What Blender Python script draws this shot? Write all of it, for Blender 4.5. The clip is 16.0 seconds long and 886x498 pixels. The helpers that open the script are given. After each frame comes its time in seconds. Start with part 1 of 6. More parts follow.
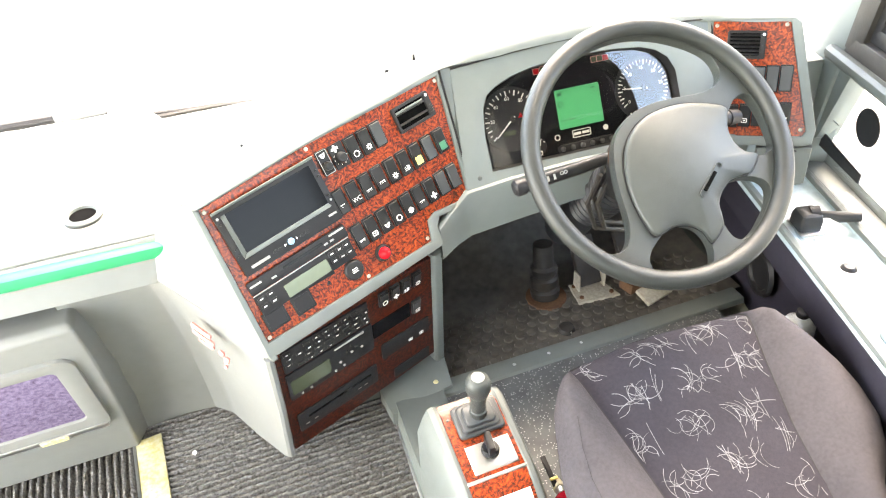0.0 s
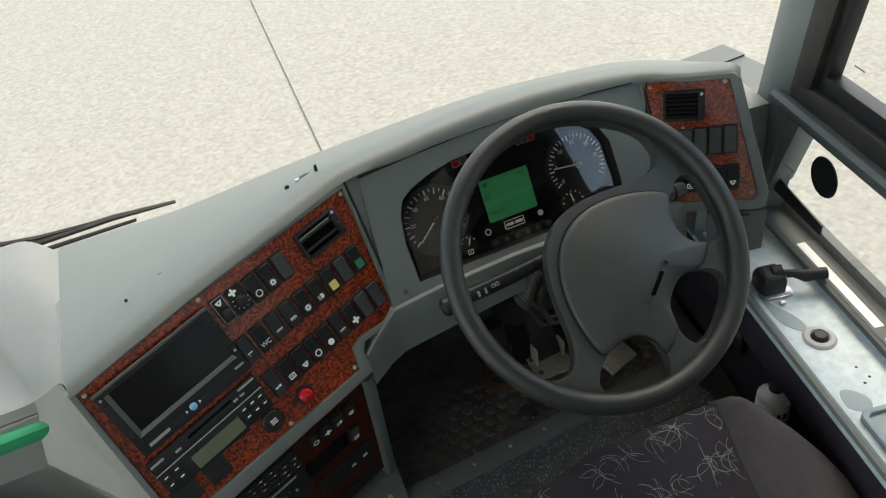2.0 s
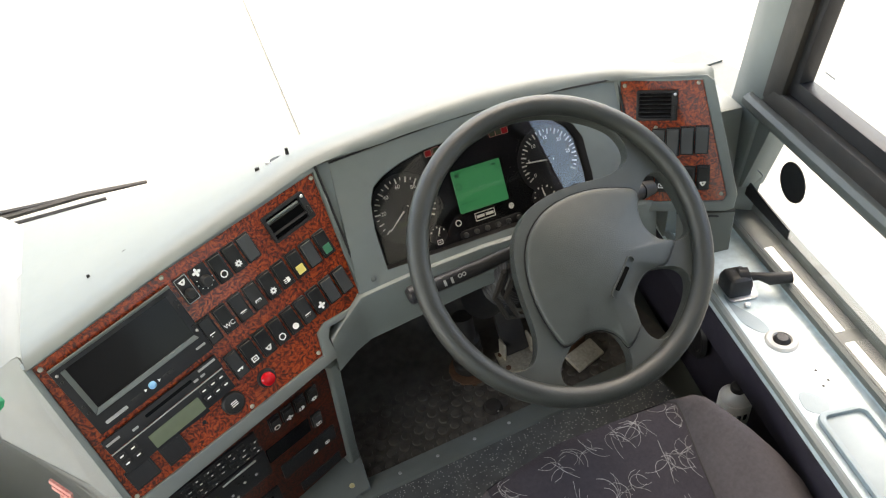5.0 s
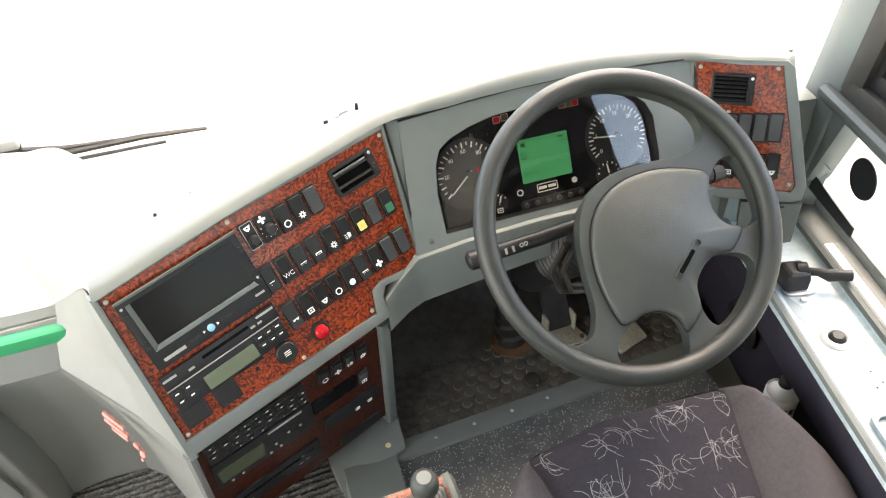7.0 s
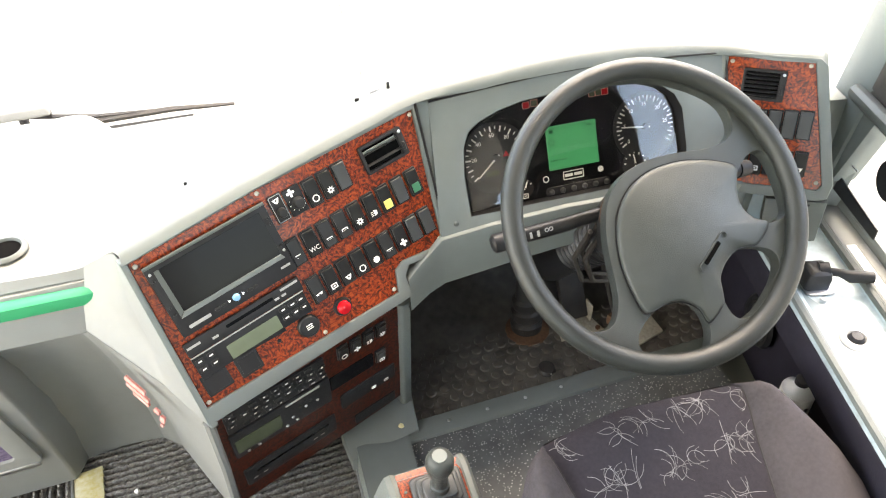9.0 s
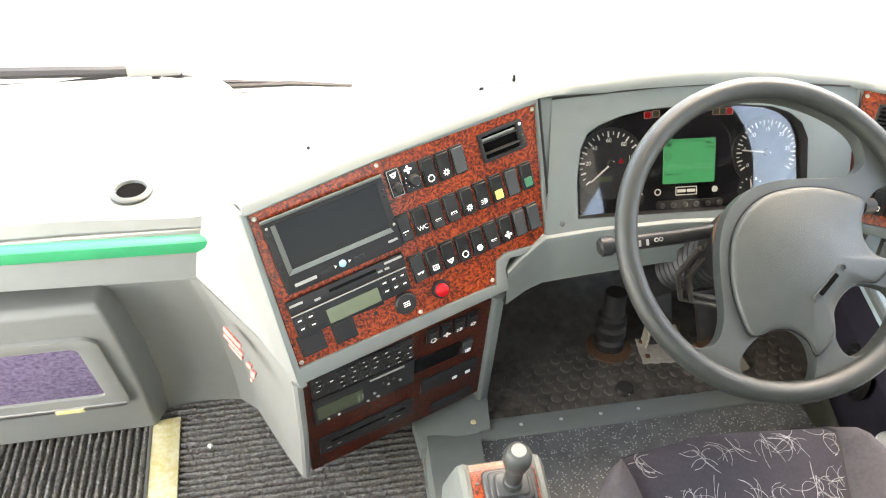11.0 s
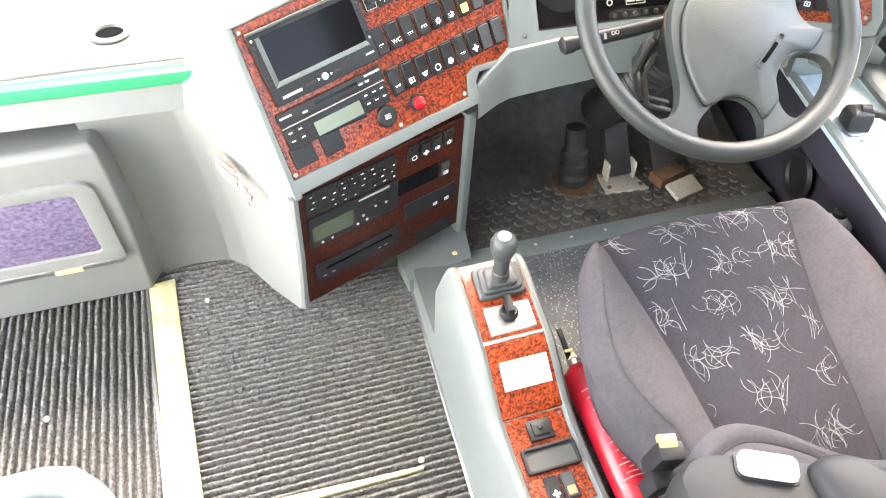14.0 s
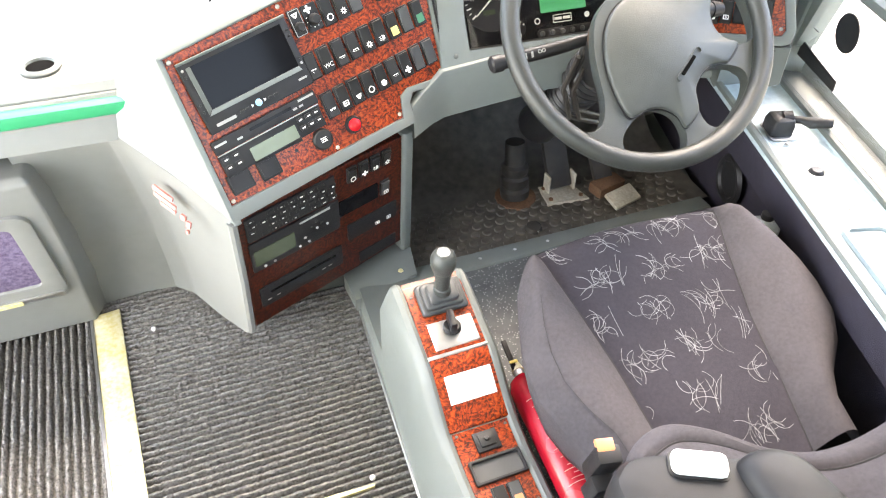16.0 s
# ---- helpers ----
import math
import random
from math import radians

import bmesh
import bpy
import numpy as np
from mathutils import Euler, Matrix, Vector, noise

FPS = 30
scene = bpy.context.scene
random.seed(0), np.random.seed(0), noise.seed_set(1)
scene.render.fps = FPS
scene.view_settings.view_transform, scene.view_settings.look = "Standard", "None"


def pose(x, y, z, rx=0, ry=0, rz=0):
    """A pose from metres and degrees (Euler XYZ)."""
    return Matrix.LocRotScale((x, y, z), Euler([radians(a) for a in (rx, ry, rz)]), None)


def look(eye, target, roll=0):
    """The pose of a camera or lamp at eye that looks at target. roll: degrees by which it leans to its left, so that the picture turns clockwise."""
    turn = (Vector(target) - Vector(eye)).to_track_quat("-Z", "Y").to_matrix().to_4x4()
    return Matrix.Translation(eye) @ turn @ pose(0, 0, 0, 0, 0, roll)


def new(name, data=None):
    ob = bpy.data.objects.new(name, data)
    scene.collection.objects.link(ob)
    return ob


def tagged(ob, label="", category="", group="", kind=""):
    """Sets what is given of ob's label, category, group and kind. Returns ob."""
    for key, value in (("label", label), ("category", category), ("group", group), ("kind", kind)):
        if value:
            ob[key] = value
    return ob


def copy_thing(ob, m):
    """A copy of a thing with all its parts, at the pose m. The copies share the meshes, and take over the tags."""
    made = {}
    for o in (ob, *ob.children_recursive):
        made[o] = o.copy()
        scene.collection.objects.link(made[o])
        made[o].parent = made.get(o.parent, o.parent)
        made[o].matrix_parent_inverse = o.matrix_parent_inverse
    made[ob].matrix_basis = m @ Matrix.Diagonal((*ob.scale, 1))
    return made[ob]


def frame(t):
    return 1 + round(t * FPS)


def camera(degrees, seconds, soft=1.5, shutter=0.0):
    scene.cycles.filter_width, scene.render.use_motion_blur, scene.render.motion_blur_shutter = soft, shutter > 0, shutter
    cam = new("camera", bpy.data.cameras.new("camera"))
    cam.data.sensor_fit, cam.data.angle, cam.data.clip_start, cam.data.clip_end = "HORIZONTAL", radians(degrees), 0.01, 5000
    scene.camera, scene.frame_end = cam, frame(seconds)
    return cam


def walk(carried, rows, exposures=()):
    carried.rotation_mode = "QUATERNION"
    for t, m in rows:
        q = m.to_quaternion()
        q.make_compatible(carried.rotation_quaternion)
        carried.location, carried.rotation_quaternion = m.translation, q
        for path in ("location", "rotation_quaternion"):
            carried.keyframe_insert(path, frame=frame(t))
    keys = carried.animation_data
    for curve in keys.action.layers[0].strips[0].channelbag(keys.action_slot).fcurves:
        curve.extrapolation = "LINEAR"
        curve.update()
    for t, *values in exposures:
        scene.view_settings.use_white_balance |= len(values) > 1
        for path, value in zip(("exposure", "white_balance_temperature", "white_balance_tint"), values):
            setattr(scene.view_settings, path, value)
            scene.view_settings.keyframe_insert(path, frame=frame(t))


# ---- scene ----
cam = camera(60.30, 16.0, soft=1.1)
EXPOSURES = [(0.0, 4.65, 9000, 13), (0.5, 4.2, 9000, 13), (1.0, 4.05, 9000, 13), (1.6, 3.65, 9000, 13), (1.9, 1.68, 8300, 6), (2.6, 1.66, 8300, 6), (3.2, 1.80, 8300, 6), (5.3, 3.0, 8800, 12), (7.0, 3.45, 9000, 13), (8.2, 3.62, 9000, 13), (10.3, 3.92, 9000, 13), (11.0, 4.02, 9000, 13), (11.5, 4.26, 9000, 13), (12.5, 5.1, 9000, 13), (13.4, 5.4, 9000, 13), (14.0, 4.7, 8500, 14), (14.5, 3.8, 8300, 14), (15.0, 3.68, 8300, 14), (15.5, 4.1, 8500, 14), (16.0, 4.4, 8600, 14)]
ROWS = [
    (0, -0.34, -1.121, 1.281, 52.31, 3.17, -21.11),
    (0.5, -0.371, -1.025, 1.299, 51.25, 1.95, -27.24),
    (1, -0.196, -0.995, 1.346, 50.31, 5.86, -23.26),
    (1.5, -0.185, -0.922, 1.342, 51.12, 6.48, -25.18),
    (2, -0.15, -0.925, 1.355, 51.09, 7.18, -26.47),
    (2.5, -0.148, -0.917, 1.343, 50.64, 8.39, -27.11),
    (3, -0.146, -0.923, 1.339, 48.56, 7.61, -28.40),
    (3.2, -0.149, -0.927, 1.342, 48.58, 6.70, -29.41),
    (5.3, -0.1361, -0.9463, 1.3399, 51.26, 4.01, -25.29),
    (5.5, -0.1397, -0.9484, 1.3369, 51, 3.54, -24.71),
    (6, -0.17, -0.9368, 1.3315, 50.06, 3.22, -23.35),
    (6.5, -0.1774, -0.9316, 1.3337, 49.7, 2.54, -22.29),
    (7, -0.1926, -0.9217, 1.3293, 49.34, 2.17, -21.76),
    (7.5, -0.1974, -0.9277, 1.3273, 49.17, 1.72, -21.3),
    (8, -0.2054, -0.9277, 1.3263, 48.83, 1.29, -20.89),
    (10.3, -0.2609, -0.9489, 1.3111, 50.05, -1.07, -15.39),
    (10.5, -0.2712, -0.9528, 1.3096, 50.31, -1.43, -14.21),
    (11, -0.2922, -0.9466, 1.2843, 50.32, -2.04, -10.88),
    (11.5, -0.2688, -0.9692, 1.2451, 50.65, -1.03, -11.3),
    (12, -0.2814, -1.0115, 1.1838, 52.57, 0.1, -12.32),
    (12.5, -0.3156, -1.0496, 1.206, 52.55, 0.73, -12.18),
    (13, -0.3677, -1.0946, 1.1995, 52.5, -0.06, -13.55),
    (13.5, -0.3975, -1.1322, 1.1798, 51.91, 0.4, -15.48),
    (14, -0.3949, -1.1497, 1.1656, 46.65, -0.46, -17.28),
    (14.5, -0.3777, -1.1499, 1.1686, 44.93, -0.12, -19.06),
    (15, -0.3812, -1.1639, 1.1739, 46.5, -0.54, -19.33),
    (15.5, -0.3767, -1.1659, 1.1705, 46.5, -0.81, -20.24),
    (16, -0.3644, -1.1747, 1.1846, 47.8, -0.56, -21.09),
]
walk(cam, [(t, pose(x, y, z, rx, ry, rz)) for t, x, y, z, rx, ry, rz in ROWS], EXPOSURES)

# ---- light ----
world = bpy.data.worlds.new("sky")
scene.world = world
world.use_nodes = True
wn = world.node_tree
sky = wn.nodes.new("ShaderNodeTexSky")
sky.sky_type, sky.sun_disc = "NISHITA", False
sky.sun_elevation, sky.sun_rotation = radians(60), radians(50)
wn.links.new(sky.outputs[0], wn.nodes["Background"].inputs[0])
wn.nodes["Background"].inputs[1].default_value = 0.15
sun = new("sun", bpy.data.lights.new("sun", "SUN"))
sun.data.energy, sun.data.angle, sun.data.color = 1.1, radians(50), (1.0, 0.98, 0.95)
sun.matrix_world = look((3.4, 2.9, 7.7), (0, 0, 0))

# area lamp added at the unseen entrance door, brightening the left of the cab
door_light = new("doorway_fill", bpy.data.lights.new("doorway_fill", "AREA"))
door_light.data.shape, door_light.data.size, door_light.data.size_y = "RECTANGLE", 1.9, 1.8
door_light.data.energy, door_light.data.color = 5.2, (0.95, 0.975, 1.0)
door_light.matrix_world = look((-1.70, -0.62, 0.95), (0.0, -0.55, 0.70))

# ---- materials ----
def material(name, base, rough=0.5, metal=0.0, vary=0.12, scale=40.0, bump=0.0, bscale=400.0, second=None, spec=0.5, wear=0.0):
    """A painted or moulded surface with two scales of variation and fine relief."""
    m = bpy.data.materials.new(name)
    m.use_nodes = True
    t = m.node_tree
    p = t.nodes["Principled BSDF"]
    p.inputs["Metallic"].default_value, p.inputs["Specular IOR Level"].default_value = metal, spec
    co = t.nodes.new("ShaderNodeTexCoord")
    def noise_at(s, detail=4.0):
        n = t.nodes.new("ShaderNodeTexNoise")
        n.inputs["Scale"].default_value, n.inputs["Detail"].default_value = s, detail
        t.links.new(co.outputs["Object"], n.inputs["Vector"])
        return n
    coarse, fine = noise_at(scale / 8), noise_at(scale)
    ramp = t.nodes.new("ShaderNodeValToRGB")
    a = [c * (1 - vary) for c in base]
    b = list(second or [min(1, c * (1 + vary)) for c in base])
    ramp.color_ramp.elements[0].position, ramp.color_ramp.elements[1].position = 0.3, 0.7
    ramp.color_ramp.elements[0].color, ramp.color_ramp.elements[1].color = (*a, 1), (*b, 1)
    mix = t.nodes.new("ShaderNodeMath")
    mix.operation = "MULTIPLY_ADD"
    mix.inputs[1].default_value, mix.inputs[2].default_value = 0.5, 0.0
    add = t.nodes.new("ShaderNodeMath")
    add.operation = "MULTIPLY_ADD"
    add.inputs[1].default_value = 0.5
    t.links.new(coarse.outputs[0], mix.inputs[0])
    t.links.new(fine.outputs[0], add.inputs[0])
    t.links.new(mix.outputs[0], add.inputs[2])
    t.links.new(add.outputs[0], ramp.inputs[0])
    t.links.new(ramp.outputs[0], p.inputs["Base Color"])
    rr = t.nodes.new("ShaderNodeMapRange")
    rr.inputs[3].default_value, rr.inputs[4].default_value = max(0.03, rough - 0.08 - wear), min(1, rough + 0.08 + wear)
    t.links.new(coarse.outputs[0], rr.inputs[0])
    t.links.new(rr.outputs[0], p.inputs["Roughness"])
    if bump:
        n = noise_at(bscale, 3.0)
        bu = t.nodes.new("ShaderNodeBump")
        bu.inputs["Strength"].default_value, bu.inputs["Distance"].default_value = bump, 0.002
        t.links.new(n.outputs[0], bu.inputs["Height"])
        t.links.new(bu.outputs[0], p.inputs["Normal"])
    return m


GREY = material("moulded_grey_plastic", (0.138, 0.157, 0.151), 0.47, bump=0.25, bscale=900, vary=0.06)
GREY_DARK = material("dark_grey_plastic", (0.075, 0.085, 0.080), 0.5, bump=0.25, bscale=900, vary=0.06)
# paler copy of GREY: brighter light on the dash's left is in its colour
WHITE_GREY = material("paler_copy_of_dash_grey", (0.200, 0.207, 0.200), 0.48, bump=0.15, bscale=700, vary=0.05)
BLACK = material("black_plastic", (0.016, 0.016, 0.0175), 0.42, bump=0.15, bscale=1200, vary=0.25, spec=0.3)
RUBBER = material("black_rubber", (0.014, 0.0135, 0.013), 0.6, bump=0.3, bscale=500, vary=0.3, second=(0.035, 0.030, 0.026))
LEATHER = material("grained_wheel_rim", (0.0185, 0.0215, 0.0202), 0.42, bump=0.35, bscale=700, vary=0.2)
PAD = material("satin_grained_hub_plastic", (0.046, 0.052, 0.049), 0.42, bump=0.3, bscale=850, vary=0.12, wear=0.05)
SILVER = material("worn_bare_metal", (0.55, 0.56, 0.57), 0.38, metal=1.0, vary=0.15, wear=0.1)
STEEL = material("pale_worn_sill_metal", (0.45, 0.54, 0.565), 0.45, metal=0.05, vary=0.22, scale=60, wear=0.1, bump=0.1, bscale=200)
PURPLE = material("purple_pile_fabric", (0.095, 0.066, 0.14), 0.95, bump=0.9, bscale=500, vary=0.45, scale=1000, second=(0.28, 0.23, 0.35), spec=0.1)
GREEN = material("green_painted_handrail", (0.0, 0.245, 0.105), 0.45, vary=0.08)
YELLOW = material("worn_yellow_edge_strip", (0.62, 0.52, 0.16), 0.55, vary=0.1, second=(0.72, 0.70, 0.55), scale=120)
CARPET = material("ribbed_grey_carpet", (0.028, 0.027, 0.027), 0.95, bump=1.0, bscale=700, vary=0.75, scale=1300, second=(0.34, 0.332, 0.32), spec=0.1)
MAT_RUBBER = material("worn_mat_rubber", (0.066, 0.060, 0.052), 0.5, bump=0.3, bscale=400, vary=0.4, second=(0.135, 0.120, 0.102))
SEAT_SIDE = material("plain_grey_velour", (0.072, 0.066, 0.072), 0.9, bump=0.7, bscale=1500, vary=0.18, scale=160, spec=0.15)
SEAT_MID = material("dark_grey_velour", (0.041, 0.0375, 0.046), 0.92, bump=0.7, bscale=1500, vary=0.18, scale=160, spec=0.12)
RED = material("red_enamel", (0.34, 0.007, 0.018), 0.25, vary=0.12)
CONCRETE = material("pale_concrete", (0.368, 0.345, 0.290), 0.9, bump=0.5, bscale=110, vary=0.42, scale=240, second=(0.45, 0.425, 0.362))


# ---- building helpers ----
def thing(name, at, label, category, group="", kind=""):
    return tagged(place_empty(name, at), label, category, group, kind)


def place_empty(name, at):
    ob = new(name)
    ob.location = at
    ob.empty_display_size = 0.02
    return ob


def part(name, bm, mat, parent=None, label="", smooth=True, sheet=False):
    """Links a bmesh, in world coordinates, as one mesh object, under a thing or a part."""
    me = bpy.data.meshes.new(name)
    if not sheet:
        bmesh.ops.recalc_face_normals(bm, faces=bm.faces[:])
    bm.to_mesh(me)
    bm.free()
    me.materials.append(mat)
    if smooth:
        for p in me.polygons:
            p.use_smooth = True
        me.set_sharp_from_angle(angle=radians(38))
    ob = new(name, me)
    if parent:
        ob.parent = parent
        ob.matrix_parent_inverse = (Matrix.Translation(parent.location) if parent.type == "EMPTY" else Matrix()).inverted()
    if label:
        ob["label"] = label
    return ob


def bevelled(bm, r, seg=2, angle=30):
    if r:
        es = [e for e in bm.edges if len(e.link_faces) == 2 and e.calc_face_angle(0) > radians(angle)]
        bmesh.ops.bevel(bm, geom=es, offset=r, segments=seg, affect="EDGES", profile=0.6, clamp_overlap=True)
    return bm


def box(m, sx, sy, sz, r=0.0, seg=2):
    """A box of that size about the pose m, its edges rounded by r."""
    bm = bmesh.new()
    bmesh.ops.create_cube(bm, size=1, matrix=Matrix.Diagonal((sx, sy, sz, 1)))
    bevelled(bm, r, seg)
    bmesh.ops.transform(bm, matrix=m, verts=bm.verts)
    return bm


def block(x0, x1, y0, y1, z0, z1, r=0.0, seg=2):
    return box(Matrix.Translation(((x0 + x1) / 2, (y0 + y1) / 2, (z0 + z1) / 2)), x1 - x0, y1 - y0, z1 - z0, r, seg)


def slab(outline, m, depth, r=0.0, holes=(), seg=2, top=0.0):
    """A plate: an outline in the plane of m, from top down by depth; holes are outlines of openings."""
    bm = bmesh.new()
    loops = []
    for pts in (outline, *holes):
        vs = [bm.verts.new((x, y, top)) for x, y in pts]
        loops += [bm.edges.new((vs[i], vs[(i + 1) % len(vs)])) for i in range(len(vs))]
    if holes:
        bmesh.ops.triangle_fill(bm, use_beauty=True, edges=loops)
    else:
        bm.faces.new(bm.verts[:])
    ex = bmesh.ops.extrude_face_region(bm, geom=bm.faces[:])
    bmesh.ops.translate(bm, vec=(0, 0, -depth), verts=[v for v in ex["geom"] if isinstance(v, bmesh.types.BMVert)])
    bmesh.ops.recalc_face_normals(bm, faces=bm.faces[:])
    if r:
        es = [e for e in bm.edges if len(e.link_faces) == 2 and e.calc_face_angle(0) > radians(60) and all(v.co.z > top - 1e-6 for v in e.verts)]
        bmesh.ops.bevel(bm, geom=es, offset=r, segments=seg, affect="EDGES", profile=0.6, clamp_overlap=True)
    bmesh.ops.transform(bm, matrix=m, verts=bm.verts)
    return bm


def round_rect(x0, y0, x1, y1, r, n=4):
    out = []
    for cx, cy, a0 in ((x1 - r, y1 - r, 0), (x0 + r, y1 - r, 90), (x0 + r, y0 + r, 180), (x1 - r, y0 + r, 270)):
        for i in range(n + 1):
            a = radians(a0 + 90 * i / n)
            out.append((cx + r * math.cos(a), cy + r * math.sin(a)))
    return out


def circle(cx, cy, r, n=24, ry=None):
    return [(cx + r * math.cos(2 * math.pi * i / n), cy + (ry or r) * math.sin(2 * math.pi * i / n)) for i in range(n)]


def lathe(profile, m, n=24):
    """A turned solid: (radius, height) pairs about the z axis of m."""
    bm = bmesh.new()
    rings = []
    for r, z in profile:
        if r < 1e-6:
            rings.append([bm.verts.new((0, 0, z))])
        else:
            rings.append([bm.verts.new((r * math.cos(2 * math.pi * i / n), r * math.sin(2 * math.pi * i / n), z)) for i in range(n)])
    for a, b in zip(rings, rings[1:]):
        for i in range(n):
            j = (i + 1) % n
            vs = [a[i % len(a)], a[j % len(a)], b[j % len(b)], b[i % len(b)]]
            vs = list(dict.fromkeys(vs))
            if len(vs) > 2:
                bm.faces.new(vs)
    for ring in (rings[0], rings[-1]):
        if len(ring) > 2:
            bm.faces.new(ring)
    bmesh.ops.transform(bm, matrix=m, verts=bm.verts)
    return bm


def tube(path, radius, n=8, closed=False, flat=1.0):
    """A round bar along a path; radius may be a list."""
    bm = bmesh.new()
    pts = [Vector(p) for p in path]
    rings, ref = [], None
    for i, p in enumerate(pts):
        a = pts[i - 1] if i or closed else p
        b = pts[(i + 1) % len(pts)] if i + 1 < len(pts) or closed else p
        d = (b - a).normalized()
        if ref is None:
            ref = d.orthogonal().normalized()
        ref = (ref - d * ref.dot(d)).normalized()
        side = d.cross(ref)
        r = radius[i] if isinstance(radius, (list, tuple)) else radius
        rings.append([bm.verts.new(p + ref * (r * math.cos(2 * math.pi * k / n)) + side * (r * flat * math.sin(2 * math.pi * k / n))) for k in range(n)])
    pairs = list(zip(rings, rings[1:])) + ([(rings[-1], rings[0])] if closed else [])
    for a, b in pairs:
        for k in range(n):
            bm.faces.new((a[k], a[(k + 1) % n], b[(k + 1) % n], b[k]))
    if not closed:
        bm.faces.new(rings[0]), bm.faces.new(rings[-1])
    return bm


def loft(sections, cap=True, closed=False):
    """A skin over rows of points, each row with the same number."""
    bm = bmesh.new()
    rows = [[bm.verts.new(p) for p in s] for s in sections]
    for a, b in zip(rows, rows[1:]):
        n = len(a)
        for k in range(n if closed else n - 1):
            bm.faces.new((a[k], a[(k + 1) % n], b[(k + 1) % n], b[k]))
    if cap and closed:
        bm.faces.new(rows[0]), bm.faces.new(rows[-1])
    return bm


def prism(base, shift, r=0.0, seg=2, angle=30):
    """A solid swept from a polygon of 3D points by a shift."""
    bm = bmesh.new()
    a = [bm.verts.new(p) for p in base]
    b = [bm.verts.new(Vector(p) + Vector(shift)) for p in base]
    bm.faces.new(a), bm.faces.new(b[::-1])
    for i in range(len(a)):
        j = (i + 1) % len(a)
        bm.faces.new((a[i], b[i], b[j], a[j]))
    bmesh.ops.recalc_face_normals(bm, faces=bm.faces[:])
    return bevelled(bm, r, seg, angle)


def pane(pts, toward):
    """A thin sheet of glass whose face looks toward a point."""
    bm = bmesh.new()
    f = bm.faces.new([bm.verts.new(p) for p in pts])
    f.normal_update()
    if f.normal.dot(Vector(toward) - f.calc_center_median()) < 0:
        f.normal_flip()
    return bm


def solid(sections, r=0.0, seg=2, angle=30):
    """A closed solid lofted through polygons of 3D points."""
    bm = loft(sections, closed=True)
    bmesh.ops.recalc_face_normals(bm, faces=bm.faces[:])
    return bevelled(bm, r, seg, angle)


def plane_frame(o, px, py):
    """The pose whose x runs from o to px, whose y leans to py."""
    o, x = Vector(o), (Vector(px) - Vector(o)).normalized()
    y = Vector(py) - o
    y = (y - x * y.dot(x)).normalized()
    z = x.cross(y)
    return Matrix(((x[0], y[0], z[0], o[0]), (x[1], y[1], z[1], o[1]), (x[2], y[2], z[2], o[2]), (0, 0, 0, 1)))


def nodes_of(name, rough=0.5, metal=0.0, spec=0.5, coat=0.0):
    m = bpy.data.materials.new(name)
    m.use_nodes = True
    t = m.node_tree
    p = t.nodes["Principled BSDF"]
    p.inputs["Roughness"].default_value, p.inputs["Metallic"].default_value = rough, metal
    p.inputs["Specular IOR Level"].default_value, p.inputs["Coat Weight"].default_value = spec, coat
    p.inputs["Coat Roughness"].default_value = 0.12
    co = t.nodes.new("ShaderNodeTexCoord")
    return m, t, p, co


def ramp_of(t, source, stops):
    r = t.nodes.new("ShaderNodeValToRGB")
    while len(r.color_ramp.elements) < len(stops):
        r.color_ramp.elements.new(0.5)
    for e, (pos, col) in zip(r.color_ramp.elements, stops):
        e.position, e.color = pos, (*col, 1)
    t.links.new(source, r.inputs[0])
    return r


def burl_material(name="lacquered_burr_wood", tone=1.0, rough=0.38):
    """Lacquered burr walnut: swirling dark figure on red-brown; a tone below 1 darkens it."""
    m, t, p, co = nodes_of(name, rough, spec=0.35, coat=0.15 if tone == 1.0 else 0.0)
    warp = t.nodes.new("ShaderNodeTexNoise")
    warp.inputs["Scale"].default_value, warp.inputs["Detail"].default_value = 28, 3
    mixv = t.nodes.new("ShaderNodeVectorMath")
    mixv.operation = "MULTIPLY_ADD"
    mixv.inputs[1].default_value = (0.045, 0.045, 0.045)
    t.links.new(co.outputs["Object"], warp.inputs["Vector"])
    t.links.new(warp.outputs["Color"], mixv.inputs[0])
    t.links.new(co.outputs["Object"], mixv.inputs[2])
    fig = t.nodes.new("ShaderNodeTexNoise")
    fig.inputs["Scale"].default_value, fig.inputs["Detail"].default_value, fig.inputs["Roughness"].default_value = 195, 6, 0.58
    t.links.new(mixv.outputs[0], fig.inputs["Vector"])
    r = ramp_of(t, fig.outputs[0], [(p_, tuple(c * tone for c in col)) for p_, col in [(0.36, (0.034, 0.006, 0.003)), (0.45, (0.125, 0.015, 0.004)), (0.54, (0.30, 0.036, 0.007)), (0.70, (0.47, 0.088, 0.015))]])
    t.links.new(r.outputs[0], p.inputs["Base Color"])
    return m


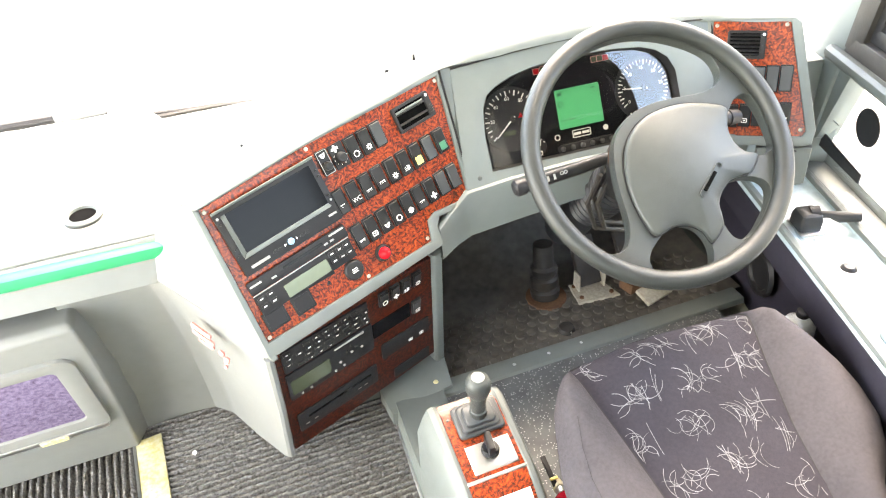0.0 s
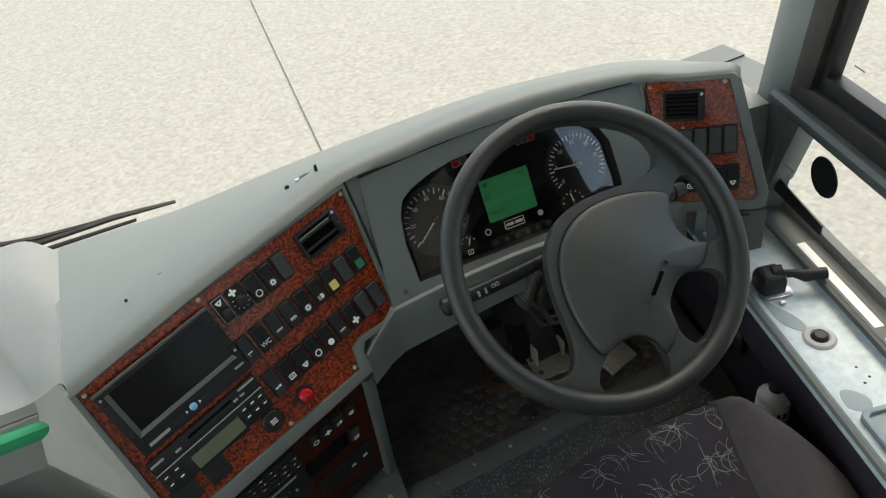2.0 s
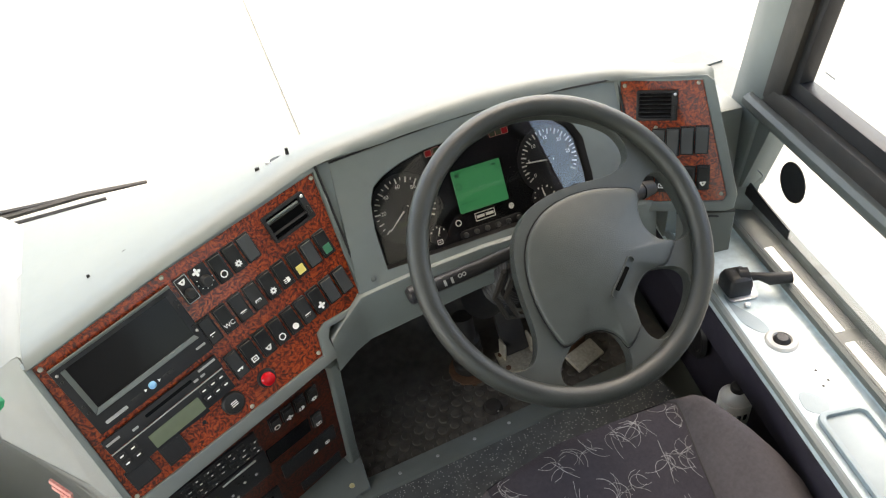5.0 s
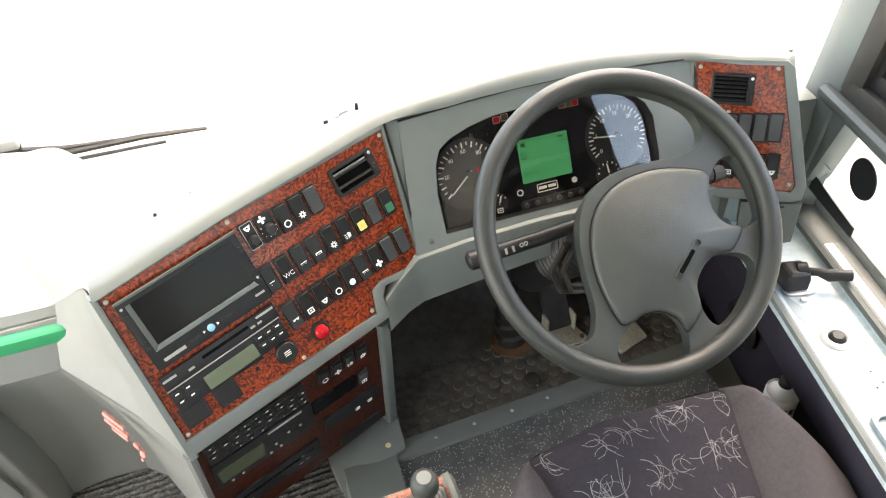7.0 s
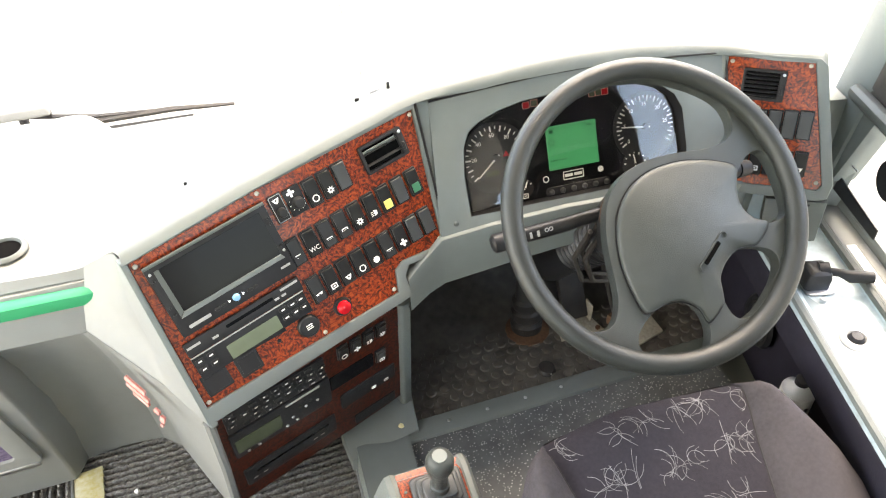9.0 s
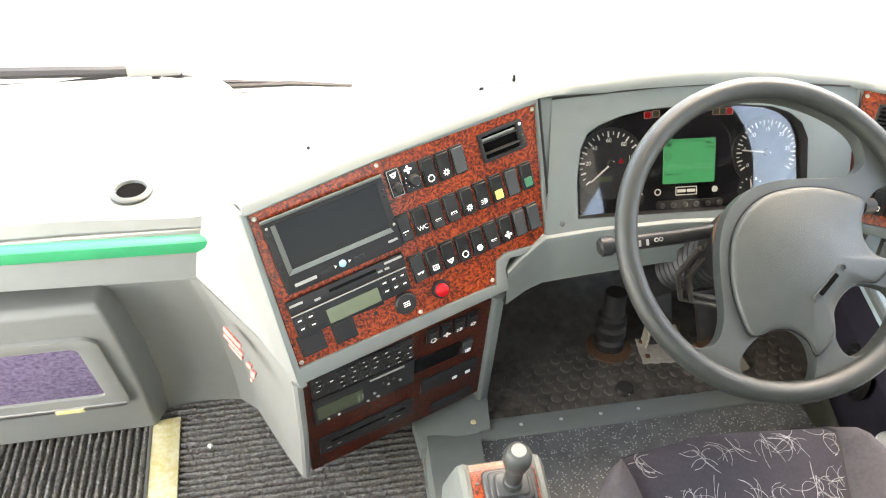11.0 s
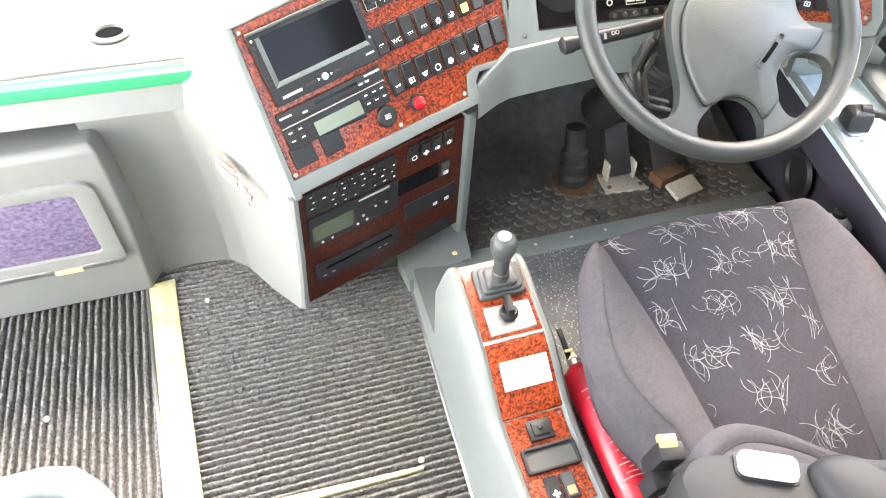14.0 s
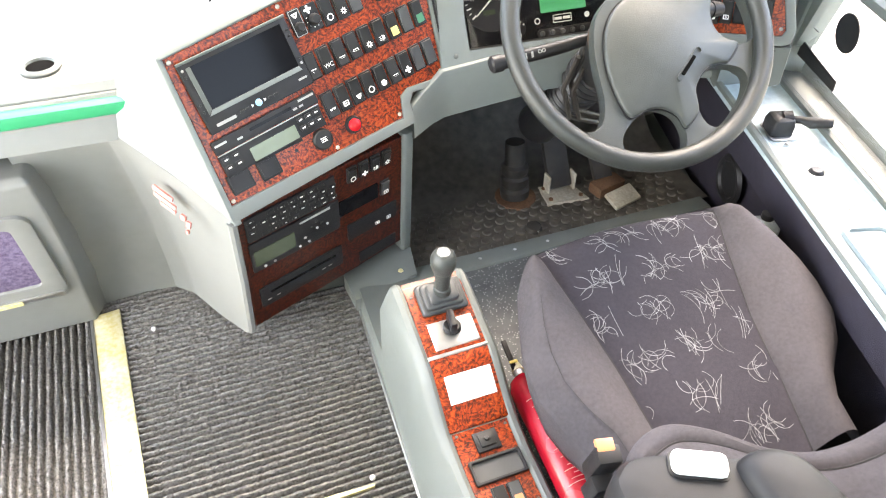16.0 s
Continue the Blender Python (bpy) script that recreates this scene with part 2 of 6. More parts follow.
def vinyl_material():
    """Dark grey safety vinyl with pale flecks."""
    m, t, p, co = nodes_of("flecked_grey_vinyl", 0.55)
    v = t.nodes.new("ShaderNodeTexVoronoi")
    v.inputs["Scale"].default_value = 215
    n = t.nodes.new("ShaderNodeTexNoise")
    n.inputs["Scale"].default_value = 25
    t.links.new(co.outputs["Object"], v.inputs["Vector"])
    t.links.new(co.outputs["Object"], n.inputs["Vector"])
    fleck = ramp_of(t, v.outputs["Distance"], [(0.0, (1, 1, 1)), (0.26, (1, 1, 1)), (0.34, (0, 0, 0))])
    sel = ramp_of(t, v.outputs["Color"], [(0.52, (0, 0, 0)), (0.55, (1, 1, 1))])
    ground = ramp_of(t, n.outputs[0], [(0.3, (0.070, 0.075, 0.079)), (0.7, (0.108, 0.115, 0.119))])
    mul = t.nodes.new("ShaderNodeMath")
    mul.operation = "MULTIPLY"
    t.links.new(fleck.outputs[0], mul.inputs[0])
    t.links.new(sel.outputs[0], mul.inputs[1])
    mix = t.nodes.new("ShaderNodeMixRGB")
    mix.inputs[2].default_value = (0.42, 0.43, 0.42, 1)
    t.links.new(mul.outputs[0], mix.inputs[0])
    t.links.new(ground.outputs[0], mix.inputs[1])
    t.links.new(mix.outputs[0], p.inputs["Base Color"])
    return m


def glass_material(name, rough=0.0, ior=1.45):
    m = bpy.data.materials.new(name)
    m.use_nodes = True
    t = m.node_tree
    out = t.nodes["Material Output"]
    clear, gloss, mix, fr = (t.nodes.new("ShaderNode" + k) for k in ("BsdfTransparent", "BsdfGlossy", "MixShader", "Fresnel"))
    gloss.inputs["Roughness"].default_value = rough
    fr.inputs[0].default_value = ior
    t.links.new(fr.outputs[0], mix.inputs[0])
    t.links.new(clear.outputs[0], mix.inputs[1])
    t.links.new(gloss.outputs[0], mix.inputs[2])
    t.links.new(mix.outputs[0], out.inputs[0])
    return m


def glow_material(name, colour, strength):
    m, t, p, co = nodes_of(name, 0.3)
    p.inputs["Base Color"].default_value = (*[c * 0.4 for c in colour], 1)
    p.inputs["Emission Color"].default_value, p.inputs["Emission Strength"].default_value = (*colour, 1), strength
    n = t.nodes.new("ShaderNodeTexNoise")
    n.inputs["Scale"].default_value = 30
    t.links.new(co.outputs["Object"], n.inputs["Vector"])
    r = ramp_of(t, n.outputs[0], [(0.3, tuple(c * 0.85 for c in colour)), (0.7, colour)])
    t.links.new(r.outputs[0], p.inputs["Emission Color"])
    return m


# same burr wood at low tone: the lower panel's shade is in its colour
BURL_SHADED = burl_material("shaded_burr_wood", 0.22, 0.42)
BURL, VINYL, GLASS = burl_material(), vinyl_material(), glass_material("clear_glass")
LCD_GREEN = glow_material("green_display", (0.03, 0.27, 0.12), 0.07)
LCD_INK = material("dark_display_ink", (0.006, 0.07, 0.03), 0.4)
LCD_GREY = material("grey_green_display", (0.115, 0.14, 0.09), 0.25, vary=0.08)
LCD_DIM = material("dim_green_display", (0.06, 0.075, 0.045), 0.25, vary=0.08)
SCREEN = material("glossy_dark_screen", (0.006, 0.006, 0.007), 0.12, vary=0.1, spec=0.08)
SWITCH = material("satin_black_switch", (0.018, 0.0185, 0.019), 0.40, vary=0.15, bump=0.1, bscale=900, spec=0.3)
SWITCH_GREY = material("dark_grey_blank", (0.050, 0.054, 0.056), 0.45, vary=0.1, bump=0.15, bscale=900)
MARK = material("white_printed_mark", (0.88, 0.88, 0.86), 0.5, vary=0.05)
MARK_RED = material("faded_red_print", (0.62, 0.13, 0.11), 0.6, vary=0.2, scale=400, second=(0.70, 0.42, 0.38))
MARK_GREY = material("grey_printed_mark", (0.33, 0.33, 0.32), 0.5)
WHITE = material("white_card", (0.78, 0.78, 0.76), 0.5, vary=0.03)
BLUE = material("pale_blue_button", (0.20, 0.45, 0.68), 0.3)
YELLOW_LENS = material("yellow_lens", (0.75, 0.62, 0.18), 0.35)
GREEN_LENS = material("green_lens", (0.03, 0.16, 0.09), 0.3)
RED_LENS = material("red_translucent_button", (0.50, 0.008, 0.015), 0.15)
RUST = material("rusty_metal", (0.13, 0.065, 0.035), 0.75, metal=0.2, vary=0.4, scale=200, bump=0.4, bscale=300)
PEDAL = material("worn_pedal_metal", (0.42, 0.385, 0.32), 0.5, metal=0.25, vary=0.3, scale=150)
THREAD = material("pale_woven_thread", (0.15, 0.145, 0.15), 0.8, vary=0.5, scale=160, second=(0.42, 0.41, 0.42))
STITCH = material("dark_stitching", (0.03, 0.028, 0.03), 0.8)
VIOLET_DARK = material("dark_violet_trim", (0.017, 0.014, 0.025), 0.9, bump=0.5, bscale=500, vary=0.3)
LINING = material("grey_interior_lining", (0.46, 0.46, 0.44), 0.8, vary=0.05)
TRAY = material("blue_grey_plastic_tray", (0.23, 0.29, 0.31), 0.45, vary=0.06, bump=0.15, bscale=900)
ORANGE = material("pale_orange_plastic", (0.62, 0.22, 0.10), 0.35)
COVER = glass_material("dial_cover", 0.02, 1.85)
COVER_BLACK = material("matt_black_moulding", (0.017, 0.017, 0.0185), 0.55, vary=0.15, bump=0.15, bscale=900, spec=0.3)
# near-black without gloss: paints the shade inside openings onto flat plates
HOLE_SHADE = material("hole_shade", (0.006, 0.006, 0.006), 1.0, spec=0.0)
BOTTLE = glass_material("clear_bottle_plastic", 0.08)

# ---- setting ----
FLOOR = -0.05
CP = plane_frame((-0.3242, -0.1358, 0.3975), (0.6181, 0.1677, 0.5389), (-0.5726, 0.2148, 1.3004))   # centre switch panel
KP = plane_frame((0.125, 0.008, 0.499), (1.124, -0.032, 0.499), (0.144, 0.473, 1.384))              # instrument panel
RP = plane_frame((0.672, 0.073, 0.681), (1.42, -0.586, 0.758), (0.843, 0.377, 1.618))               # right-hand panel
DP = plane_frame((-0.325, -0.132, 0.352), (0.022, -0.019, 0.375), (-0.325, -0.179, 0.667))          # lower stack panel
WALL = Matrix(((-0.262, 0.965, 0, 0.948), (-0.965, -0.262, 0, 0.023), (0, 0, 1, 0), (0, 0, 0, 1)))  # side wall: rearward, outward, up


def at(m, u, v, w=0.0):
    return m @ Vector((u, v, w))


def setting(ob, label, category):
    return tagged(ob, label, category, kind="structure")


# yard
ground = setting(part("ground", block(-400, 400, -400, 400, -1.34, -1.268), CONCRETE), "pale concrete yard in daylight", "ground")
for i in range(-2, 3):
    for j in range(-1, 2):
        oy = -3.0 + j * 20.0
        pts = []
        for a, b in ((0, 0), (5.982, 0), (5.982, 19.982), (0, 19.982)):
            pts.append((0.96 - 6 + i * 6.0 + a + (oy + b - 5.0) * 0.1148, oy + b))
        part("concrete_slab", slab(pts, Matrix.Translation((0, 0, -1.25)), 0.018, r=0.004, seg=1), CONCRETE, ground)


def ribbed(x0, x1, y0, y1, pitch, along, cols=24, knot=0.0):
    """A carpet whose ribs run along x or y; knot: how far the loops of each rib stand out."""
    a0, a1 = (y0, y1) if along == "x" else (x0, x1)
    b0, b1 = (x0, x1) if along == "x" else (y0, y1)
    n = int((a1 - a0) / pitch)
    prof = []
    for k in range(n):
        a = a0 + k * pitch
        prof += [(a, -0.0120, 0), (a + pitch * 0.36, -0.0120, 0), (a + pitch * 0.43, -0.003, 0.7), (a + pitch * 0.55, 0.0, 1.0), (a + pitch * 0.76, 0.0, 1.0), (a + pitch * 0.92, -0.003, 0.7)]
    verts, faces = [], []
    for a, z, f in prof:
        for c in range(cols + 1):
            b = b0 + (b1 - b0) * c / cols
            w = (0.0006 + knot * f) * noise.noise((a * 170, b * 210, 1.0))
            q = 0.7 * (0.0006 + knot) * noise.noise((a * 40, b * 160, 5.0))
            verts.append((b, a + q, FLOOR + z + w) if along == "x" else (a + q, b, FLOOR + z + w))
    for r in range(len(prof) - 1):
        for c in range(cols):
            i = r * (cols + 1) + c
            faces.append((i, i + 1, i + cols + 2, i + cols + 1))
    me = bpy.data.meshes.new("tmp")
    me.from_pydata(verts, [], faces)
    bm = bmesh.new()
    bm.from_mesh(me)
    bpy.data.meshes.remove(me)
    return bm


sub = setting(part("floor", block(-1.6, 1.3, -4.2, 0.62, FLOOR - 0.09, FLOOR - 0.02), GREY_DARK), "coach cab floor under the carpet", "floor")
part("carpet_strip", ribbed(-0.640, 0.0, -0.8, 0.30, 0.0148, "x", 150, 0.0034), CARPET, sub, "dark grey ribbed carpet, ribs across the aisle")
part("carpet_strip", ribbed(-1.15, -0.645, -0.9, 0.30, 0.0156, "y", 220, 0.0034), CARPET, sub, "dark grey ribbed carpet, ribs along the doorway")
part("carpet_strip", ribbed(-0.640, 0.0, -2.2, -0.8, 0.0148, "x"), CARPET, sub)
part("carpet_strip", ribbed(-1.15, -0.645, -2.2, -0.9, 0.0156, "y"), CARPET, sub)
part("carpet_strip", ribbed(-1.55, -1.15, -2.2, 0.30, 0.0156, "y"), CARPET, sub)
edge = thing("edge_strip", (-0.62, -0.5, FLOOR), "worn pale yellow edge strip on the carpet", "floor strip")
part("strip", solid([[(-0.658, 0.150, FLOOR - 0.01), (-0.602, 0.155, FLOOR - 0.01), (-0.602, 0.155, FLOOR + 0.003), (-0.658, 0.150, FLOOR + 0.003)],
                     [(-0.640, -0.42, FLOOR - 0.01), (-0.583, -0.42, FLOOR - 0.01), (-0.583, -0.42, FLOOR + 0.003), (-0.640, -0.42, FLOOR + 0.003)],
                     [(-0.60, -1.8, FLOOR - 0.01), (-0.53, -1.8, FLOOR - 0.01), (-0.53, -1.8, FLOOR + 0.003), (-0.60, -1.8, FLOOR + 0.003)]], 0.0015), YELLOW, edge)
part("lip", solid([[(-0.664, 0.150, FLOOR - 0.01), (-0.658, 0.150, FLOOR - 0.01), (-0.658, 0.150, FLOOR + 0.005), (-0.664, 0.150, FLOOR + 0.005)],
                   [(-0.647, -0.42, FLOOR - 0.01), (-0.640, -0.42, FLOOR - 0.01), (-0.640, -0.42, FLOOR + 0.005), (-0.647, -0.42, FLOOR + 0.005)],
                   [(-0.607, -1.8, FLOOR - 0.01), (-0.60, -1.8, FLOOR - 0.01), (-0.60, -1.8, FLOOR + 0.005), (-0.607, -1.8, FLOOR + 0.005)]], 0.001), SILVER, edge, "pale metal lip")
line = thing("floor_line", (-0.4, -0.445, FLOOR), "thin worn yellow line across the aisle carpet", "floor strip")
part("strip", solid([[(-0.583, -0.435, FLOOR - 0.006), (-0.583, -0.450, FLOOR - 0.006), (-0.583, -0.450, FLOOR + 0.0025), (-0.583, -0.435, FLOOR + 0.0025)],
                     [(-0.40, -0.443, FLOOR - 0.006), (-0.40, -0.457, FLOOR - 0.006), (-0.40, -0.457, FLOOR + 0.0025), (-0.40, -0.443, FLOOR + 0.0025)],
                     [(-0.205, -0.452, FLOOR - 0.006), (-0.205, -0.457, FLOOR - 0.006), (-0.205, -0.457, FLOOR + 0.002), (-0.205, -0.452, FLOOR + 0.002)]]), YELLOW, line)
stud = None
for x, y in ((-0.538, 0.071), (-0.204, -0.438), (-0.85, -0.15)):
    if stud is None:
        stud = thing("floor_stud", (x, y, FLOOR), "small pale round stud in the carpet", "stud", "studs in the carpet")
        part("cap", lathe([(0.0, 0.004), (0.003, 0.0035), (0.0052, 0.001), (0.0055, -0.003)], Matrix.Translation((x, y, FLOOR)), 12), MARK, stud)
    else:
        copy_thing(stud, Matrix.Translation((x, y, FLOOR)))

# driver's floor: flecked vinyl, edge trim, studded rubber mat
deck = setting(part("driver_floor", block(-0.06, 0.72, -1.6, -0.02, FLOOR - 0.01, -0.012), VINYL), "flecked grey vinyl floor round the driver seat", "floor")
trim = setting(part("trim", solid([[(0.0, -0.040, -0.02), (0.0, 0.010, -0.02), (0.0, 0.010, -0.006), (0.0, -0.036, -0.004)],
                                   [(0.80, -0.045, -0.02), (0.80, 0.005, -0.02), (0.80, 0.005, -0.006), (0.80, -0.041, -0.004)]], 0.002), GREY), "grey floor edge trim with small screws", "trim")
for x in (0.187, 0.10, 0.275, 0.36):
    part("screw", lathe([(0, 0.0012), (0.003, 0.001), (0.0042, 0.0)], Matrix.Translation((x, -0.014, -0.005)), 10), SILVER, trim)
mat = thing("rubber_mat", (0.4, 0.15, -0.03), "worn black rubber mat with round studs in the footwell", "floor mat")
part("sheet", loft([[(-0.02 + 0.85 * i / 10, y, z) for i in range(11)] for y, z in ((0.008, -0.018), (0.20, -0.018), (0.28, 0.0), (0.40, 0.09), (0.50, 0.22))]), MAT_RUBBER, mat)
bm = bmesh.new()
for j in range(7):
    for i in range(25):
        x, y = 0.03 + i * 0.0305 + (0.015 if j % 2 else 0), 0.022 + j * 0.0265
        if x > 0.78:
            continue
        m = Matrix.Translation((x, y, -0.018)) @ Matrix.Rotation(0.0, 4, "X")
        ring = [(0.0112, 0.0), (0.0104, 0.0036), (0.0086, 0.0042), (0.0, 0.0034)]
        rs = [[bm.verts.new(m @ Vector((r * math.cos(k * math.pi / 5), r * math.sin(k * math.pi / 5), z))) for k in range(10)] for r, z in ring[:3]]
        for a, b in zip(rs, rs[1:]):
            for k in range(10):
                bm.faces.new((a[k], a[(k + 1) % 10], b[(k + 1) % 10], b[k]))
        bm.faces.new(rs[-1])
tagged(part("round_studs", bm, MAT_RUBBER, mat), kind="stuff")

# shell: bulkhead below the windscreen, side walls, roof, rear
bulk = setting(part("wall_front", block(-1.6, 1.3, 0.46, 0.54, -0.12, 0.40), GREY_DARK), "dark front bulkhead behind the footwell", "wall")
# hidden panel, added to stop light leaking down behind the dash
setting(part("footwell_light_stop", block(-1.6, 1.3, 0.24, 0.54, 0.36, 0.395), GREY_DARK), "unseen panel added to keep daylight out of the footwell", "trim")
foot = setting(part("wall_footwell", prism([at(WALL, s, -0.10, z) for s, z in ((-0.45, -0.06), (1.9, -0.06), (1.9, 0.20), (-0.45, 0.20))], WALL.to_3x3() @ Vector((0, 0.06, 0))), VIOLET_DARK), "dark violet trimmed side wall under the sill", "wall")


def wall_panel(name, pts, shift, mat_, label):
    return setting(part(name, prism(pts, shift), mat_, smooth=False), label, "wall")


out = WALL.to_3x3() @ Vector((0, 0.06, 0))
# unseen dark wall, added so most of the dial cover reflects something dark
wall_panel("wall_right", [at(WALL, s, 0.10, z) for s, z in ((0.62, 0.30), (1.40, 0.30), (1.40, 1.56), (0.74, 1.56))], out, VIOLET_DARK, "unseen dark wall added to darken the dial cover reflection")
wall_panel("wall_right_low", [at(WALL, s, 0.10, z) for s, z in ((1.40, 0.28), (4.3, 0.28), (4.3, 0.70), (1.40, 0.70))], out, LINING, "pale side wall below the rear windows")
wall_panel("wall_right_top", [at(WALL, s, 0.06, z) for s, z in ((-0.3, 1.55), (4.3, 1.55), (4.3, 2.0), (-0.3, 2.0))], out, LINING, "pale side wall above the windows")
wall_panel("wall_left", [(-1.55, y, z) for y, z in ((-4.3, -0.1), (-1.0, -0.1), (-1.0, 0.7), (-4.3, 0.7))], (-0.06, 0, 0), LINING, "pale side wall below the windows")
wall_panel("wall_left_top", [(-1.55, y, z) for y, z in ((-4.3, 1.55), (0.6, 1.55), (0.6, 2.0), (-4.3, 2.0))], (-0.06, 0, 0), LINING, "pale side wall above the windows")
wall_panel("wall_rear", [(x, -4.3, z) for x, z in ((-1.6, -0.1), (1.3, -0.1), (1.3, 2.0), (-1.6, 2.0))], (0, -0.06, 0), LINING, "plain wall closing the cabin")
setting(part("ceiling", block(-1.6, 1.3, -4.3, 0.35, 1.95, 2.0), LINING), "pale cabin ceiling", "ceiling")

# windscreen
ws = setting(part("windscreen", pane([(-1.5, 0.56, 0.40), (1.05, 0.56, 0.40), (1.05, 0.30, 1.95), (-1.5, 0.30, 1.95)], (-0.3, -1, 1.2)), GLASS, smooth=False, sheet=True), "large clear windscreen", "windscreen")
ws.visible_shadow = False

# ---- dashboard ----
dash = thing("dashboard", (0.1, 0.2, FLOOR), "grey moulded coach dashboard curving round the driver", "dashboard")


def lerp(a, b, f):
    return Vector(a) * (1 - f) + Vector(b) * f


def along(pts, f):
    """A point at fraction f along a chain of points."""
    k = f * (len(pts) - 1)
    i = min(int(k), len(pts) - 2)
    return lerp(pts[i], pts[i + 1], k - i)


def glide(pts, f):
    """A point at fraction f along a smooth curve through points."""
    k = f * (len(pts) - 1)
    i = min(int(k), len(pts) - 2)
    t = k - i
    p0, p1, p2, p3 = (Vector(pts[max(0, min(len(pts) - 1, i + o))]) for o in (-1, 0, 1, 2))
    return 0.5 * ((2 * p1) + (p2 - p0) * t + (2 * p0 - 5 * p1 + 4 * p2 - p3) * t * t + (3 * p1 - p0 - 3 * p2 + p3) * t ** 3)


near = [at(CP, 0.000, 0.250, 0.004), at(CP, 0.21, 0.256, 0.004), at(CP, 0.40, 0.254, 0.004), at(CP, 0.500, 0.252, 0.004), at(KP, 0.08, 0.230, 0.004), at(KP, 0.182, 0.238, 0.004),
        at(KP, 0.287, 0.240, 0.004), at(KP, 0.394, 0.234, 0.004), at(KP, 0.522, 0.216, 0.004), at(RP, 0.06, 0.004, 0.004), at(RP, 0.134, 0.005, 0.003), at(RP, 0.153, -0.006, -0.004)]
far = [(-0.40, 0.470, 0.538), (-0.28, 0.440, 0.552), (-0.16, 0.405, 0.568), (0.02, 0.382, 0.592), (0.17, 0.372, 0.604), (0.30, 0.365, 0.611), (0.43, 0.362, 0.612), (0.56, 0.350, 0.611),
       (0.745, 0.305, 0.610), (0.85, 0.235, 0.610), (0.885, 0.160, 0.610), (0.895, 0.09, 0.598)]
rows = []
face_up = KP.to_3x3() @ Vector((0, 1, 0))
for n_, f_, band in zip(near, far, (0.004, 0.004, 0.004, 0.005, 0.012, 0.015, 0.016, 0.014, 0.009, 0.004, 0.004, 0.004)):
    n_, f_ = Vector(n_), Vector(f_)
    back = Vector((f_.x - n_.x, f_.y - n_.y, 0)).normalized()
    lip = [n_ - face_up * (band + 0.002) - Vector((0, -0.006, 0)), n_ - face_up * band + Vector((0, -0.001, 0.001)), n_ - face_up * 0.003 + Vector((0, -0.003, 0)), n_ + back * 0.004 + Vector((0, 0, 0.006)), n_ + back * 0.014 + Vector((0, 0, 0.009)), n_ + back * 0.035 + Vector((0, 0, 0.0095))]
    mid = [lerp(lip[-1], f_, k) + Vector((0, 0, 0.003 * math.sin(k * math.pi))) for k in (0.25, 0.5, 0.75, 0.92)]
    rows.append(lip + mid + [f_, f_ - Vector((0, -0.01, 0.02)), f_ - Vector((0, -0.012, 0.16))])
fine = []
for k in range(67):
    fine.append([glide([r[c] for r in rows], k / 66) for c in range(len(rows[0]))])
top_edge = [Vector(p) for p in (fine[0][0], *fine[0][2:])]
top = part("top_moulding", loft(fine), GREY, dash)
def top_z(x, y):
    """Height of the dash top, from the nearest points of its skin."""
    close = sorted(((v[0] - x) ** 2 + (v[1] - y) ** 2 + 1e-8, v[2]) for r_ in fine for v in r_[4:10])[:4]
    return sum(z / d for d, z in close) / sum(1 / d for d, z in close)


for dx, dy, r, stretch, turn in ((0.0, 0.0, 0.0105, 1.4, 15), (0.014, 0.009, 0.0035, 1, 0), (0.018, -0.013, 0.0032, 1, 0), (-0.036, -0.014, 0.0032, 1.4, 0), (-0.008, 0.013, 0.003, 2.6, 20), (-0.262, -0.058, 0.0028, 4.0, 8), (-0.325, -0.085, 0.0024, 1.2, 0)):
    x, y = 0.041 + dx, 0.165 + dy
    part("damage_mark", lathe([(0.0, 0.0016), (r * 0.8, 0.0012), (r, -0.010)], Matrix.Translation((x, y, top_z(x, y) + 0.0030 + 0.3 * max(0.0, r - 0.004))) @ Matrix.Rotation(radians(turn), 4, "Z") @ Matrix.Diagonal((stretch, 0.7, 1, 1)), 11), BLACK, top, "small dark damage mark")
for dx, dy, r, stretch, turn in ((-0.024, 0.004, 0.009, 1.7, 20), (-0.036, 0.012, 0.004, 2.2, 30), (-0.016, -0.008, 0.004, 1.2, 0)):
    x, y = 0.041 + dx, 0.165 + dy
    part("scuff_mark", lathe([(0.0, 0.0013), (r * 0.8, 0.0010), (r, -0.010)], Matrix.Translation((x, y, top_z(x, y) + 0.0030 + 0.3 * max(0.0, r - 0.004))) @ Matrix.Rotation(radians(turn), 4, "Z") @ Matrix.Diagonal((stretch, 0.6, 1, 1)), 11), WHITE, top, "pale scuff in the plastic")

# side of the centre stack: upper cheek and lower cheek meet at a seam
ub = [at(CP, 0.000, 0.252, 0.003), at(CP, -0.006, 0.15, 0.003), at(CP, -0.014, 0.05, 0.003), at(CP, -0.020, -0.030, 0.003)]
um = [Vector((-0.404, 0.014, 0.597)), Vector((-0.405, -0.015, 0.535)), Vector((-0.395, -0.040, 0.470)), Vector((-0.385, -0.085, 0.400))]
ue = [Vector((-0.455, 0.050, 0.555)), Vector((-0.462, 0.045, 0.530)), Vector((-0.472, 0.025, 0.500)), Vector((-0.478, 0.004, 0.468))]
rows = []
for k in range(13):
    a, b, c = along(ub, k / 12), along(um, k / 12), along(ue, k / 12)
    rows.append([along([a, b, c], i / 12) for i in range(13)])
part("stack_cheek", loft(rows), WHITE_GREY, dash, "pale grey side cheek of the centre stack")
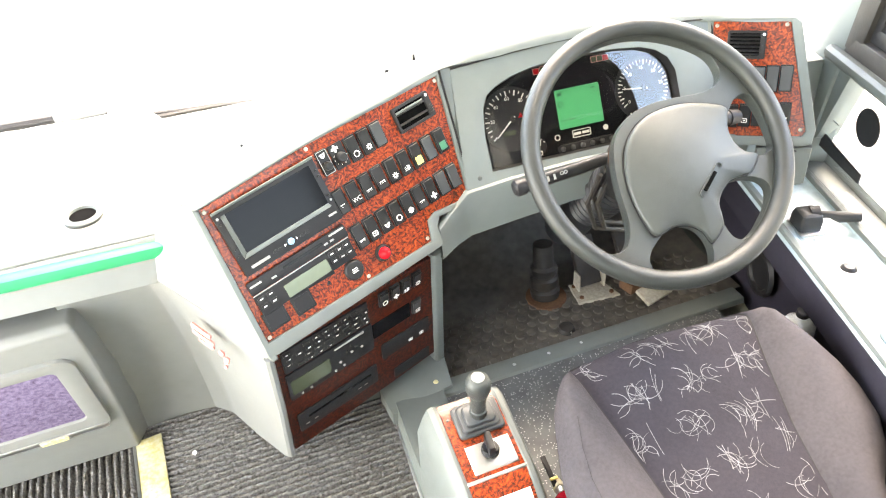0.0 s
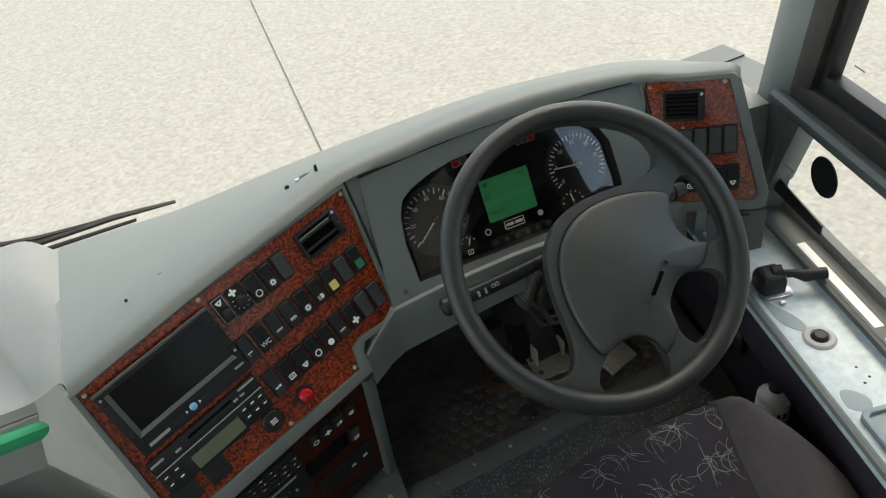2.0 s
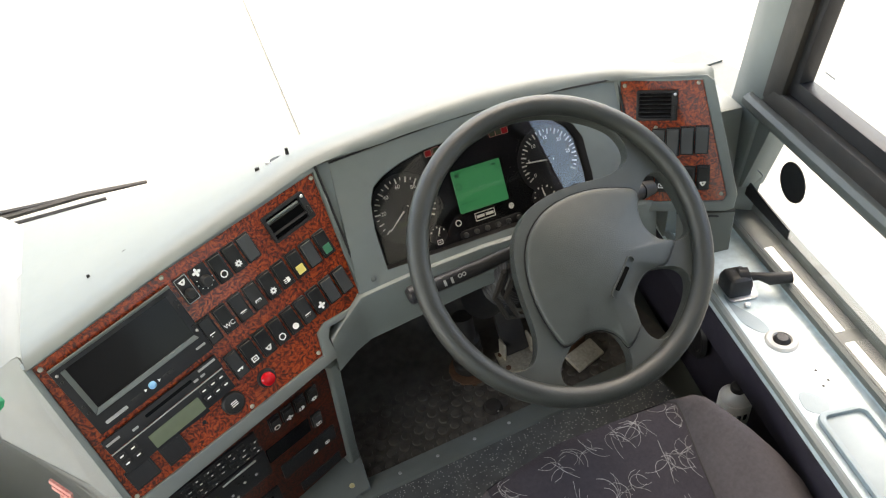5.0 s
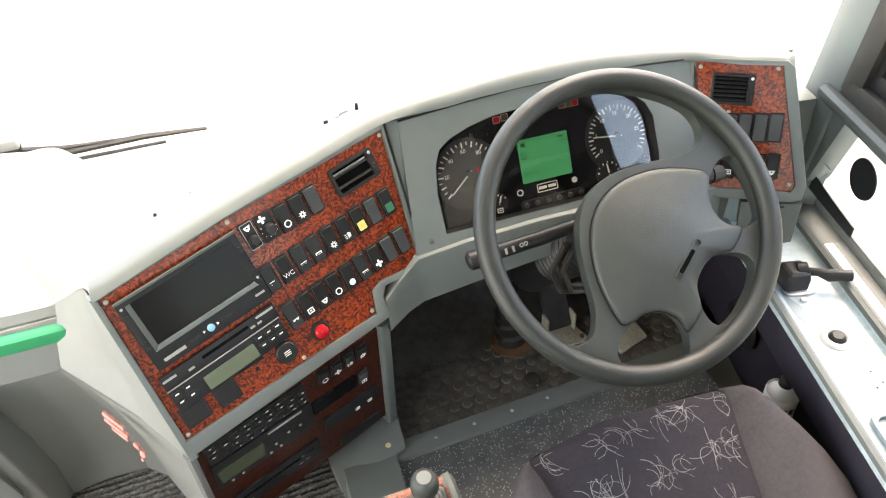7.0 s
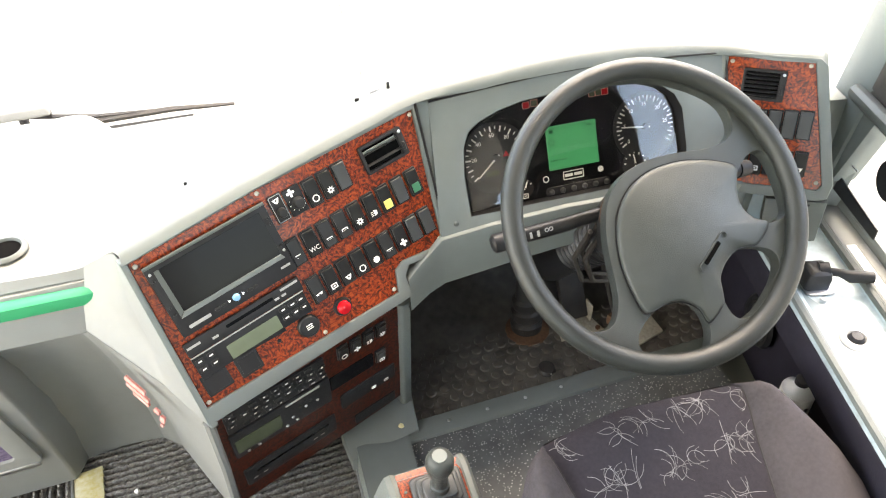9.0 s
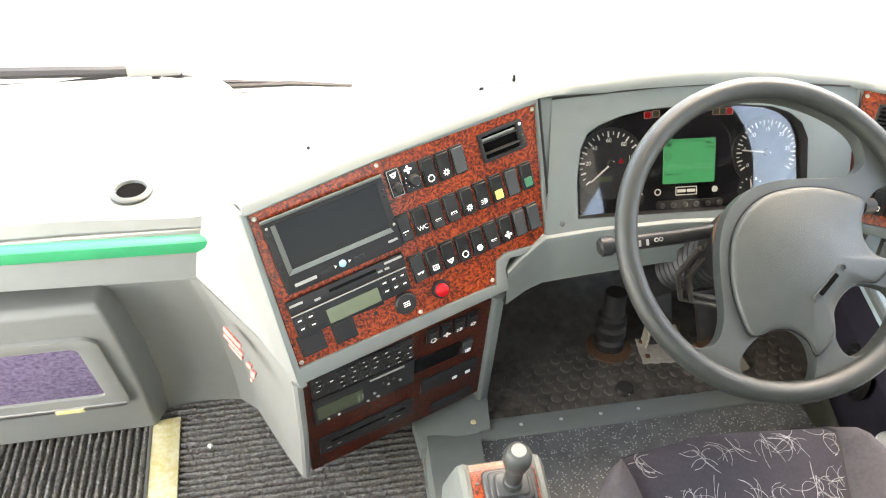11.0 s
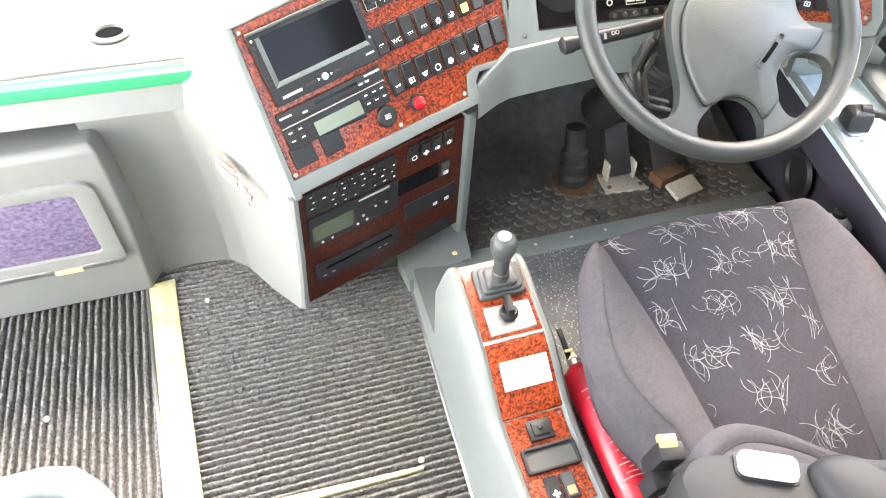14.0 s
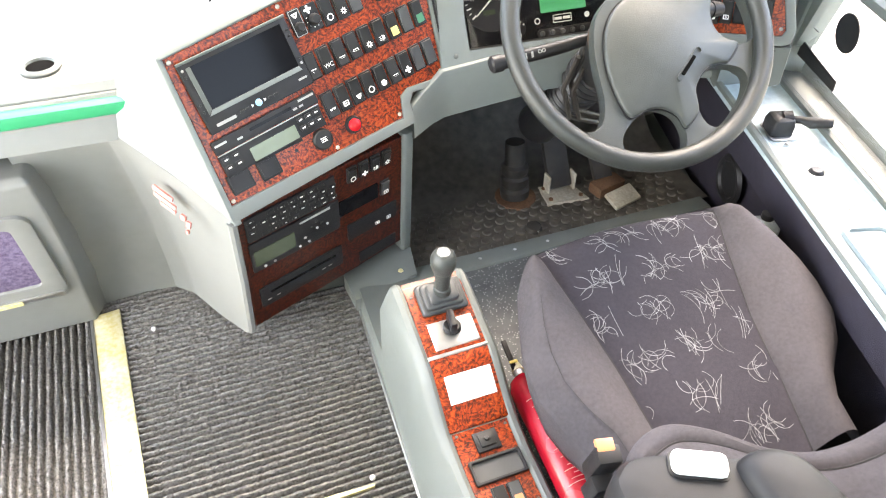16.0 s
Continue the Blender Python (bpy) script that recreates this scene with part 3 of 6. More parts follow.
tl = [Vector(p) for p in ((-0.338, -0.140, 0.362), (-0.385, -0.0855, 0.401), (-0.478, 0.0035, 0.469), (-0.505, 0.032, 0.474), (-0.56, 0.040, 0.474), (-0.66, 0.046, 0.474))]
bl = [Vector(p) for p in ((-0.352, -0.088, 0.030), (-0.395, 0.030, -0.02), (-0.441, 0.150, FLOOR), (-0.478, 0.186, FLOOR), (-0.56, 0.194, FLOOR), (-0.66, 0.180, FLOOR))]
rows = []
for k in range(11):
    f = k / 10
    g = 1 - (1 - f) ** 1.6
    rows.append([along([Vector((*lerp(a, b, g if n > 1 else f).xy, lerp(a, b, f).z)) for n, (a, b) in enumerate(zip(tl, bl))], i / 30) for i in range(31)])
lower = part("lower_cheek", loft(rows), WHITE_GREY, dash, "pale grey lower cheek curving to the carpet")
part("corner_cap", box(Matrix.Translation(at(CP, -0.013, -0.034, 0.0)) @ CP.to_3x3().to_4x4(), 0.013, 0.014, 0.010, 0.004, 3), GREY, dash)
part("corner_post", tube([at(DP, -0.012, 0.0, 0.0), at(DP, -0.016, -0.16, 0.0), at(DP, -0.024, -0.318, -0.002)], 0.0085, 8), WHITE_GREY, dash)
# faded red transfer: plain bars
for u0, v0, w, h in ((0, 0, 0.045, 0.010), (0.004, -0.013, 0.05, 0.009), (0.02, -0.024, 0.035, 0.007), (0.066, -0.020, 0.012, 0.010), (0.080, -0.026, 0.010, 0.016), (0.082, -0.047, 0.006, 0.008)):
    m = plane_frame((-0.437, -0.022, 0.385), (-0.362, -0.124, 0.348), (-0.430, -0.018, 0.46))
    part("red_print", slab(round_rect(u0, v0 - h, u0 + w, v0, 0.002, 2), m, 0.004, top=0.012), MARK_RED, lower, "faded red print")

# instrument panel surround and its arch
outl = [(-0.030, -0.020), (-0.017, 0.212), (0.08, 0.219), (0.182, 0.2245), (0.287, 0.2255), (0.394, 0.2215), (0.530, 0.211), (0.525, -0.02)]
bino = [(0.029, 0.011), (0.027, 0.080), (0.033, 0.128), (0.044, 0.152), (0.064, 0.165), (0.100, 0.178), (0.145, 0.187), (0.230, 0.192), (0.316, 0.189), (0.372, 0.183), (0.404, 0.172), (0.428, 0.154), (0.441, 0.127), (0.444, 0.06), (0.441, 0.011)]
sur = part("instrument_surround", slab(outl, KP, 0.012, r=0.003, holes=[bino]), GREY, dash)
part("gap_line", tube([at(CP, 0.458, -0.008, 0.003), at(CP, 0.503, 0.253, 0.003)], 0.0022, 6), BLACK, sur)
part("gap_line", tube([at(KP, 0.531, -0.012, 0.003), at(KP, 0.533, 0.212, 0.003)], 0.0022, 6), BLACK, sur)
part("gap_line", tube([at(KP, u, v, 0.0035) for u, v in outl[1:7]], 0.0019, 6), BLACK, sur)
part("rear_body", slab([(-0.02, -0.015), (-0.01, 0.20), (0.287, 0.215), (0.525, 0.20), (0.52, -0.015)], KP, 0.09, top=-0.055), BLACK, dash)
rim = [[at(KP, u, v, 0.0) for u, v in bino + bino[:1]], [at(KP, 0.24 + (u - 0.24) * 0.975, 0.095 + (v - 0.095) * 0.97, -0.024) for u, v in bino + bino[:1]]]
part("binnacle_rim", loft(rim), BLACK, sur)
for u, v in ((0.0, 0.004), (0.505, 0.01)):
    part("screw", lathe([(0, 0.0015), (0.003, 0.0012), (0.0048, 0.0)], KP @ Matrix.Translation((u, v, 0.001)), 10), GREY_DARK, sur)

# grey frame round the centre switch panel, then the sill below it that sweeps to the right
frame_out = [(-0.020, -0.034), (-0.004, 0.250), (0.206, 0.257), (0.500, 0.253), (0.457, -0.004), (0.378, 0.012), (0.366, -0.002), (0.362, -0.040)]
frame_in = [(-0.008, -0.007), (0.005, 0.243), (0.206, 0.2485), (0.4925, 0.2405), (0.4505, 0.011), (0.372, 0.024), (0.354, 0.017), (0.342, -0.021)]
part("panel_frame", slab(frame_out, CP, 0.03, r=0.004, holes=[frame_in], top=0.005), GREY, dash)
arch_t = [at(CP, 0.366, -0.010, 0.006), at(CP, 0.395, 0.002, 0.006), at(KP, -0.030, -0.018, 0.006), at(KP, 0.06, -0.010, 0.006), at(KP, 0.20, -0.005, 0.008), at(KP, 0.40, -0.01, 0.008), at(KP, 0.56, -0.03, 0.008)]
arch_b = [at(CP, 0.352, -0.075, -0.012), at(CP, 0.400, -0.072, -0.022), at(KP, -0.027, -0.110, -0.036), at(KP, 0.069, -0.102, -0.040), at(KP, 0.20, -0.092, -0.042), at(KP, 0.40, -0.096, -0.042), at(KP, 0.56, -0.125, -0.030)]
rows = []
for k in range(31):
    a, b = along(arch_t, k / 30), along(arch_b, k / 30)
    back = Vector((0, 0.10, 0.0))
    rows.append([a + Vector((0, 0.02, -0.002)), a + Vector((0, 0.004, 0.001)), a + Vector((0, 0.0, -0.001)), a + Vector((0, -0.002, -0.006)), lerp(a, b, 0.5), b + Vector((0, 0, 0.006)), b + Vector((0, 0.008, 0)), b + back])
part("knee_arch", loft(rows), GREY, dash, "grey arch over the footwell")

part("filler", loft([[at(CP, 0.502, 0.254, 0.001), at(CP, 0.457, -0.006, 0.001)], [at(KP, -0.012, 0.214, -0.003), at(KP, -0.026, -0.022, -0.003)]]), GREY, dash)
part("filler", loft([[at(KP, 0.522, 0.212, -0.004), at(KP, 0.520, -0.03, -0.004)], [at(RP, -0.015, 0.010, -0.002), at(RP, -0.018, -0.24, -0.002)]]), GREY, dash)

# right-hand panel housing
ro = [(-0.022, -0.245), (-0.018, 0.008), (0.10, 0.010), (0.142, 0.0105), (0.155, 0.000), (0.205, -0.205), (0.200, -0.232), (0.185, -0.238)]
ri = [(-0.0065, -0.226), (-0.0065, 0.0005), (0.1345, 0.0035), (0.1865, -0.2075), (0.180, -0.218)]
part("side_panel_frame", slab(ro, RP, 0.05, r=0.004, holes=[ri], top=0.005), GREY, dash)
part("side_panel_body", slab([(-0.02, -0.24), (-0.015, 0.01), (0.140, 0.014), (0.20, -0.205), (0.19, -0.235)], RP, 0.10, top=-0.02), GREY, dash)
cb = part("card_box", slab([(0.10, -0.245), (0.203, -0.238), (0.196, -0.312), (0.165, -0.322), (0.10, -0.30)], RP, 0.09, r=0.004, top=0.004), GREY_DARK, dash, "dark grey box under the side panel")
part("slot", slab(round_rect(0.145, -0.249, 0.175, -0.245, 0.001, 1), RP, 0.003, top=0.0055), BLACK, cb)

# left part: shelf recess, handrail face, recess behind the box
zs = 0.54
shelf = part("shelf", loft([[(x, 0.062, 0.515), (x, 0.056, 0.535), (x, 0.066, 0.552), (x, 0.080, 0.553), (x, 0.098, zs)] + [(x, y, zs) for y in (0.15, 0.25, 0.36)] + [(x, 0.385, zs + 0.008), (x, 0.40, zs + 0.022), (x, 0.52, zs + 0.018), (x, 0.53, 0.48)]
                            for x in (-1.55, -1.2, -0.9, -0.75, -0.655)]), WHITE_GREY, dash, "pale grey shelf left of the centre stack")
ca = [(-0.655, 0.062, 0.515), (-0.655, 0.056, 0.535), (-0.655, 0.066, 0.552), (-0.655, 0.080, 0.553), (-0.655, 0.098, zs), (-0.655, 0.15, zs), (-0.655, 0.25, zs), (-0.655, 0.36, zs), (-0.655, 0.385, zs + 0.008), (-0.655, 0.40, zs + 0.022), (-0.655, 0.52, zs + 0.018), (-0.655, 0.53, 0.48)]
cb_ = [(-0.49, 0.056, 0.515), (-0.49, 0.050, 0.533), (-0.49, 0.058, 0.546), (-0.49, 0.066, 0.546), (-0.495, 0.085, zs), (-0.51, 0.14, zs), (-0.55, 0.24, zs), (-0.60, 0.335, zs), (-0.61, 0.36, zs + 0.012), (-0.60, 0.39, zs + 0.024), (-0.59, 0.51, zs + 0.018), (-0.59, 0.53, 0.48)]
cc = [(-0.455, 0.052, 0.515), (-0.452, 0.048, 0.535), (-0.450, 0.054, 0.553), (-0.447, 0.062, 0.556), (-0.455, 0.080, 0.566), (-0.470, 0.130, 0.572), (-0.500, 0.225, 0.574), (-0.540, 0.315, 0.574), (-0.55, 0.35, 0.574), (-0.545, 0.385, 0.574), (-0.53, 0.50, 0.562), (-0.53, 0.53, 0.48)]
cd = [(-0.40, 0.03, 0.54), (-0.40, 0.03, 0.56), (-0.405, 0.010, 0.600), (-0.400, 0.015, 0.606), (-0.400, 0.045, 0.604), (-0.405, 0.090, 0.598), (-0.42, 0.19, 0.596), (-0.44, 0.29, 0.594), (-0.45, 0.34, 0.592), (-0.45, 0.38, 0.588), (-0.45, 0.495, 0.562), (-0.45, 0.53, 0.48)]
ce = top_edge
strips = [ca, cb_, cc, cd, ce]
fine = [[glide([s[c] for s in strips], k / 24) for c in range(12)] for k in range(25)]
part("shelf_sweep", loft(fine), WHITE_GREY, dash, "pale grey sweep from shelf up to the dash top")
part("shelf_face", prism([(-1.55, 0.050, 0.466), (-0.477, 0.004, 0.463), (-0.452, 0.046, 0.530), (-1.55, 0.062, 0.530)], (0, 0.05, 0), 0.003), WHITE_GREY, dash)
part("recess_wall", block(-1.55, -0.55, 0.196, 0.25, FLOOR - 0.02, 0.50), WHITE_GREY, dash)
part("plinth", block(-0.33, 0.02, 0.06, 0.40, FLOOR - 0.02, 0.36), GREY_DARK, dash)
rail = thing("handrail", (-0.95, 0.035, 0.51), "bright green handrail along the front of the shelf", "handrail")
rr_ = [(0.030, 0.4955), (0.0245, 0.500), (0.0235, 0.510), (0.026, 0.519), (0.034, 0.523), (0.045, 0.522), (0.051, 0.514), (0.048, 0.498)]
part("rail", solid([[(x, y + dy, z + dz) for y, z in rr_] for x, dy, dz in ((-1.55, 0.012, 0.012), (-0.80, 0.004, 0.008), (-0.438, 0.0, 0.0), (-0.4375, 0.0, 0.0))], 0.0), GREEN, rail)
cup = thing("cup_ring", (-0.575, 0.148, 0.54), "grey metal ring round a dark hole in the shelf", "cup holder")
part("ring", lathe([(0.0225, -0.004), (0.0235, 0.003), (0.0255, 0.005), (0.030, 0.004), (0.0335, 0.001), (0.0335, -0.002)], Matrix.Translation((-0.575, 0.148, 0.542)), 32), GREY_DARK, cup)
# flat disc on the shelf, its colour standing for the shaded hole
part("well", lathe([(0.0, 0.0012), (0.0235, 0.0015), (0.0235, -0.001)], Matrix.Translation((-0.575, 0.148, 0.541)), 24), HOLE_SHADE, cup)

# glove box with purple panel
gb = thing("glove_box", (-1.0, 0.2, FLOOR), "grey moulded locker with a purple fabric panel", "locker")
part("body", solid([[(-1.55, y0, z), (xr, y0, z), (xb, y1, z), (-1.55, y1, z)] for z, y0, y1, xr, xb in
                    ((FLOOR, 0.140, 0.22, -0.650, -0.611), (0.06, 0.108, 0.21, -0.642, -0.610), (0.20, 0.068, 0.19, -0.634, -0.612), (0.33, 0.030, 0.195, -0.632, -0.616), (0.405, 0.014, 0.20, -0.636, -0.624), (0.415, 0.026, 0.20, -0.645, -0.63))], 0.008, 3, 20), WHITE_GREY, gb)
BP = plane_frame((-1.2, 0.136, -0.05), (-0.6, 0.136, -0.05), (-1.2, 0.012, 0.405))
bez = part("bezel", slab(round_rect(-0.35, 0.145, 0.538, 0.408, 0.03), BP, 0.02, r=0.004, holes=[round_rect(-0.31, 0.192, 0.500, 0.378, 0.012)], top=0.010), WHITE_GREY, gb, "raised grey frame")
part("purple_panel", slab(round_rect(-0.312, 0.190, 0.502, 0.380, 0.012), BP, 0.012, r=0.003, top=0.004), PURPLE, gb, "purple fabric panel")
part("latch", slab(round_rect(0.400, 0.148, 0.452, 0.160, 0.002), BP, 0.01, r=0.001, top=0.016), YELLOW, bez, "worn yellowed latch strip")
part("ledge", slab(round_rect(-0.35, 0.150, 0.53, 0.162, 0.002), BP, 0.01, r=0.001, top=0.0135), SILVER, bez)

# ---- centre switch panel ----
def icon(m, u, v, kind, parent, mat_=None, s=1.0):
    """Small printed symbol."""
    mk, top, d = mat_ or MARK, 0.0006, 0.0006
    m = m @ Matrix.Translation((u, v, 0))
    bms = []
    if kind == "dot":
        bms = [slab(circle(0, 0, 0.0055 * s, 14), m, d, top=top)]
    elif kind == "ring":
        bms = [slab(circle(0, 0, 0.006 * s, 18), m, d, holes=[circle(0, 0, 0.0042 * s, 14)], top=top)]
    elif kind == "sun":
        pts = []
        for k in range(16):
            r = (0.0065 if k % 2 == 0 else 0.0036) * s
            pts.append((r * math.cos(k * math.pi / 8), r * math.sin(k * math.pi / 8)))
        bms = [slab(pts, m, d, holes=[circle(0, 0, 0.0018 * s, 8)], top=top)]
    elif kind == "fan":
        pts = []
        for k in range(24):
            r = (0.0025 + 0.0045 * abs(math.cos(k * math.pi / 12 * 2))) * s
            pts.append((r * math.cos(k * math.pi / 12), r * math.sin(k * math.pi / 12)))
        bms = [slab(pts, m, d, top=top)]
    elif kind == "drop":
        bms = [slab([(-0.006 * s, 0.003 * s), (0.006 * s, 0.004 * s), (0.003 * s, -0.003 * s), (0, -0.005 * s), (-0.003 * s, -0.003 * s)], m, d, holes=[circle(0, 0.0005, 0.0016 * s, 6)], top=top)]
    elif kind == "lamp":
        bms = [slab([(-0.001, 0.005 * s), (0.0045 * s, 0.003 * s), (0.0045 * s, -0.003 * s), (-0.001, -0.005 * s)], m, d, top=top)] + [slab([(-0.0065 * s, y), (-0.0025 * s, y), (-0.0025 * s, y + 0.001), (-0.0065 * s, y + 0.001)], m, d, top=top) for y in (-0.004 * s, -0.001, 0.002 * s)]
    elif kind == "bars":
        bms = [slab([(-0.006 * s, y), (0.006 * s, y), (0.005 * s, y + 0.0014), (-0.005 * s, y + 0.0014)], m, d, top=top) for y in (-0.004 * s, -0.0008, 0.0024 * s)]
    elif kind == "box":
        bms = [slab(round_rect(-0.0055 * s, -0.0045 * s, 0.0055 * s, 0.0045 * s, 0.0012), m, d, holes=[round_rect(-0.0038 * s, -0.0028 * s, 0.0038 * s, 0.0028 * s, 0.0008)], top=top), slab([(-0.002 * s, -0.001), (0.002 * s, -0.001), (0.002 * s, 0.001), (-0.002 * s, 0.001)], m, d, top=top)]
    elif kind == "moon":
        bms = [slab([(0.004 * s, -0.004 * s), (0.0, -0.0055 * s), (-0.004 * s, -0.002 * s), (-0.003 * s, 0.002 * s), (-0.001 * s, -0.001 * s), (0.002 * s, -0.003 * s)], m, d, top=top), slab([(-0.005 * s, 0.004 * s), (0.004 * s, 0.004 * s), (0.004 * s, 0.0055 * s), (-0.005 * s, 0.0055 * s)], m, d, top=top)]
    base = bms[0]
    for b in bms[1:]:
        me = bpy.data.meshes.new("tmp")
        b.to_mesh(me)
        b.free()
        base.from_mesh(me)
        bpy.data.meshes.remove(me)
    return part("symbol", base, mk, parent, smooth=False)


def words(text, m, size, parent, mat_=None):
    """Lettering as flat raised print."""
    cu = bpy.data.curves.new("lettering", "FONT")
    cu.body, cu.size, cu.align_x, cu.align_y, cu.extrude = text, size, "CENTER", "CENTER", 0.0002
    tmp = bpy.data.objects.new("lettering", cu)
    scene.collection.objects.link(tmp)
    me = bpy.data.meshes.new_from_object(tmp.evaluated_get(bpy.context.evaluated_depsgraph_get()))
    bpy.data.objects.remove(tmp)
    me.transform(m)
    me.materials.clear()
    me.materials.append(mat_ or MARK)
    ob = new("lettering", me)
    if parent:
        ob.parent = parent
        ob.matrix_parent_inverse = (Matrix.Translation(parent.location) if parent.type == "EMPTY" else Matrix()).inverted()
    return ob


def screw(m, u, v, parent, r=0.0039, mat_=None):
    return part("screw", lathe([(0, 0.0016), (r * 0.5, 0.0022), (r * 0.8, 0.0016), (r, 0.0)], m @ Matrix.Translation((u, v, 0.0005)), 12), mat_ or PEDAL, parent)


def rocker(m, u, v, parent, w=0.0235, h=0.046, lit=None, mark=None, mat_=None, tilt=4.0):
    """A rocker switch: frame, tilted rocker in two slopes, symbol."""
    mm = m @ Matrix.Translation((u, v, 0))
    sw = part("switch", slab(round_rect(-w / 2, -h / 2, w / 2, h / 2, 0.002, 2), mm, 0.006, r=0.0008, seg=1, top=0.004), BLACK, parent)
    a, b, f = w / 2 - 0.0022, h / 2 - 0.0025, math.tan(radians(tilt)) * h / 2
    key = [[(-a, -b, 0.003), (a, -b, 0.003), (a, -b, 0.0075 - f), (-a, -b, 0.0075 - f)], [(-a, 0, 0.003), (a, 0, 0.003), (a, 0, 0.0062), (-a, 0, 0.0062)], [(-a, b, 0.003), (a, b, 0.003), (a, b, 0.0078 + f), (-a, b, 0.0078 + f)]]
    part("rocker", solid([[mm @ Vector(p) for p in s] for s in key], 0.0008, 1), mat_ or SWITCH, sw)
    if lit:
        part("lens", slab(round_rect(-a * 0.72, -b * 0.85, a * 0.72, -b * 0.12, 0.001, 1), mm @ Matrix.Rotation(radians(-tilt * 0.6), 4, "X"), 0.002, r=0.0004, seg=1, top=0.0066), lit, sw)
    if mark:
        icon(mm @ Matrix.Translation((0, 0, 0.0072)), 0, -h * 0.22, mark, sw)
    return sw


panel = thing("switch_panel", tuple(at(CP, 0.2, 0.12)), "glossy red-brown burr wood switch panel on the centre stack", "switch panel")
part("wood_plate", slab([(-0.008, -0.007), (0.005, 0.243), (0.206, 0.2485), (0.4925, 0.2405), (0.4505, 0.011), (0.372, 0.024), (0.354, 0.017), (0.342, -0.021)], CP, 0.012, r=0.001, seg=1), BURL, panel)
for u, v in ((0.0123, 0.2353), (0.2095, 0.2425), (0.4864, 0.2343), (0.4486, 0.0223), (0.338, -0.012), (0.2031, -0.009), (-0.0015, -0.001)):
    screw(CP, u, v, panel)
icons1 = ["ring", "sun", None]
for k, mk in enumerate(icons1):
    rocker(CP, 0.2853 + k * 0.0268, 0.2035, panel, mark=mk, mat_=SWITCH if mk else SWITCH_GREY)
icons2 = ["moon", None, "bars", "box", "sun", "lamp", None, None, None]
for k, mk in enumerate(icons2):
    sw = rocker(CP, 0.2200 + k * 0.0282, 0.1345, panel, mark=mk, lit={6: YELLOW_LENS, 8: GREEN_LENS}.get(k), mat_=SWITCH_GREY if k == 7 else SWITCH, tilt=-5 if k in (0, 2, 3) else 4)
    if k == 1:
        words("WC", CP @ Matrix.Translation((0.2482, 0.1245, 0.0078)), 0.0105, sw)
icons3 = ["drop", "box", "drop", "ring", "dot", "bars", "fan", None, None]
for k, mk in enumerate(icons3):
    rocker(CP, 0.2217 + k * 0.0272, 0.0640, panel, mark=mk, mat_=SWITCH if mk else SWITCH_GREY, tilt=-5 if k in (0, 5) else 4)
# wiper dial with framed plate, and fan knob
dial = part("dial_plate", slab(round_rect(0.2175, 0.1845, 0.2395, 0.2295, 0.002, 2), CP, 0.004, r=0.0006, seg=1, top=0.004), BLACK, panel)
part("white_line", slab(round_rect(0.2185, 0.1855, 0.2385, 0.2285, 0.002, 2), CP, 0.0006, holes=[round_rect(0.2195, 0.1865, 0.2375, 0.2275, 0.0015, 2)], top=0.0046), MARK_GREY, dial)
icon(CP @ Matrix.Translation((0, 0, 0.0042)), 0.2285, 0.2195, "drop", dial)
part("rotary", lathe([(0, 0.014), (0.006, 0.0135), (0.0072, 0.011), (0.008, 0.003)], CP @ Matrix.Translation((0.2285, 0.2005, 0.003)), 16), SWITCH, dial)
fan = part("dial_plate", slab(round_rect(0.2425, 0.1830, 0.2705, 0.2275, 0.002, 2), CP, 0.004, r=0.0006, seg=1, top=0.0035), BLACK, panel)
icon(CP @ Matrix.Translation((0, 0, 0.004)), 0.2535, 0.2195, "fan", fan)
part("rotary", lathe([(0, 0.015), (0.007, 0.0145), (0.0085, 0.012), (0.010, 0.003)], CP @ Matrix.Translation((0.2575, 0.2015, 0.003)), 18), SWITCH, fan)
for k in range(7):
    a = radians(150 + k * 35)
    part("tick", slab(circle(0.2575 + 0.0125 * math.cos(a), 0.2015 + 0.0125 * math.sin(a), 0.0009, 6), CP, 0.0006, top=0.0042), MARK, fan)
part("button_cap", lathe([(0, 0.006), (0.016, 0.0055), (0.0185, 0.003), (0.019, 0.0)], CP @ Matrix.Translation((0.184, 0.017, 0.001)), 24), SWITCH, panel, "black round knob with white mark")
icon(CP @ Matrix.Translation((0, 0, 0.0072)), 0.184, 0.017, "bars", panel)
rb = part("red_button", lathe([(0, 0.013), (0.008, 0.0125), (0.011, 0.010), (0.012, 0.002)], CP @ Matrix.Translation((0.2467, 0.0135, 0.001)), 20), RED_LENS, panel, "glowing red push button")
part("collar", lathe([(0.012, 0.0065), (0.0145, 0.006), (0.016, 0.0)], CP @ Matrix.Translation((0.2467, 0.0135, 0.0005)), 20), BLACK, rb)
part("small_hole", lathe([(0, 0.0012), (0.0025, 0.001), (0.0035, 0.0)], CP @ Matrix.Translation((0.1334, 0.0218, 0.0)), 10), BLACK, panel)
for u0, v0, u1, v1 in ((0.004, 0.0055, 0.045, 0.0405), (0.0585, 0.002, 0.096, 0.0375)):
    bl_ = part("blank_cover", slab(round_rect(u0, v0, u1, v1, 0.002, 2), CP, 0.004, r=0.0012, top=0.005), SWITCH, panel, "black blank cover")
    part("recess", slab(round_rect(u0 + 0.004, v0 + 0.004, u1 - 0.004, v1 - 0.004, 0.002, 2), CP, 0.001, r=0.0004, seg=1, top=0.0058), BLACK, bl_)

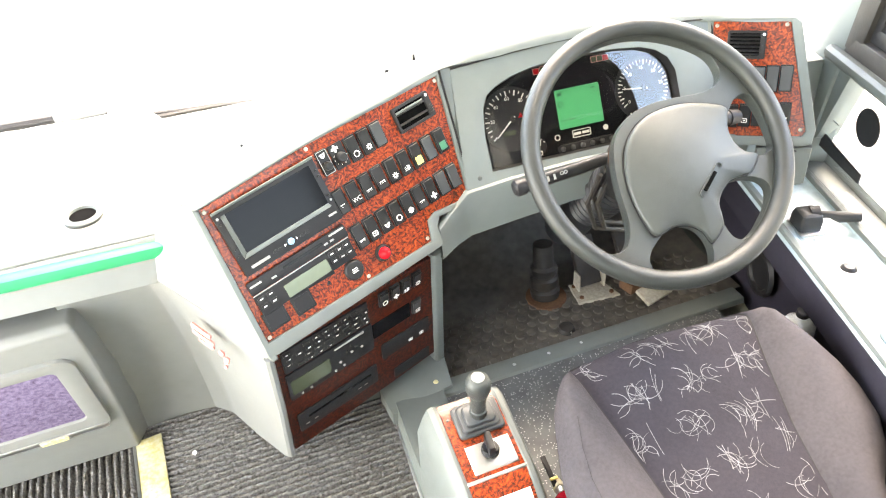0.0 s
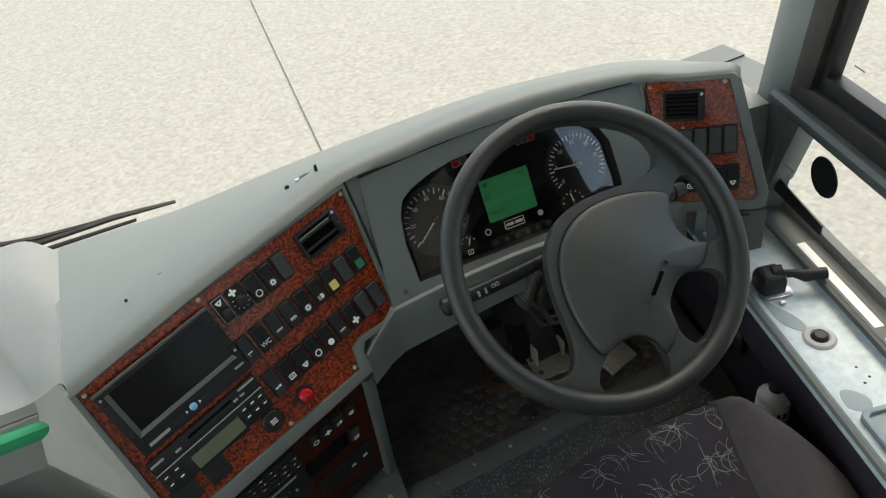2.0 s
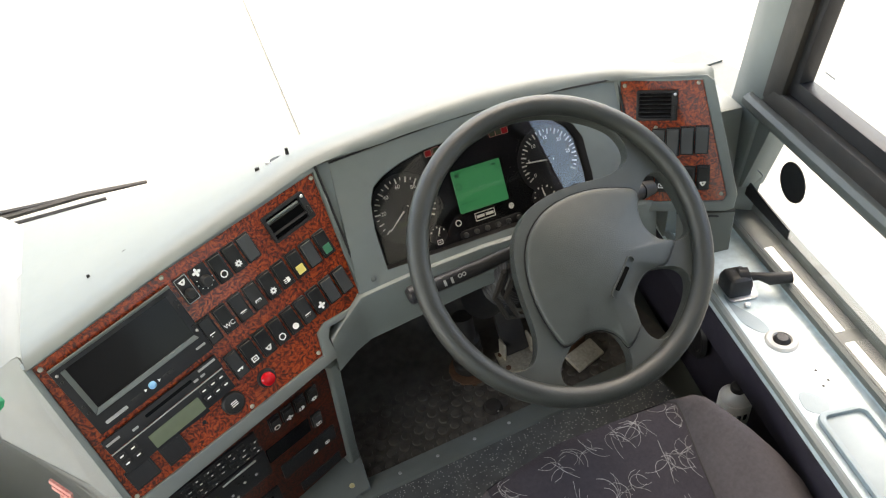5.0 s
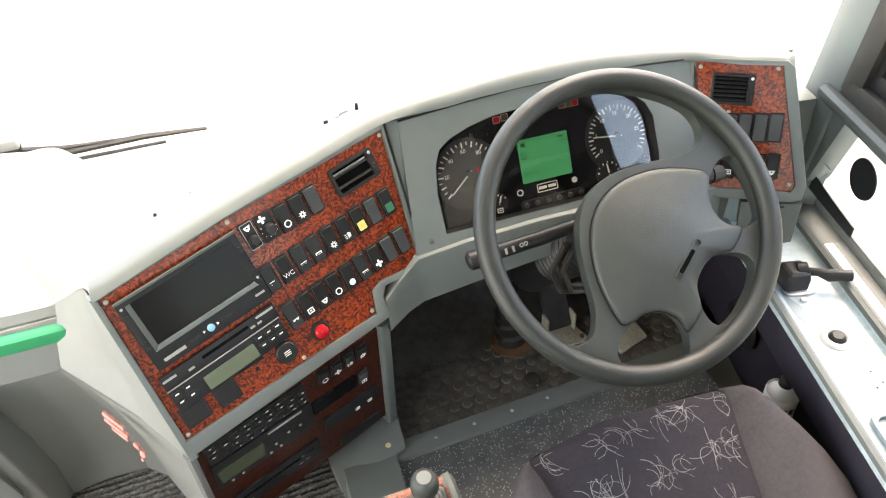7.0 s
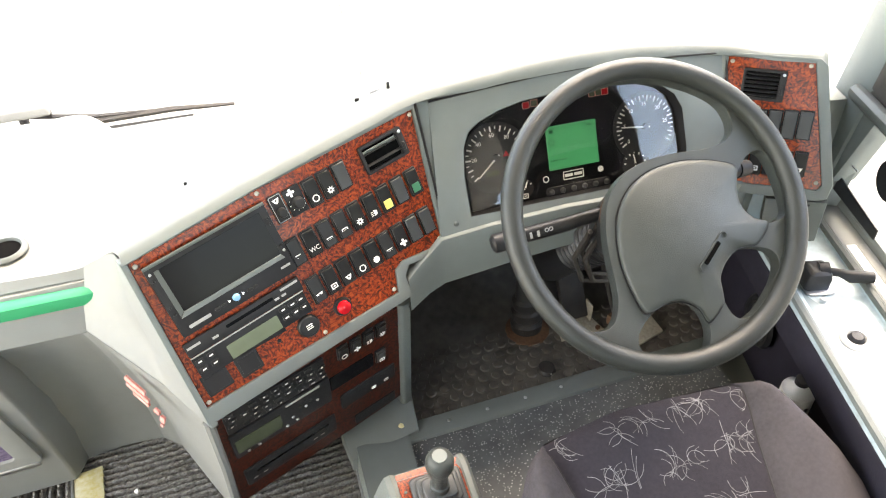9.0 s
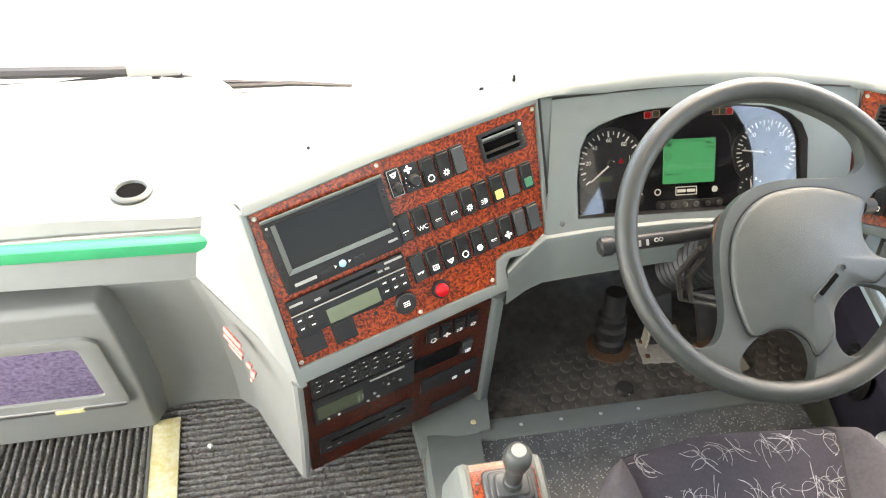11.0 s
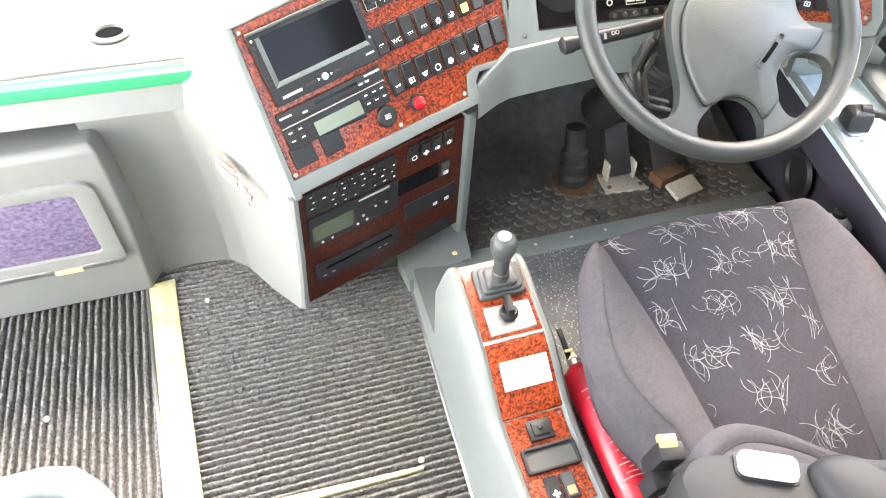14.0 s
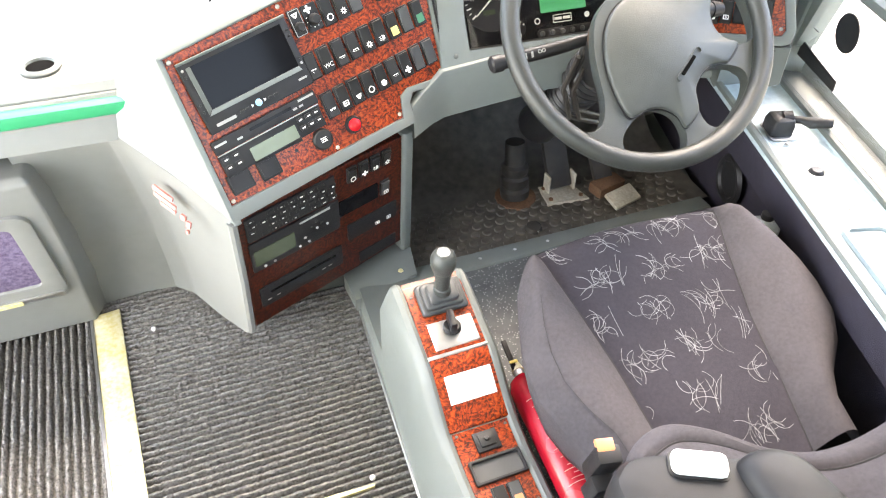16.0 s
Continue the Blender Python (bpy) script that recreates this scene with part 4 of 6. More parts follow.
monitor = thing("dash_monitor", tuple(at(CP, 0.11, 0.18)), "black dashboard video monitor with a dark glossy screen", "monitor")
part("bezel", slab(round_rect(0.0165, 0.110, 0.2095, 0.2295, 0.003, 2), CP, 0.006, r=0.002, top=0.009), BLACK, monitor)
part("screen", slab([(0.036, 0.147), (0.197, 0.147), (0.197, 0.2185), (0.036, 0.2185)], CP, 0.002, top=0.0102), SCREEN, monitor, "dark glossy screen")
part("side_strip", slab([(0.0285, 0.1405), (0.036, 0.147), (0.036, 0.2185), (0.0285, 0.2185)], CP, 0.003, r=0.0004, seg=1, top=0.0106), GREY_DARK, monitor)
part("silver_strip", slab([(0.0285, 0.1385), (0.2005, 0.1385), (0.197, 0.146), (0.036, 0.146)], CP, 0.003, r=0.0006, seg=1, top=0.0112), GREY, monitor, "thin grey strip")
part("top_strip", slab([(0.0165, 0.2255), (0.2095, 0.2255), (0.2095, 0.2300), (0.0165, 0.2300)], CP, 0.004, r=0.0008, seg=1, top=0.0115), GREY_DARK, monitor)
part("button", lathe([(0, 0.004), (0.004, 0.0036), (0.0058, 0.0015), (0.006, 0.0)], CP @ Matrix.Translation((0.1092, 0.1235, 0.009)), 16), BLUE, monitor, "pale blue round button")
part("brand_bar", slab(round_rect(0.031, 0.1185, 0.066, 0.1235, 0.001, 1), CP, 0.001, top=0.0098), MARK_GREY, monitor)
part("model_bar", slab(round_rect(0.187, 0.124, 0.203, 0.1275, 0.0008, 1), CP, 0.001, top=0.0098), MARK_GREY, monitor)
for u in (0.098, 0.121):
    part("arrow_mark", slab([(u - 0.002, 0.121), (u + 0.002, 0.1235), (u - 0.002, 0.126)], CP, 0.001, top=0.0097), MARK, monitor)
for u in (0.078, 0.088, 0.131, 0.141):
    part("key", slab(round_rect(u - 0.004, 0.120, u + 0.004, 0.125, 0.001, 1), CP, 0.002, r=0.0004, seg=1, top=0.0102), SWITCH, monitor)
for u, v in ((0.0225, 0.217), (0.0225, 0.206), (0.0225, 0.160), (0.0225, 0.148), (0.2045, 0.205), (0.2045, 0.195), (0.2045, 0.158), (0.2045, 0.149)):
    part("key", lathe([(0, 0.0022), (0.0018, 0.002), (0.0024, 0.0)], CP @ Matrix.Translation((u, v, 0.009)), 8), MARK_GREY if v in (0.217, 0.149) else SWITCH, monitor)

radio = thing("radio", tuple(at(CP, 0.1, 0.07)), "black car radio with a grey-green display", "radio")
part("upper_face", slab(round_rect(0.0085, 0.0775, 0.2035, 0.1005, 0.002, 2), CP, 0.006, r=0.001, top=0.0075), BLACK, radio)
part("lower_face", slab([(0.0085, 0.0745), (0.2005, 0.0745), (0.2005, 0.0375), (0.150, 0.0375), (0.150, 0.0325), (0.058, 0.0375), (0.0085, 0.0375)], CP, 0.006, r=0.001, top=0.0065), BLACK, radio)
part("display", slab(round_rect(0.0605, 0.0405, 0.1475, 0.0640, 0.001, 1), CP, 0.002, top=0.0075), LCD_GREY, radio, "grey-green display")
part("slot", slab(round_rect(0.075, 0.0885, 0.155, 0.0935, 0.002, 2), CP, 0.002, top=0.0079), SCREEN, radio)
part("silver_line", slab([(0.0085, 0.0752), (0.2005, 0.0752), (0.2005, 0.0766), (0.0085, 0.0766)], CP, 0.002, top=0.0085), MARK_GREY, radio)
for u, v, w in ((0.022, 0.092, 0.022), (0.185, 0.0955, 0.03), (0.055, 0.0865, 0.010), (0.160, 0.0865, 0.008), (0.172, 0.0865, 0.008)):
    part("print_bar", slab(round_rect(u - w / 2, v - 0.0018, u + w / 2, v + 0.0018, 0.0006, 1), CP, 0.001, top=0.0082), MARK_GREY, radio)
for u in (0.018, 0.036, 0.160, 0.176, 0.191):
    for v in (0.066, 0.052):
        k = part("key", slab(round_rect(u - 0.0062, v - 0.004, u + 0.0062, v + 0.004, 0.001, 1), CP, 0.002, r=0.0006, seg=1, top=0.0085), SWITCH, radio)
        part("print_bar", slab([(u - 0.003, v - 0.001), (u + 0.003, v - 0.001), (u + 0.0035, v + 0.001), (u - 0.0025, v + 0.001)], CP, 0.0005, top=0.009), MARK, k)


def vent(m, u0, v0, u1, v1, parent_thing, open_left=True, slats=5):
    part("frame", slab(round_rect(u0, v0, u1, v1, 0.003, 2), m, 0.02, r=0.0015, holes=[round_rect(u0 + 0.005, v0 + 0.005, u1 - 0.011, v1 - 0.005, 0.002, 2)], top=0.008), BLACK, parent_thing)
    part("backing", slab([(u0 + 0.004, v0 + 0.004), (u1 - 0.01, v0 + 0.004), (u1 - 0.01, v1 - 0.004), (u0 + 0.004, v1 - 0.004)], m, 0.002, top=0.0012), HOLE_SHADE, parent_thing)
    for k in range(slats):
        v = v0 + 0.005 + (v1 - v0 - 0.010) * (k + 0.5) / slats
        part("slat", box(m @ Matrix.Translation(((u0 + u1 - 0.006) / 2, v, 0.0048)) @ Matrix.Rotation(radians(28), 4, "X"), u1 - u0 - 0.016, 0.0018, 0.006, 0.0004, 1), BLACK, parent_thing)
    part("thumb_wheel", box(m @ Matrix.Translation((u1 - 0.0055, (v0 + v1) / 2 - 0.008, 0.008)), 0.005, 0.014, 0.004, 0.001, 1), SWITCH, parent_thing)
    part("screw", lathe([(0, 0.0012), (0.002, 0.001), (0.003, 0.0)], m @ Matrix.Translation((u1 - 0.005, v1 - 0.007, 0.008)), 8), SILVER, parent_thing)


va = thing("air_vent", tuple(at(CP, 0.42, 0.205)), "black rectangular air vent with a tilted chrome-edged flap", "air vent")
vent(CP, 0.379, 0.181, 0.459, 0.2285, va, slats=2)
part("flap", box(CP @ Matrix.Translation((0.414, 0.2155, 0.004)) @ Matrix.Rotation(radians(40), 4, "X"), 0.062, 0.010, 0.003, 0.001, 1), GREY, va, "pale edged flap")

# ---- lower stack panel: radio controls on wood darkened to stand for shade ----
low = thing("lower_panel", tuple(at(DP, 0.17, -0.15)), "burr wood lower panel with controls, shade put into its colour", "control panel")
part("wood_plate", slab([(-0.012, -0.312), (-0.006, 0.004), (0.352, 0.004), (0.348, -0.300), (0.24, -0.306)], DP, 0.02, r=0.001, seg=1), BURL_SHADED, low)
part("keypad", slab(round_rect(0.008, -0.066, 0.192, -0.006, 0.003, 2), DP, 0.004, r=0.001, top=0.004), BLACK, low)
random.seed(4)
for r_ in range(4):
    for k in range(9):
        u, v = 0.018 + k * 0.0205 + (r_ % 2) * 0.004, -0.014 - r_ * 0.0145
        if u > 0.186 or random.random() < 0.15:
            continue
        kk = part("key", box(DP @ Matrix.Translation((u, v, 0.0045)), 0.0135, 0.0085, 0.003, 0.0008, 1), SWITCH, low)
        if random.random() < 0.85:
            w = random.uniform(0.003, 0.006)
            part("print_bar", box(DP @ Matrix.Translation((u, v, 0.0061)), w, random.uniform(0.0014, 0.003), 0.0006), MARK, kk)
unit = part("player", slab(round_rect(0.006, -0.150, 0.196, -0.072, 0.003, 2), DP, 0.004, r=0.001, top=0.0045), BLACK, low)
part("display", slab(round_rect(0.012, -0.134, 0.097, -0.094, 0.002, 2), DP, 0.002, top=0.0052), LCD_DIM, unit, "dim green display")
part("bar", slab([(0.110, -0.082), (0.176, -0.082), (0.176, -0.0765), (0.110, -0.0785)], DP, 0.002, r=0.0004, seg=1, top=0.0060), MARK_GREY, unit)
for u, v in ((0.135, -0.106), (0.145, -0.097), (0.145, -0.115), (0.155, -0.106), (0.118, -0.125), (0.125, -0.14), (0.105, -0.141), (0.03, -0.143), (0.05, -0.143), (0.168, -0.118)):
    part("key", lathe([(0, 0.0022), (0.0022, 0.0019), (0.003, 0)], DP @ Matrix.Translation((u, v, 0.0045)), 8), MARK_GREY if v < -0.11 else SWITCH, unit)
for k, mk in enumerate(("ring", "fan", "lamp", "sun")):
    rocker(DP, 0.230 + k * 0.026, -0.026, low, mark=mk, w=0.022, h=0.038)
part("slot_unit", slab(round_rect(0.198, -0.124, 0.288, -0.084, 0.002, 2), DP, 0.003, r=0.0006, seg=1, top=0.003), SCREEN, low)
rocker(DP, 0.304, -0.105, low, w=0.022, h=0.038, mat_=SWITCH_GREY, mark="box")
part("slot_unit", slab(round_rect(0.213, -0.206, 0.333, -0.160, 0.003, 2), DP, 0.003, r=0.0006, seg=1, top=0.003), BLACK, low)
for u in (0.284, 0.312):
    icon(DP @ Matrix.Translation((0, 0, 0.0035)), u, -0.196, "box", low, s=0.9)
cdp = part("disc_player", slab(round_rect(0.008, -0.262, 0.196, -0.205, 0.003, 2), DP, 0.004, r=0.001, top=0.004), BLACK, low)
part("slot", slab(round_rect(0.03, -0.228, 0.18, -0.222, 0.002, 2), DP, 0.001, top=0.0046), SCREEN, cdp)
for u in (0.025, 0.045, 0.15, 0.165):
    part("print_bar", box(DP @ Matrix.Translation((u, -0.245, 0.0042)), 0.008, 0.0025, 0.0006), MARK_GREY, cdp)
part("pocket", slab(round_rect(0.238, -0.294, 0.332, -0.262, 0.003, 2), DP, 0.003, r=0.0006, seg=1, top=0.002), BLACK, low)
pl = thing("stack_post", tuple(at(DP, 0.36, -0.15)), "grey post edge closing the lower stack beside the footwell", "trim")
part("post", solid([[at(DP, u, v, w) for u, w in ((0.346, 0.004), (0.352, 0.009), (0.368, 0.008), (0.373, 0.0), (0.372, -0.03), (0.346, -0.03))] for v in (0.012, -0.15, -0.330)], 0.002), GREY, pl)

# ---- instruments ----
inst = thing("instrument_cluster", tuple(at(KP, 0.24, 0.09)), "dark instrument cluster with two dials and green display", "instrument cluster")
IB = KP @ Matrix.Translation((0, 0, -0.022))
part("backplate", slab([(u, v) for u, v in bino], IB, 0.006), SCREEN, inst)


def gauge(cu, cv, r, a0, a1, n, needle, figures=(), f0=177):
    """A round dial: ticks, figures at even steps, needle and hub."""
    g = part("dial", slab(circle(cu, cv, r * 1.12, 40), IB, 0.001, top=0.001), BLACK, inst)
    bm = bmesh.new()
    for k in range(n + 1):
        a = radians(a0 + (a1 - a0) * k / n)
        l, w = (0.18, 0.0014) if k % 2 == 0 else (0.10, 0.0009)
        l *= r
        c, s = math.cos(a), math.sin(a)
        q = [(cu + c * (r - l) - s * w, cv + s * (r - l) + c * w), (cu + c * (r - l) + s * w, cv + s * (r - l) - c * w), (cu + c * r + s * w, cv + s * r - c * w), (cu + c * r - s * w, cv + s * r + c * w)]
        bm.faces.new([bm.verts.new(IB @ Vector((x, y, 0.0016))) for x, y in q])
    part("scale", bm, MARK, g, smooth=False)
    for k, text in enumerate(figures):
        a = radians(f0 - 41 * k)
        words(text, IB @ Matrix.Translation((cu + r * 0.72 * math.cos(a), cv + r * 0.72 * math.sin(a), 0.0016)), 0.0098, g)
    a = radians(needle)
    part("needle", tube([IB @ Vector((cu - 0.12 * r * math.cos(a), cv - 0.12 * r * math.sin(a), 0.0042)), IB @ Vector((cu + 0.85 * r * math.cos(a), cv + 0.85 * r * math.sin(a), 0.0042))], [0.0018, 0.0011], 6), MARK, g)
    part("hub", lathe([(0, 0.0055), (r * 0.10, 0.005), (r * 0.12, 0.001)], IB @ Matrix.Translation((cu, cv, 0.001)), 12), BLACK, g)


gauge(0.092, 0.0985, 0.055, 218, -28, 24, 220, ("20", "40", "60", "80", "100"))
gauge(0.377, 0.104, 0.056, 212, -34, 30, 173, ("0", "5", "10", "15", "20", "25"), 212)
gauge(0.3514, 0.0406, 0.022, 170, 10, 6, 100)
gauge(0.137, 0.036, 0.015, 150, 30, 4, 70)
lcd = part("display", slab(round_rect(0.1865, 0.058, 0.2815, 0.1345, 0.002, 2), IB, 0.002, r=0.0006, seg=1, top=0.003), LCD_GREEN, inst, "green lit display")
for u0, v0, u1, v1 in ((0.194, 0.1305, 0.262, 0.1312), (0.190, 0.074, 0.203, 0.0752), (0.208, 0.074, 0.220, 0.0752), (0.263, 0.1255, 0.272, 0.1285), (0.266, 0.1185, 0.279, 0.1195), (0.192, 0.1225, 0.200, 0.1285)):
    part("print_bar", slab([(u0, v0), (u1, v0), (u1, v1), (u0, v1)], IB, 0.001, top=0.0036), LCD_INK, lcd)
part("print_ring", slab(circle(0.1945, 0.106, 0.0058, 16), IB, 0.001, holes=[circle(0.1945, 0.106, 0.0044, 12)], top=0.0036), LCD_INK, lcd)
lg = part("maker_plate", slab(round_rect(0.2108, 0.037, 0.2500, 0.052, 0.001, 1), IB, 0.001, holes=[round_rect(0.2121, 0.0383, 0.2487, 0.0507, 0.0008, 1)], top=0.002), MARK, inst)
for u in (0.2215, 0.2395):
    part("plain_bar", slab([(u - 0.0075, 0.0420), (u + 0.0075, 0.0420), (u + 0.0075, 0.0472), (u - 0.0075, 0.0472)], IB, 0.001, top=0.0018), MARK, lg)
part("button_strip", slab(round_rect(0.176, 0.0125, 0.300, 0.0285, 0.007, 4), IB, 0.002, r=0.0006, seg=1, top=0.0022), BLACK, inst)
for k in range(6):
    part("button", lathe([(0, 0.0065), (0.0036, 0.006), (0.0048, 0.004), (0.0052, 0)], IB @ Matrix.Translation((0.1855 + k * 0.0212, 0.0203, 0.001)), 14), SWITCH_GREY, inst)
icon(IB @ Matrix.Translation((0, 0, 0.0012)), 0.2832, 0.0447, "dot", inst)
icon(IB @ Matrix.Translation((0, 0, 0.0012)), 0.1779, 0.0445, "ring", inst)
icon(IB @ Matrix.Translation((0, 0, 0.0012)), 0.1367, 0.0225, "box", inst)
for u, v in ((0.157, 0.1775), (0.172, 0.179), (0.2807, 0.1785), (0.2925, 0.1785), (0.3049, 0.178)):
    lamp_ = part("warning_lamp", slab(round_rect(u - 0.0062, v - 0.0055, u + 0.0062, v + 0.0055, 0.001, 1), IB, 0.001, top=0.0014), RED_LENS if u in (0.157, 0.3049) else LCD_DIM, inst)
    part("outline", slab(round_rect(u - 0.0066, v - 0.0059, u + 0.0066, v + 0.0059, 0.001, 1), IB, 0.001, holes=[round_rect(u - 0.0057, v - 0.005, u + 0.0057, v + 0.005, 0.001, 1)], top=0.0018), MARK_RED, lamp_)
part("warning_lamp", slab([(0.105, 0.0985), (0.1165, 0.0985), (0.1108, 0.108)], IB, 0.001, top=0.0022), RED_LENS, inst)
part("odometer", slab(round_rect(0.070, 0.0685, 0.095, 0.0775, 0.001, 1), IB, 0.001, top=0.0022), LCD_DIM, inst)
crown = bino[2:13]
bm = bmesh.new()
cols = []
for k in range(31):
    u = 0.034 + (0.4405 - 0.034) * k / 30
    (ua, va), (ub_, vb_) = next(((p, q) for p, q in zip(crown, crown[1:]) if p[0] <= u <= q[0]), (crown[-2], crown[-1]))
    v1 = va + (vb_ - va) * (u - ua) / (ub_ - ua)
    w = -0.005 - 0.24 * max(0.0, u - 0.27) ** 2
    cols.append([bm.verts.new(at(KP, u, 0.012 + (v1 - 0.014) * j / 6, w - 0.04 * (v1 - 0.012) * j / 6)) for j in range(7)])
for a, b in zip(cols, cols[1:]):
    for j in range(6):
        bm.faces.new((a[j], b[j], b[j + 1], a[j + 1]))
cg = part("cover_glass", bm, COVER, inst, "clear reflecting cover, curved at one side", sheet=True)
cg.visible_shadow = False

# ---- right-hand panel ----
rp = thing("side_panel", tuple(at(RP, 0.08, -0.1)), "red-brown burr wood panel with blanks and switches", "switch panel")
part("wood_plate", slab([(-0.0065, -0.226), (-0.0065, 0.0005), (0.1345, 0.0035), (0.1865, -0.2075), (0.180, -0.218)], RP, 0.012, r=0.001, seg=1), BURL, rp)
for u, v in ((0.0007, -0.0074), (0.1285, -0.004), (0.0577, -0.0837), (0.1769, -0.2053)):
    screw(RP, u, v, rp)
for k in range(4):
    rocker(RP, 0.063 + k * 0.0252 , -0.111 + 0.0018 * k, rp, w=0.0245, h=0.052, mat_=SWITCH_GREY, tilt=1)
for k, mk in enumerate(("lamp", "box", None, None, "drop")):
    rocker(RP, 0.046 + k * 0.0245, -0.183 + 0.002 * k, rp, w=0.0225, h=0.046, mark=mk)
vb = thing("air_vent", tuple(at(RP, 0.06, -0.045)), "black slatted air vent on the side panel", "air vent")
vent(RP, 0.0225, -0.070, 0.0945, -0.016, vb, slats=6)

# ---- steering wheel ----
WP = plane_frame((0.374, -0.19, 0.606), (1.369, -0.286, 0.606), (0.445, 0.552, 1.273))
sw_ = thing("steering_wheel", (0.374, -0.19, 0.606), "grey-black four-spoke coach steering wheel, turned to one side", "steering wheel")
WR = WP @ Matrix.Rotation(radians(45), 4, "Z")        # its own down points to lower right
part("rim", tube([WP @ Vector((0.2255 * math.cos(a * math.pi / 40), 0.2255 * math.sin(a * math.pi / 40), 0)) for a in range(80)], 0.0165, 12, closed=True), LEATHER, sw_)


def smooth_loop(pts, n=4):
    out, m = [], len(pts)
    for i in range(m):
        p0, p1, p2, p3 = (Vector(pts[(i + k) % m]) for k in (-1, 0, 1, 2))
        for k in range(n):
            t = k / n
            out.append(0.5 * ((2 * p1) + (p2 - p0) * t + (2 * p0 - 5 * p1 + 4 * p2 - p3) * t * t + (3 * p1 - p0 - 3 * p2 + p3) * t ** 3))
    return out


def mirrored(half):
    """A closed outline from its right half, top to bottom."""
    return half + [(-x, y) for x, y in reversed(half) if x > 1e-6]


# four spokes: one dished plate with openings above, at both sides and below the hub
open_top = mirrored([(0, 0.076), (0.034, 0.070), (0.070, 0.049), (0.103, 0.020), (0.130, -0.008), (0.150, -0.024), (0.172, -0.033), (0.190, -0.030), (0.205, -0.014), (0.213, 0.012), (0.206, 0.055), (0.184, 0.107), (0.151, 0.151), (0.107, 0.184), (0.055, 0.206), (0, 0.213)])
open_side = [(0.140, -0.073), (0.170, -0.074), (0.187, -0.090), (0.176, -0.118), (0.153, -0.150), (0.130, -0.172), (0.112, -0.170), (0.094, -0.156), (0.082, -0.131), (0.087, -0.104), (0.108, -0.081)]
open_low = mirrored([(0, -0.131), (0.026, -0.136), (0.048, -0.156), (0.060, -0.180), (0.055, -0.200), (0.030, -0.211), (0, -0.213)])
tops = [tuple(p) for p in smooth_loop(open_top, 3)]
holes_ = [tops, [tuple(p) for p in smooth_loop(open_side, 3)], [tuple(p) for p in smooth_loop([(-x, y) for x, y in open_side], 3)], [tuple(p) for p in smooth_loop(open_low, 3)]]
part("spokes", slab(circle(0, 0, 0.2225, 72), WR, 0.024, r=0.0075, holes=holes_, seg=4, top=-0.008), PAD, sw_, "dark grained four-armed spoke moulding")
pad_o = mirrored([(0, 0.056), (0.042, 0.047), (0.080, 0.022), (0.108, -0.008), (0.128, -0.040), (0.137, -0.064), (0.124, -0.0755), (0.107, -0.084), (0.089, -0.104), (0.0845, -0.131), (0.093, -0.153), (0.075, -0.158), (0.055, -0.157), (0.045, -0.150), (0.026, -0.1335), (0, -0.1285)])
loop = smooth_loop(pad_o, 3)


def pad_ring(s, z):
    """The pad's outline drawn in towards its middle, growing rounder on the way."""
    f = max(0.0, min(1.0, (0.97 - s) / 0.35))
    out = []
    for p in loop:
        d = Vector((p.x, p.y + 0.048))
        r = d.length
        d = d / r * (s * (r * (1 - f) + 0.088 * f))
        out.append(WR @ Vector((d.x, d.y - 0.048, z)))
    return out


part("joint", loft([pad_ring(1.022, -0.0078), pad_ring(1.018, -0.0066), pad_ring(0.98, -0.0066)], closed=True), BLACK, sw_, "dark joint round the hub pad")
pad = part("hub_pad", loft([pad_ring(s, z) for s, z in ((1.0, -0.010), (1.0, -0.0045), (0.992, -0.0015), (0.97, 0.0005), (0.93, 0.002), (0.86, 0.0045), (0.76, 0.008), (0.64, 0.011), (0.5, 0.0135), (0.25, 0.0155), (0.05, 0.016))], closed=True), PAD, sw_, "dark grey grained hub pad")
part("slot", slab(round_rect(-0.041, -0.1035, 0.031, -0.0915, 0.006, 4), WR, 0.010, r=0.0006, seg=1, top=0.0150, holes=[round_rect(-0.0395, -0.102, 0.0295, -0.093, 0.0045, 4)]), PAD, pad)
part("slot_mark", slab(round_rect(-0.028, -0.1005, 0.012, -0.0945, 0.001, 1), WR, 0.003, top=0.0148), HOLE_SHADE, pad)

col = thing("steering_column", (0.40, -0.04, 0.40), "black steering column with ribbed rubber gaiter", "steering column")
ax = WP.to_3x3() @ Vector((0, 0, -1))
hubc = Vector((0.374, -0.19, 0.606))
part("shroud", lathe([(0.060, 0.035), (0.068, 0.060), (0.066, 0.085), (0.058, 0.13), (0.048, 0.17)], look(hubc, hubc + ax) @ Matrix.Rotation(math.pi, 4, "X"), 28), BLACK, col)
part("ring", lathe([(0.066, 0.056), (0.0695, 0.058), (0.0695, 0.062), (0.066, 0.064)], look(hubc, hubc + ax) @ Matrix.Rotation(math.pi, 4, "X"), 28), RUST, col, "brownish worn ring behind the hub")
part("gaiter", lathe([(0.047 + 0.005 * math.sin(k * math.pi / 3) - k * 0.0001, 0.17 + k * 0.004) for k in range(54)] + [(0.04, 0.40), (0.05, 0.55)], look(hubc, hubc + ax) @ Matrix.Rotation(math.pi, 4, "X"), 32), BLACK, col)
for dx, dz in ((-0.055, 0.0), (-0.068, -0.012), (-0.046, -0.02)):
    part("cable", tube([hubc + Vector((dx, 0.07, -0.06 + dz)), hubc + Vector((dx - 0.004, 0.10, -0.14 + dz)), hubc + Vector((dx + 0.03, 0.12, -0.22 + dz)), hubc + Vector((dx + 0.09, 0.13, -0.25 + dz))], 0.005, 6), RUBBER, col)
